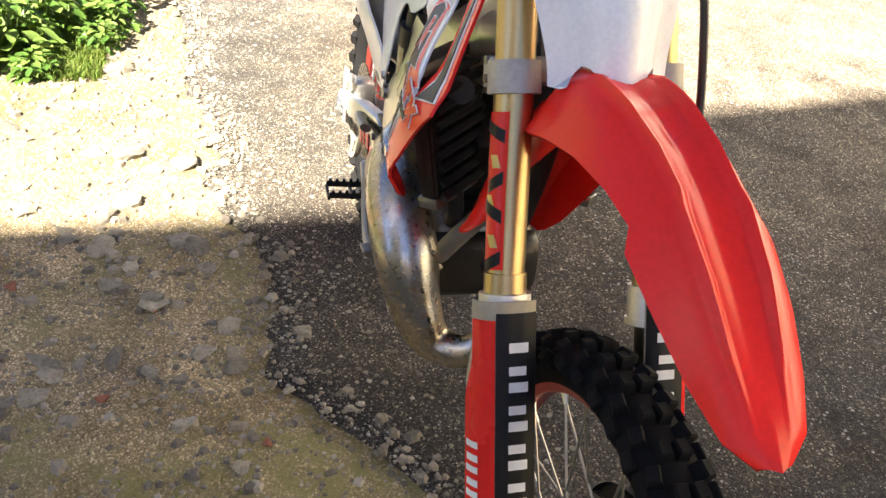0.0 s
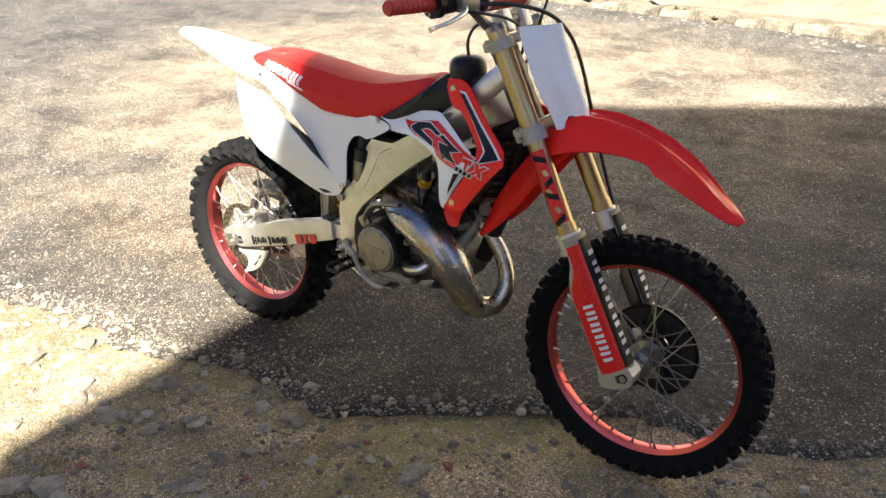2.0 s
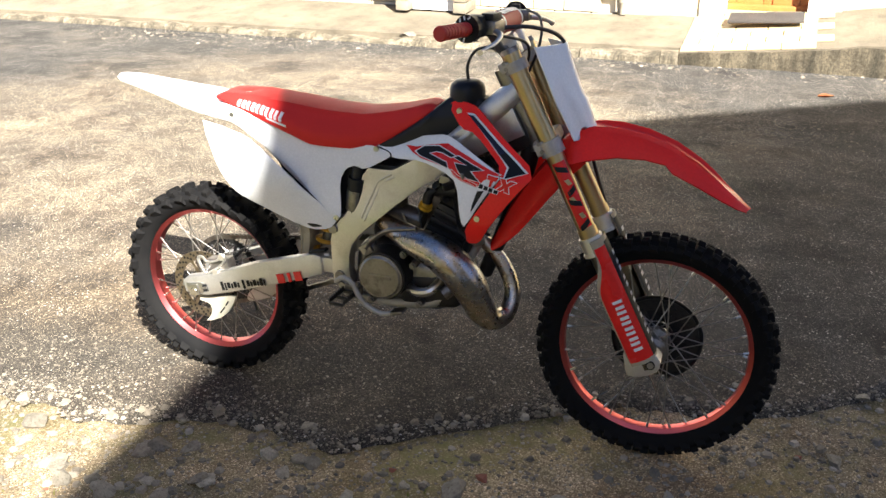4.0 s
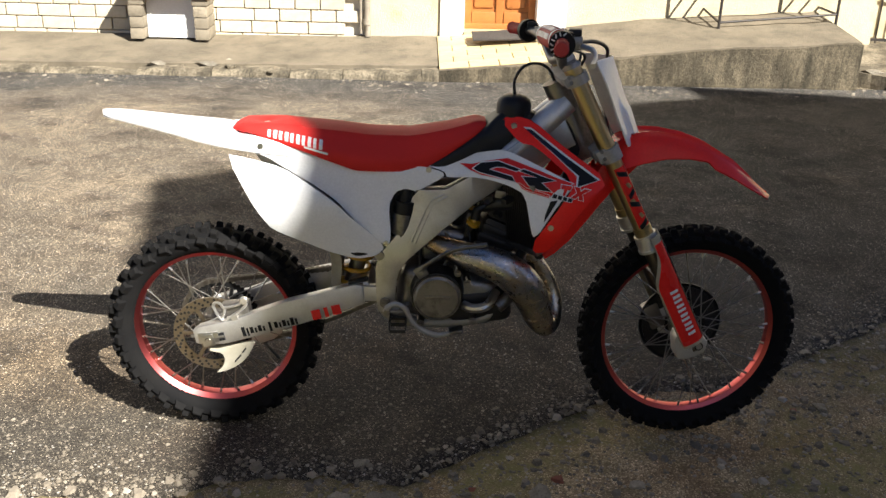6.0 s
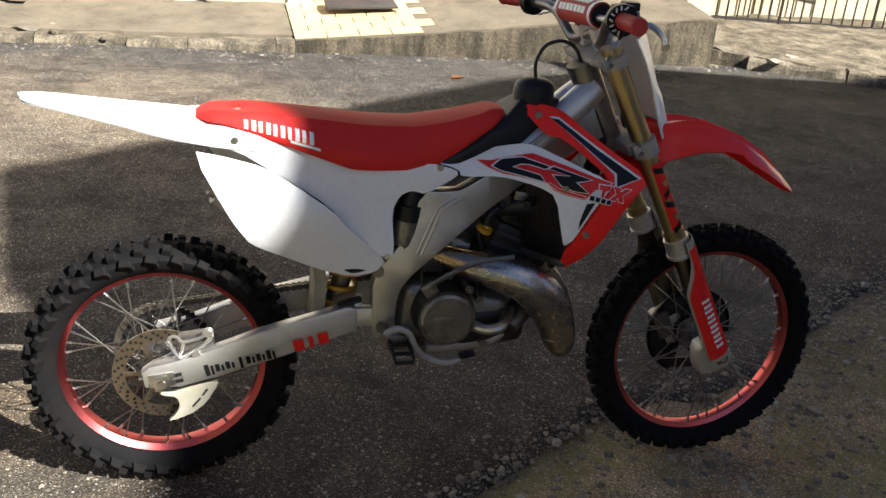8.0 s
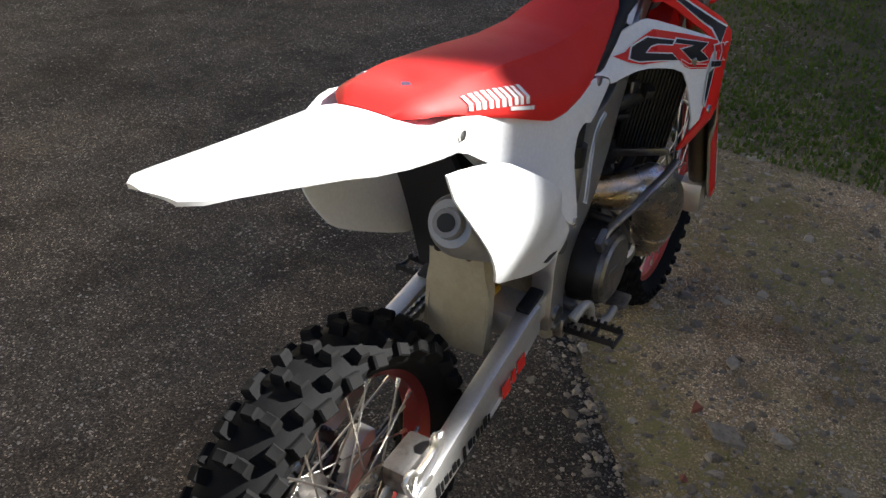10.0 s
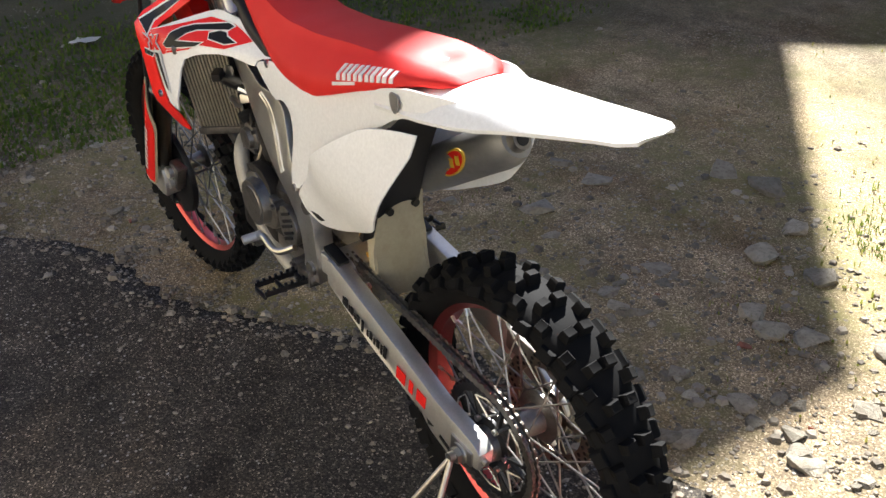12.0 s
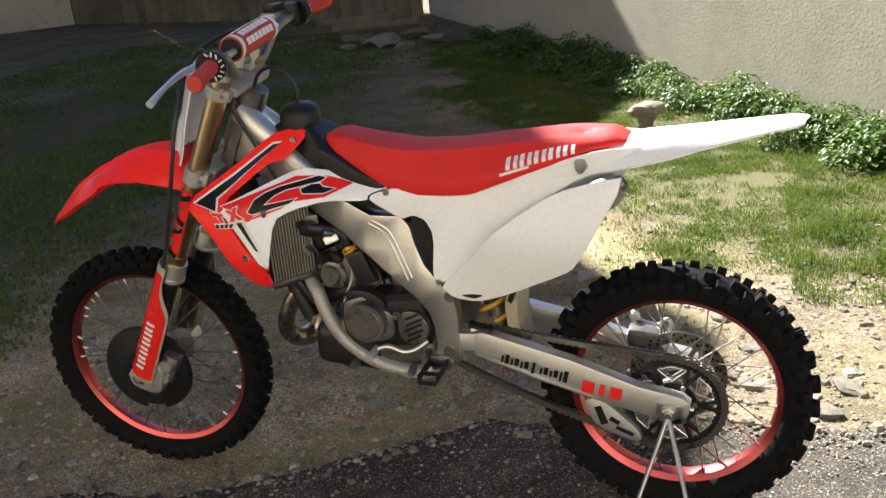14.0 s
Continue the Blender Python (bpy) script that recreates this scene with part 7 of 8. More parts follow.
# the bars stand a little to the left, and the whole bike leans on its stand
STEER, LEAN, YAW = 4.2, 1.8, -0.8
_axis_p, _axis_d = FORK_TOP + Vector((-0.026, 0, 0)), -RAKE
_turn = Matrix.Translation(_axis_p) @ Matrix.Rotation(radians(STEER), 4, _axis_d) @ Matrix.Translation(-_axis_p)
for ob in list(bike.children):
    if ob.name.split(".")[0] in {"front_wheel", "fork_tube", "front_axle", "lower_clamp", "upper_clamp", "front_fender", "fender_flap", "front_number_plate", "handlebar", "brake_hose", "front_brake_caliper", "front_disc_guard"}:
        ob.matrix_basis = _turn @ ob.matrix_basis
bike.matrix_basis = Matrix.Rotation(radians(YAW), 4, "Z") @ Matrix.Translation((0, 0, 0.95)) @ Matrix.Rotation(radians(-LEAN), 4, "X") @ Matrix.Translation((0, 0, -0.95)) @ Matrix.Translation(BIKE0)

# ---- triangle stand ----
stand = empty("triangle_stand", (0.03, 0.30, -0.02), "bare steel triangle stand holding the rear axle", "bike stand")
TIP = Vector((0.017, 0.130, 0.328))
for x in (-0.085, 0.150):
    bm = B()
    tube(bm, [TIP, (x, 0.36, -0.018)], 0.0055, 10, 2)
    part("stand_leg", bm, M_SPOKE, stand)
bm = B()
tube(bm, [(-0.085, 0.36, -0.018), (0.150, 0.36, -0.018)], 0.0055, 10, 2)
part("stand_foot_bar", bm, M_SPOKE, stand)
bm = B()
cyl(bm, TIP + Vector((0, -0.012, 0)), TIP + Vector((0, 0.008, 0)), 0.009, seg=12)
part("stand_pin", bm, M_STEEL, stand)


# ---- loose stones, grass, weeds ----
def rock_mesh(name, seed, flat, material, n=15):
    """A broken stone: the hull of a few points, so that it has flat faces and sharp corners."""
    rnd = random.Random(seed)
    bm = B()
    for _ in range(n):
        v = Vector((rnd.gauss(0, 1), rnd.gauss(0, 1), rnd.gauss(0, 1))).normalized() * rnd.uniform(0.40, 0.52)
        v.z = min(v.z, 0.22 + 0.1 * v.x) * flat * 1.6
        bm.verts.new(v)
    bmesh.ops.convex_hull(bm, input=list(bm.verts))
    for v in [w for w in bm.verts if not w.link_faces]:
        bm.verts.remove(v)
    bmesh.ops.triangulate(bm, faces=bm.faces)
    bmesh.ops.subdivide_edges(bm, edges=bm.edges, cuts=1, use_grid_fill=True)
    for v in bm.verts:
        v.co *= 1 + 0.16 * noise.noise(v.co * 3.1 + Vector((seed, 0, 0))) + 0.09 * noise.noise(v.co * 8.3 + Vector((0, seed, 0)))
    return finish(bm, name, material, 24)


ROCKS = [rock_mesh("stone", k, 0.40 + 0.06 * (k % 4), M_STONE, 12 + k % 7) for k in range(14)]
BITS = [rock_mesh("brick_bit", 40 + k, 0.5, M_BRICKBIT, 10) for k in range(2)]


def on_road(x, y):
    return y > road_edge(x)


def lay(mesh, name, x, y, size, label, category, group, rnd):
    ob = new(name, mesh)
    s = size * rnd.uniform(0.85, 1.15)
    ob.scale = (s * rnd.uniform(0.85, 1.35), s * rnd.uniform(0.75, 1.1), s * rnd.uniform(0.6, 1.2))
    ob.rotation_euler = (rnd.uniform(-.15, .15), rnd.uniform(-.15, .15), rnd.uniform(0, 6.28))
    ob.location = (x, y, ground_z(x, y) + (0.012 if on_road(x, y) else 0) - s * 0.02)
    return tagged(ob, label, category, group)


rnd = random.Random(21)
STONE_LABEL = "pale grey limestone lump lying in the gravel"
# stones that stand out, then many more scattered by density
for x, y, s in ((0.893, 0.02, 0.035), (0.865, -0.13, 0.03), (0.417, -0.45, 0.06), (2.086, 0.445, 0.05), (0.467, -0.29, 0.05), (1.70, 0.383, 0.04), (-0.366, -0.547, 0.10), (-0.177, -0.689, 0.11),
                (1.72, 0.03, 0.05), (0.30, -0.62, 0.08), (0.05, -0.75, 0.08), (-0.15, -0.95, 0.07), (0.55, -0.62, 0.06), (0.72, -0.55, 0.05), (0.60, -0.85, 0.08), (0.85, -0.45, 0.045),
                (-0.45, -0.80, 0.09), (-0.62, -1.05, 0.12), (-0.75, -0.85, 0.11), (-0.95, -1.25, 0.13), (-0.70, -0.62, 0.09), (-1.05, -0.75, 0.13), (-0.52, -1.28, 0.08), (-0.28, -1.12, 0.07),
                (0.62, -1.05, 0.12), (0.95, -0.95, 0.08), (0.20, -1.05, 0.10), (1.15, -1.35, 0.14), (0.75, -1.75, 0.20), (1.35, -0.85, 0.07), (1.05, -0.55, 0.06), (0.45, -1.35, 0.13), (-0.05, -1.2, 0.10),
                (1.12, -1.05, 0.13), (0.91, -1.72, 0.15), (1.34, -1.35, 0.09), (-0.09, -0.75, 0.07), (-0.19, -0.69, 0.09), (0.01, -0.83, 0.06), (0.11, -1.10, 0.10), (0.28, -1.08, 0.12), (0.50, -1.57, 0.10), (0.27, -1.38, 0.13),
                (0.50, -0.85, 0.11), (0.50, -0.51, 0.07), (0.58, -0.56, 0.045), (0.05, -0.545, 0.09), (-0.44, -0.70, 0.12), (0.22, -0.72, 0.09), (0.08, -0.52, 0.07), (-0.33, -0.64, 0.06)):
    lay(rnd.choice(ROCKS), "stone", x, y, s, STONE_LABEL, "stone", "stones in the yard", rnd)
for i in range(225):
    x = rnd.uniform(-1.6, 3.2) if i % 3 else rnd.gauss(-0.7, 0.6)
    y = road_edge(x) - abs(rnd.gauss(0.05, 0.75 if i % 3 else 0.5)) + 0.02
    lay(rnd.choice(ROCKS), "stone", x, y, 0.018 + 0.055 * rnd.random() ** 3.2, STONE_LABEL, "stone", "stones in the yard", rnd)
for x, y in ((0.33, -0.62), (0.62, -0.72), (0.20, -0.95), (1.05, -0.35), (1.9, 0.05), (0.5, -0.95), (-0.1, -0.8), (0.92, -0.75), (0.80, -0.40)):
    lay(rnd.choice(BITS), "brick_bit", x, y, rnd.uniform(0.025, 0.05), "small broken piece of red brick in the gravel", "brick", "brick bits in the gravel", rnd)


def scatter_mesh(name, n, place, size, material, label, category, seed, flat=0.36):
    """Many small chips in one mesh."""
    rnd = random.Random(seed)
    base = []
    for k in range(6):
        r = random.Random(seed + k)
        base.append([Vector((math.cos(a) * r.uniform(.7, 1.2), math.sin(a) * r.uniform(.7, 1.2), 0)) for a in (0.2, 1.5, 2.7, 3.9, 5.2)])
    verts, faces = [], []
    for _ in range(n):
        x, y = place(rnd)
        s = size(rnd)
        q, b = rnd.uniform(0, 6.28), rnd.choice(base)
        c, d = math.cos(q), math.sin(q)
        z0 = ground_z(x, y) + (0.013 if on_road(x, y) else 0.0) + relief(x, y) * (0 if on_road(x, y) else 1) - s * 0.15
        i = len(verts)
        for p in b:
            verts.append((x + (p.x * c - p.y * d) * s, y + (p.x * d + p.y * c) * s, z0))
        h = s * flat * rnd.uniform(.7, 1.3)
        for p in b:
            k = rnd.uniform(.45, .75)
            verts.append((x + (p.x * c - p.y * d) * s * k, y + (p.x * d + p.y * c) * s * k, z0 + h + s * rnd.uniform(-.12, .12)))
        for k in range(5):
            m = (k + 1) % 5
            faces.append((i + k, i + m, i + 5 + m, i + 5 + k))
        faces.append((i + 5, i + 6, i + 7, i + 8, i + 9))
    return mesh_thing(name, verts, faces, material, label, category, "stuff", False)


def yard_place(r):
    x = r.uniform(-2.2, 4.0)
    return x, road_edge(x) + 0.12 - abs(r.gauss(0, 1.0))


def edge_place(r):
    x = r.uniform(-2.5, 4.5)
    return x, road_edge(x) + r.gauss(0.04, 0.24)


def road_place(r):
    x = r.gauss(0.6, 1.8)
    return x, road_edge(x) + abs(r.gauss(0, 1.6))


def kerb_place(r):
    x = r.uniform(-5, 5)
    return x, kerb_y(x) - 0.02 - abs(r.gauss(0, 0.25))


def far_patch(r):
    return r.gauss(1.0, 0.9), 3.75 + r.gauss(0, 0.16)


def chip_stone():
    """Loose chips, each with a tone of its own."""
    m, t, b = nodes_of("loose_chippings")
    g = t.nodes.new("ShaderNodeNewGeometry")
    col = ramp(t, g.outputs["Random Per Island"], [(0.0, (0.08, 0.066, 0.048)), (0.5, (0.18, 0.150, 0.11)), (0.85, (0.29, 0.248, 0.188)), (1.0, (0.44, 0.39, 0.31))])
    fine = noise_node(t, 160, 4)
    t.links.new(mix(t, 0.35, col.outputs[0], ramp(t, fine.outputs[0], [(0.3, (0.08, 0.065, 0.045)), (0.7, (0.3, 0.26, 0.2))]).outputs[0]), b.inputs["Base Color"])
    b.inputs["Roughness"].default_value = 0.92
    bump_node(t, b, fine.outputs[0], 0.3, 0.001)
    return m


M_CHIPS2 = chip_stone()
scatter_mesh("yard_rubble", 3800, yard_place, lambda r: 0.007 + 0.017 * r.random() ** 3, M_CHIPS2, "small pale rubble strewn over the yard", "gravel", 15, 0.55)
scatter_mesh("gravel_chips", 15000, yard_place, lambda r: 0.0025 + 0.009 * r.random() ** 3.5, M_CHIPS2, "loose grey and brown gravel chips", "gravel", 5)
scatter_mesh("edge_chips", 11000, edge_place, lambda r: 0.002 + 0.008 * r.random() ** 4, M_CHIPS2, "loose chips along the broken asphalt edge", "gravel", 6)
scatter_mesh("road_chips", 1700, road_place, lambda r: 0.002 + 0.005 * r.random() ** 4, M_CHIPS2, "loose pale chippings on the street", "gravel", 7)
scatter_mesh("kerb_rubble", 700, kerb_place, lambda r: 0.006 + 0.022 * r.random() ** 3, M_CHIPS2, "small rubble lying along the kerb", "gravel", 8)
scatter_mesh("pale_chip_patch", 1500, far_patch, lambda r: 0.003 + 0.010 * r.random() ** 3, M_STONE, "patch of pale chippings on the street", "gravel", 9)


def grass_sheet(name, n, place, height, material, label, seed, wide=0.0022):
    rnd = random.Random(seed)
    verts, faces = [], []
    for _ in range(n):
        p = place(rnd)
        if p is None:
            continue
        x, y = p
        z = ground_z(x, y) + relief(x, y) - 0.004
        h = height(rnd, x, y)
        a, lean = rnd.uniform(0, 6.28), rnd.uniform(0.1, 0.9)
        dx, dy = math.cos(a), math.sin(a)
        w = wide * rnd.uniform(.7, 1.6)
        i = len(verts)
        bx, by = -dy * w, dx * w
        verts += [(x - bx, y - by, z), (x + bx, y + by, z),
                  (x + dx * h * lean * .35 + bx * .8, y + dy * h * lean * .35 + by * .8, z + h * .6), (x + dx * h * lean * .35 - bx * .8, y + dy * h * lean * .35 - by * .8, z + h * .6),
                  (x + dx * h * lean, y + dy * h * lean, z + h * (1 - .35 * lean))]
        faces += [(i, i + 1, i + 2, i + 3), (i + 3, i + 2, i + 4)]
    return mesh_thing(name, verts, faces, material, label, "grass", "stuff", False)


def wall_x(y):
    """Where the yard wall's foot lies at that y."""
    return WA.x + (y - WA.y) * WD.x / WD.y


def patchy(x, y, k, cut):
    """Tufts: thick in the heart of a patch, thinning towards its edge."""
    blur = 0.22 * math.sin(x * 9176.3 + y * 3391.7)
    return noise.noise((x * k, y * k, 7.0)) + 0.5 * noise.noise((x * k * 2.7, y * k * 2.7, 1.0)) + 0.4 * noise.noise((x * 11, y * 11, 4.0)) + blur > cut


def grass_side(r):
    y = -1.3 - 7.6 * r.random() ** 0.8
    lim = 0.15 - 0.33 * (y + 1.5) + 0.9 * sstep(-3.8, -5.2, y) + 0.25 * noise.noise((y * 2, 0, 0)) + r.gauss(0, 0.10)
    x = lim - abs(r.gauss(0, 1.0))
    if x < wall_x(y) + 0.05 or (y > -1.6 and x > -0.3) or not patchy(x, y, 1.3, (-0.28 if y > -3.8 else -0.45) if x < lim - 0.3 else -0.02):
        return None
    return x, y


def grass_front(r):
    x, y = 2.6 + 6.5 * r.random() ** 1.7, r.uniform(-10.5, 1.2)
    if y > road_edge(x) - 0.25 or x < 2.75 + 0.13 * abs(y) * (1 if y < 0 else 0) + 0.5 * noise.noise((y, 3, 0)) + r.gauss(0, 0.2) or x < wall_x(y) + 0.1 or not patchy(x, y, 0.8, -0.22):
        return None
    return x, y


def grass_rear(r):
    x, y = -0.95 - abs(r.gauss(0, 0.9)), -0.80 - abs(r.gauss(0, 0.5))
    return (x, y) if patchy(x, y, 2.0, 0.0) else None


M_GRASS_DRY = foliage("dry_grass", (0.22, 0.20, 0.07), (0.16, 0.19, 0.045), (0.30, 0.26, 0.12))
grass_sheet("grass_by_wall", 330000, grass_side, lambda r, x, y: r.uniform(.008, .040) * (1.25 if x < -0.3 else .8) * (0.55 + 1.1 * max(0, noise.noise((x * 5, y * 5, 2)) + 0.4)), M_GRASS, "sunlit rough green grass before the yard wall", 11, 0.0017)
grass_sheet("grass_ahead", 160000, grass_front, lambda r, x, y: r.uniform(.012, .04), M_GRASS, "shaded patchy grass at the front of the yard", 12, 0.0050)
grass_sheet("grass_corner", 22000, grass_rear, lambda r, x, y: r.uniform(.02, .06), M_GRASS, "sunlit grass tufts among the stones", 13)
grass_sheet("sparse_grass", 9000, lambda r: (lambda x, y: (x, y) if y < road_edge(x) - 0.3 and patchy(x, y, 1.6, 0.25) else None)(r.uniform(-2.5, 4), -0.4 - abs(r.gauss(0, 1.2))), lambda r, x, y: r.uniform(.008, .03), M_GRASS_DRY, "thin dry grass and moss on the dirt", 14)


def weed_mesh(seed, n, spread, size):
    """A low plant of many toothed leaves on short stalks."""
    rnd = random.Random(seed)
    verts, faces = [], []
    for k in range(n):
        a = rnd.uniform(0, 6.28)
        r0 = spread * rnd.random() ** 0.7
        z = rnd.uniform(.02, .18) * (1 - .5 * r0 / spread)
        c = Vector((math.cos(a) * r0, math.sin(a) * r0, z))
        d = Vector((math.cos(a + rnd.uniform(-.8, .8)), math.sin(a + rnd.uniform(-.8, .8)), rnd.uniform(-.35, .6))).normalized()
        s = d.cross(Vector((0, 0, 1))).normalized()
        L = size * rnd.uniform(.6, 1.3)
        w = L * rnd.uniform(.28, .42)
        up = s.cross(d).normalized() * L * 0.12
        i = len(verts)
        for u, f in ((0, .05), (.25, .9), (.5, 1.0), (.75, .7), (1.0, .02)):
            m = c + d * L * u - Vector((0, 0, L * .35 * u * u))
            jag = 1 + 0.25 * (rnd.random() - .5)
            verts += [tuple(m - s * w * f * jag + up), tuple(m), tuple(m + s * w * f * jag + up)]
        for q in range(4):
            b = i + q * 3
            faces += [(b, b + 1, b + 4, b + 3), (b + 1, b + 2, b + 5, b + 4)]
        b0 = len(verts)
        foot = Vector((c.x * .4, c.y * .4, 0))
        verts += [tuple(foot - s * .002), tuple(foot + s * .002), tuple(c)]
        faces.append((b0, b0 + 1, b0 + 2))
    me = bpy.data.meshes.new("weed_plant")
    me.from_pydata(verts, [], faces)
    me.materials.append(M_LEAF)
    me.shade_smooth()
    return me


WEEDS = [weed_mesh(60 + k, 330, 0.20, 0.034) for k in range(4)] + [weed_mesh(70, 110, 0.13, 0.060)]
rnd = random.Random(5)


def plant(x, y, s, kind=None):
    ob = new("weed_plant", WEEDS[kind if kind is not None else rnd.randrange(4)])
    ob.location = (x, y, ground_z(x, y))
    ob.rotation_euler = (0, 0, rnd.uniform(0, 6.28))
    ob.scale = (s, s, s * rnd.uniform(.9, 1.5))
    return tagged(ob, "leafy green weeds growing at the foot of the wall" if kind is None else "broad-leaved green weed among sunlit stones", "weed", "weeds by the wall" if kind is None else "weeds among the stones")


for i in range(110):
    y = -9.0 + 6.9 * rnd.random()
    x = wall_x(y) + 0.08 + abs(rnd.gauss(0.1, 0.22))
    plant(x, y, rnd.uniform(.5, 1.15))
for x, y, s in ((-1.20, -1.12, 1.1), (-1.38, -1.0, 1.0), (-1.52, -1.22, 1.2), (-1.05, -1.28, 0.9), (-1.75, -0.95, 1.0), (-1.3, -1.4, 1.2), (-1.65, -1.5, 1.1), (-0.85, -1.45, 0.7), (-1.95, -1.2, 1.2), (-1.25, -0.82, 0.55), (-1.02, -1.02, 0.6), (-1.42, -0.78, 0.6), (-1.1, -1.55, 0.9), (-1.62, -0.80, 0.8), (-2.1, -0.95, 1.1)):
    plant(x, y, s, 4)

# a fallen leaf on the street, a scrap of paper in the grass
bm = B()
for sgn in (-1, 1):
    mid_l = [bm.verts.new((x, 0, 0.004 + 0.006 * abs(x) / 0.06)) for x in (-0.06, -0.03, 0.0, 0.03, 0.06)]
    rim_l = [bm.verts.new((x, sgn * w, 0.016 + h)) for x, w, h in ((-0.055, 0.004, 0), (-0.03, 0.026, 0.004), (0.0, 0.034, 0.010), (0.03, 0.022, 0.002), (0.058, 0.002, 0.001))]
    for a in range(4):
        bm.faces.new((mid_l[a], mid_l[a + 1], rim_l[a + 1], rim_l[a]))
bmesh.ops.solidify(bm, geom=bm.faces[:], thickness=0.0012)
ob = thing("fallen_leaf", bm, M_LEAF_DRY, "curled orange-brown leaf fallen on the asphalt", "leaf")
ob.location, ob.rotation_euler = (1.98, 4.79, ground_z(1.98, 4.79) + 0.012), (0, 0, 0.3)
bm = B()
grid_v = [[bm.verts.new((0.035 * i, 0.03 * j, 0.018 + 0.014 * noise.noise((i * 0.9, j * 0.9, 3.3)))) for j in range(-1, 3)] for i in range(-2, 3)]
for a in range(4):
    for b_ in range(3):
        bm.faces.new((grid_v[a][b_], grid_v[a + 1][b_], grid_v[a + 1][b_ + 1], grid_v[a][b_ + 1]))
bmesh.ops.solidify(bm, geom=bm.faces[:], thickness=0.001)
ob = thing("paper_scrap", bm, M_WHITEPAINT, "crumpled scrap of white paper lying in the grass", "litter")
ob.location, ob.rotation_euler = (3.93, -0.49, ground_z(3.93, -0.49) + 0.012), (0, 0.1, 0.7)

# ---- stone heap and old timber at the wall's end ----
SLABS = [rock_mesh("stone_slab", 80 + k, 0.42, M_KERB, 18) for k in range(3)]
for x, y, s, sx in ((4.1, -8.9, 0.42, 1.9), (3.75, -8.55, 0.30, 1.2), (4.7, -9.5, 0.36, 1.5), (4.35, -9.0, 0.24, 1.0), (3.5, -8.9, 0.34, 1.3), (3.9, -9.4, 0.40, 1.1), (4.5, -8.7, 0.22, 1.2)):
    ob = new("stone_slab", SLABS[int(x * 7) % 3])
    ob.scale, ob.location, ob.rotation_euler = (s * sx, s, s * .8), (x, y, ground_z(x, y) + s * .16), (0.05, 0.1, x * 2)
    tagged(ob, "large rough stone slab heaped at the wall", "stone", "heap of slabs at the wall")
for i, (x, y, z, ang) in enumerate(((4.4, -9.45, 0.19, -0.2), (4.75, -9.62, 0.24, -0.35), (4.5, -10.1, 0.03, 0.05))):
    bm = B()
    box(bm, (x, y, z), (1.3, 0.12, 0.08), Euler((0, 0.05, ang)).to_matrix(), 0.01)
    thing("old_timber", bm, M_PLANK, "grey weathered timber lying on the stone heap", "timber", group="timber on the heap")
bm = B()
revolve_up(bm, (0.52, -4.15, -0.06), [(0.06, 0), (0.05, 0.08), (0.054, 0.14), (0.098, 0.16), (0.108, 0.18), (0.092, 0.205), (0.05, 0.218), (0.01, 0.22)], 16)
for v in bm.verts:
    v.co += Vector((noise.noise(v.co * 9), noise.noise(v.co * 9 + Vector((9, 0, 0))), 0.6 * noise.noise(v.co * 11))) * 0.045
thing("stone_stub", bm, M_KERB, "squat yellowish stone stub among the weeds", "stone")

# ---- kerb stones, tiles, house stones: pieces last ----
kerb = empty("kerb", (0, 5.66, -0.2), "broken, stained concrete kerb along the pavement", "kerb")
kerb["kind"] = "structure"
rnd = random.Random(9)


def kerb_piece(x0, x1, y, top, bot, wide, turn, seed, worn):
    """A length of old kerb: crumbled upper edge, uneven face."""
    L = x1 - x0
    nx = max(4, int(L / 0.05))
    prof = ((-wide / 2, bot), (-wide / 2 - 0.006, top - 0.06), (-wide / 2 + 0.004, top - 0.022), (-wide / 2 + 0.026, top), (0.0, top + 0.004), (wide / 2, top), (wide / 2, bot))
    rings = []
    for i in range(nx + 1):
        u = x0 + L * i / nx
        bite = worn * max(0.0, noise.noise((u * 3.7, seed, 1.0)) + 0.15)
        ring = []
        for k, (py, pz) in enumerate(prof):
            n = noise.noise((u * 8, py * 20, pz * 20 + seed)) * 0.010
            up = pz - (bite * 0.8 if 2 <= k <= 4 else bite * 0.4 if k == 5 else 0)
            ring.append(((u - x0 - L / 2) * (0.998 if 0 < i < nx else 0.99), py + n + (bite * 0.7 if 1 <= k <= 3 else 0), up + n))
        rings.append(ring)
    bm = B()
    loft(bm, rings)
    ob = new("kerb_stone", finish(bm, "kerb_stone", M_BROKEN, 20))
    ob.location, ob.rotation_euler = ((x0 + x1) / 2, y, 0), turn
    attach(ob, kerb)


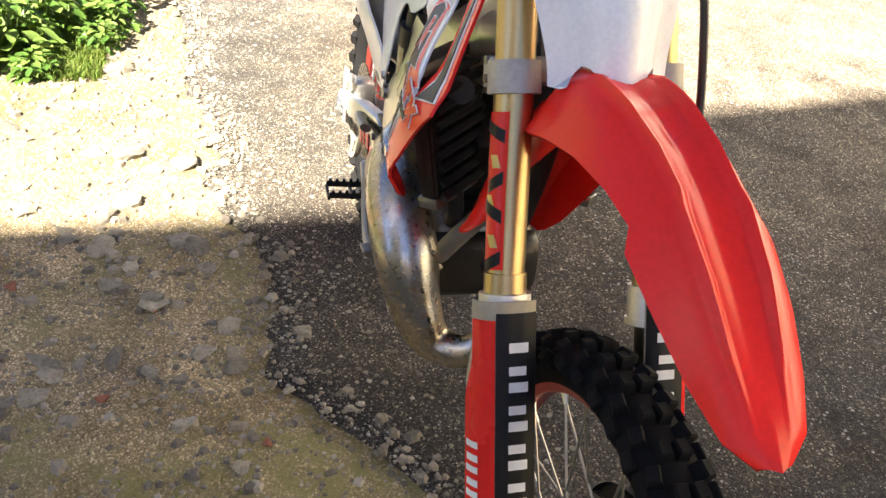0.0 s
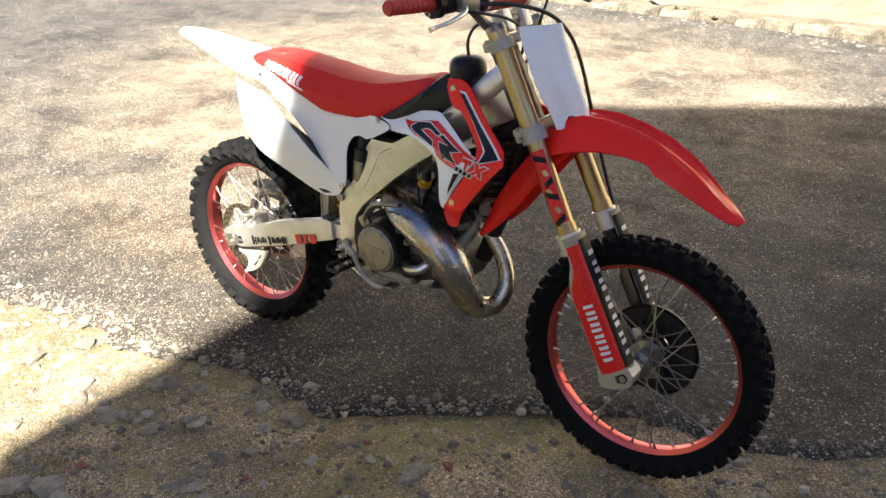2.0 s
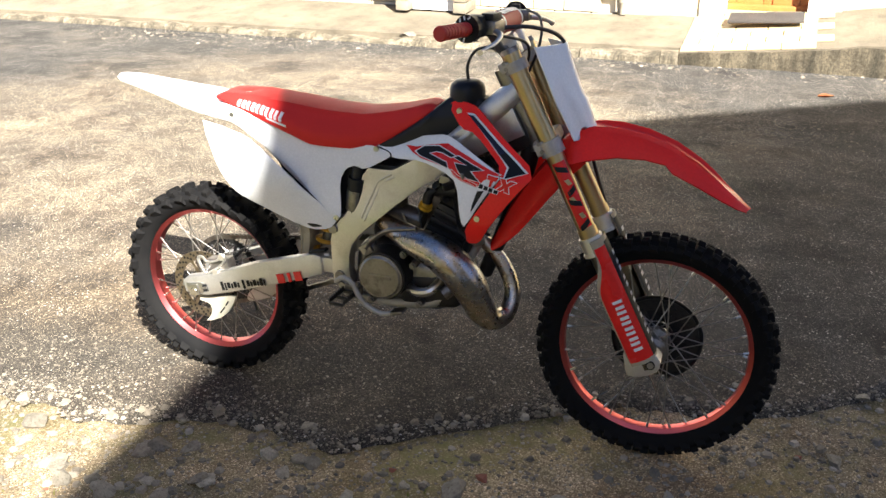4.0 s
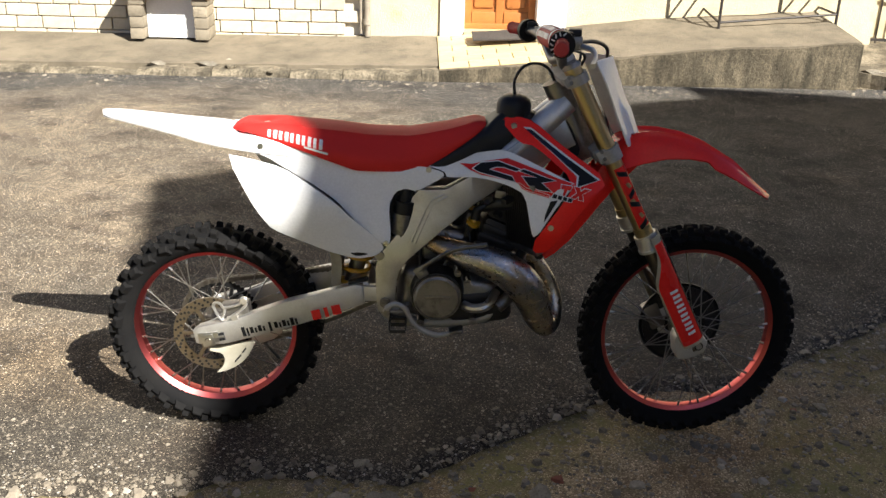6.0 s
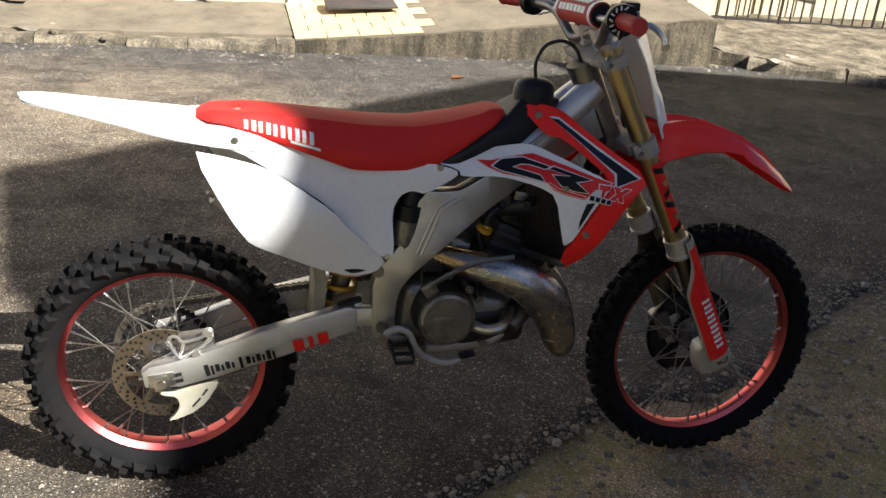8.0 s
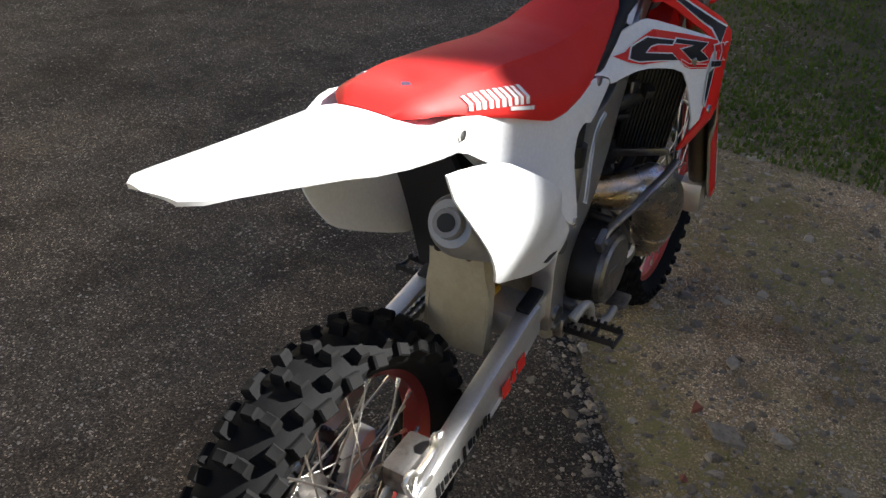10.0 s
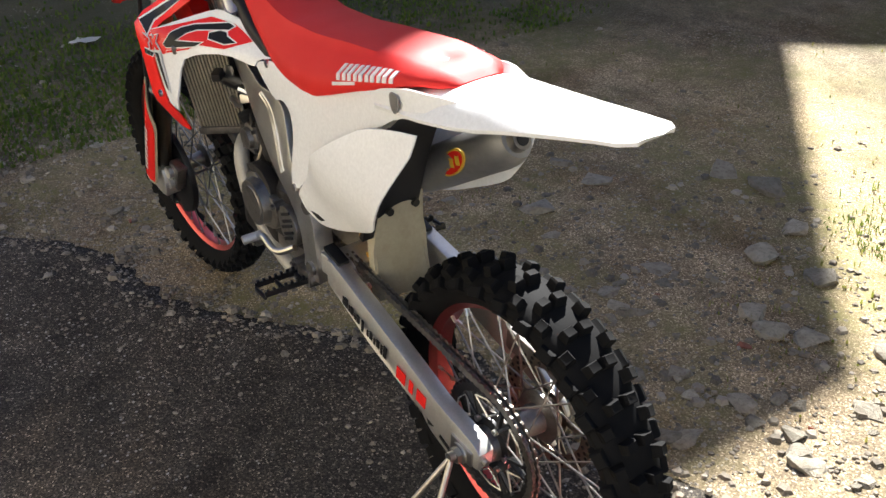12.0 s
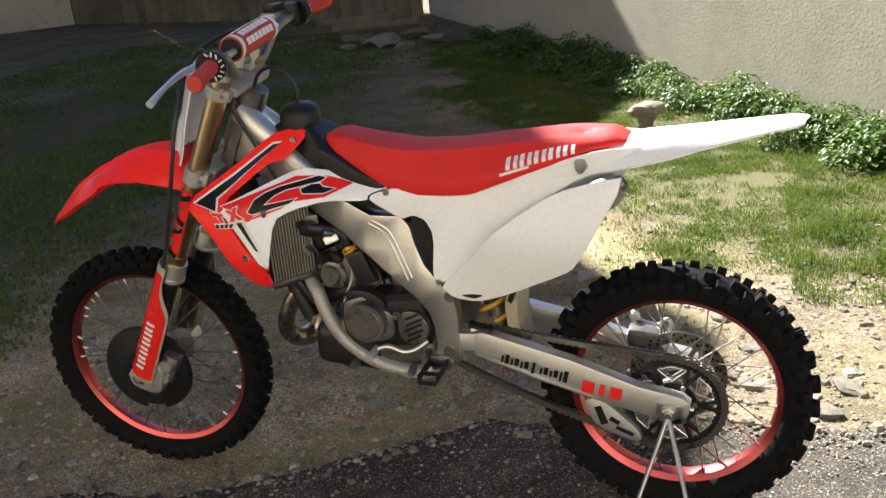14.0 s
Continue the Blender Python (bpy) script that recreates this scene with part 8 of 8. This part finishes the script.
x = -9.0
while x < 0.80:
    L = min(rnd.choice((0.28, 0.45, 0.8, 1.1)) * rnd.uniform(0.8, 1.2), 0.83 - x)
    slope = (lerp_table(PAVE, x + L) - lerp_table(PAVE, x)) / max(L, .01)
    kerb_piece(x, x + L, 5.70 + rnd.uniform(-.02, .012), lerp_table(PAVE, x + L / 2) - rnd.uniform(0, .018), -0.42, 0.15, (rnd.uniform(-.03, .03), -math.atan(slope), rnd.uniform(-.012, .012)), x * 3.3, rnd.uniform(0.03, 0.09))
    x += L
x = 4.90
while x < 7.2:
    L = rnd.uniform(0.4, 0.8)
    y0, y1 = end_edge(x), end_edge(x + L)
    run = math.hypot(L, y1 - y0) * 1.02
    kerb_piece(x + L / 2 - run / 2, x + L / 2 + run / 2, (y0 + y1) / 2 - 0.02, -0.040 + rnd.uniform(-.015, .015), -0.42, 0.16, (rnd.uniform(-.04, .04), rnd.uniform(-.015, .015), math.atan2(y1 - y0, L)), x * 2.1, 0.07)
    x += L
LUMPS = [rock_mesh("concrete_lump", 90 + k, 0.5, M_BROKEN if k else M_STONE, 14) for k in range(3)]
for x, y, lx, ly, h in ((-1.18, 5.80, 0.26, 0.11, 0.12), (-1.38, 5.72, 0.14, 0.09, 0.10), (-0.98, 5.74, 0.12, 0.08, 0.09), (-1.62, 5.80, 0.20, 0.12, 0.11), (-0.62, 5.62, 0.07, 0.05, 0.06), (-1.02, 5.93, 0.10, 0.07, 0.07), (5.02, 5.42, 0.16, 0.10, 0.10), (5.30, 5.62, 0.20, 0.14, 0.10), (4.75, 5.85, 0.22, 0.14, 0.12), (5.62, 5.16, 0.12, 0.08, 0.08)):
    ob = new("concrete_lump", rnd.choice(LUMPS))
    ob.scale, ob.rotation_euler = (lx, ly, h), (0.06, 0.05, rnd.uniform(-.5, .5))
    ob.location = (x, y, (pave_z(x, y) if x < 2 else -0.03) - 0.01)
    tagged(ob, "pale broken lump of concrete lying on the kerb", "rubble", "lumps on the kerb")

tiles = empty("tiled_step", (1.45, 6.1, 0.0), "cream tiled strip of pavement before the front door", "tiles")
tiles["kind"] = "structure"
bm = B()
box(bm, (0, 0, 0), (0.258, 0.168, 0.012), None, 0.003, 1)
tile_me = finish(bm, "tile", M_TILE)
bm = B()
box(bm, (0, 0, 0), (0.126, 0.168, 0.012), None, 0.003, 1)
half_me = finish(bm, "tile", M_TILE)
for r in range(6):
    for k in range(-1, 6):
        x = 0.83 + (k + 0.5 + (0.5 if r % 2 else 0)) * 0.264
        y = 5.735 + r * 0.174
        half = x < 0.90 or x > 2.0
        if half and (x < 0.80 or x > 2.10 or not r % 2):
            continue
        if half:
            x += 0.066 if x < 1 else -0.066
        ob = new("tile", half_me if half else tile_me)
        ob.location = (x, y, pave_z(x, y) + 0.008)
        ob.rotation_euler = (math.atan(0.10 / 1.1), -math.atan((lerp_table(PAVE, x + .1) - lerp_table(PAVE, x - .1)) / .2), 0)
        attach(ob, tiles)

blocks = empty("stone_cladding", (-2, WALL_Y, 0), "courses of rough cream stone blocks on the house wall", "stone wall")
blocks["kind"] = "structure"
rnd = random.Random(12)
kinds = []
for w in (0.30, 0.24, 0.36):
    for q in range(2):
        bm = B()
        box(bm, (0, 0, 0), (w - 0.010, 0.06, 0.108), None, 0.006, 1)
        bmesh.ops.subdivide_edges(bm, edges=[e for e in bm.edges if abs(e.verts[0].co.x - e.verts[1].co.x) > 0.1], cuts=2)
        for v in bm.verts:
            if v.co.y < -0.02:
                v.co.y += 0.012 * noise.noise(v.co * 14 + Vector((q * 7, w * 90, 0)))
        kinds.append((w, finish(bm, "stone_block", M_BLOCK, 30)))
for r in range(9):
    x = 0.10 - (0.15 if r % 2 else 0)
    z = -0.03 + r * 0.116
    while x > -4.6:
        w, me = rnd.choice(kinds)
        ob = new("stone_block", me)
        ob.location = (x - w / 2, WALL_Y + 0.01 + rnd.uniform(-.004, .004), z)
        attach(ob, blocks)
        x -= w
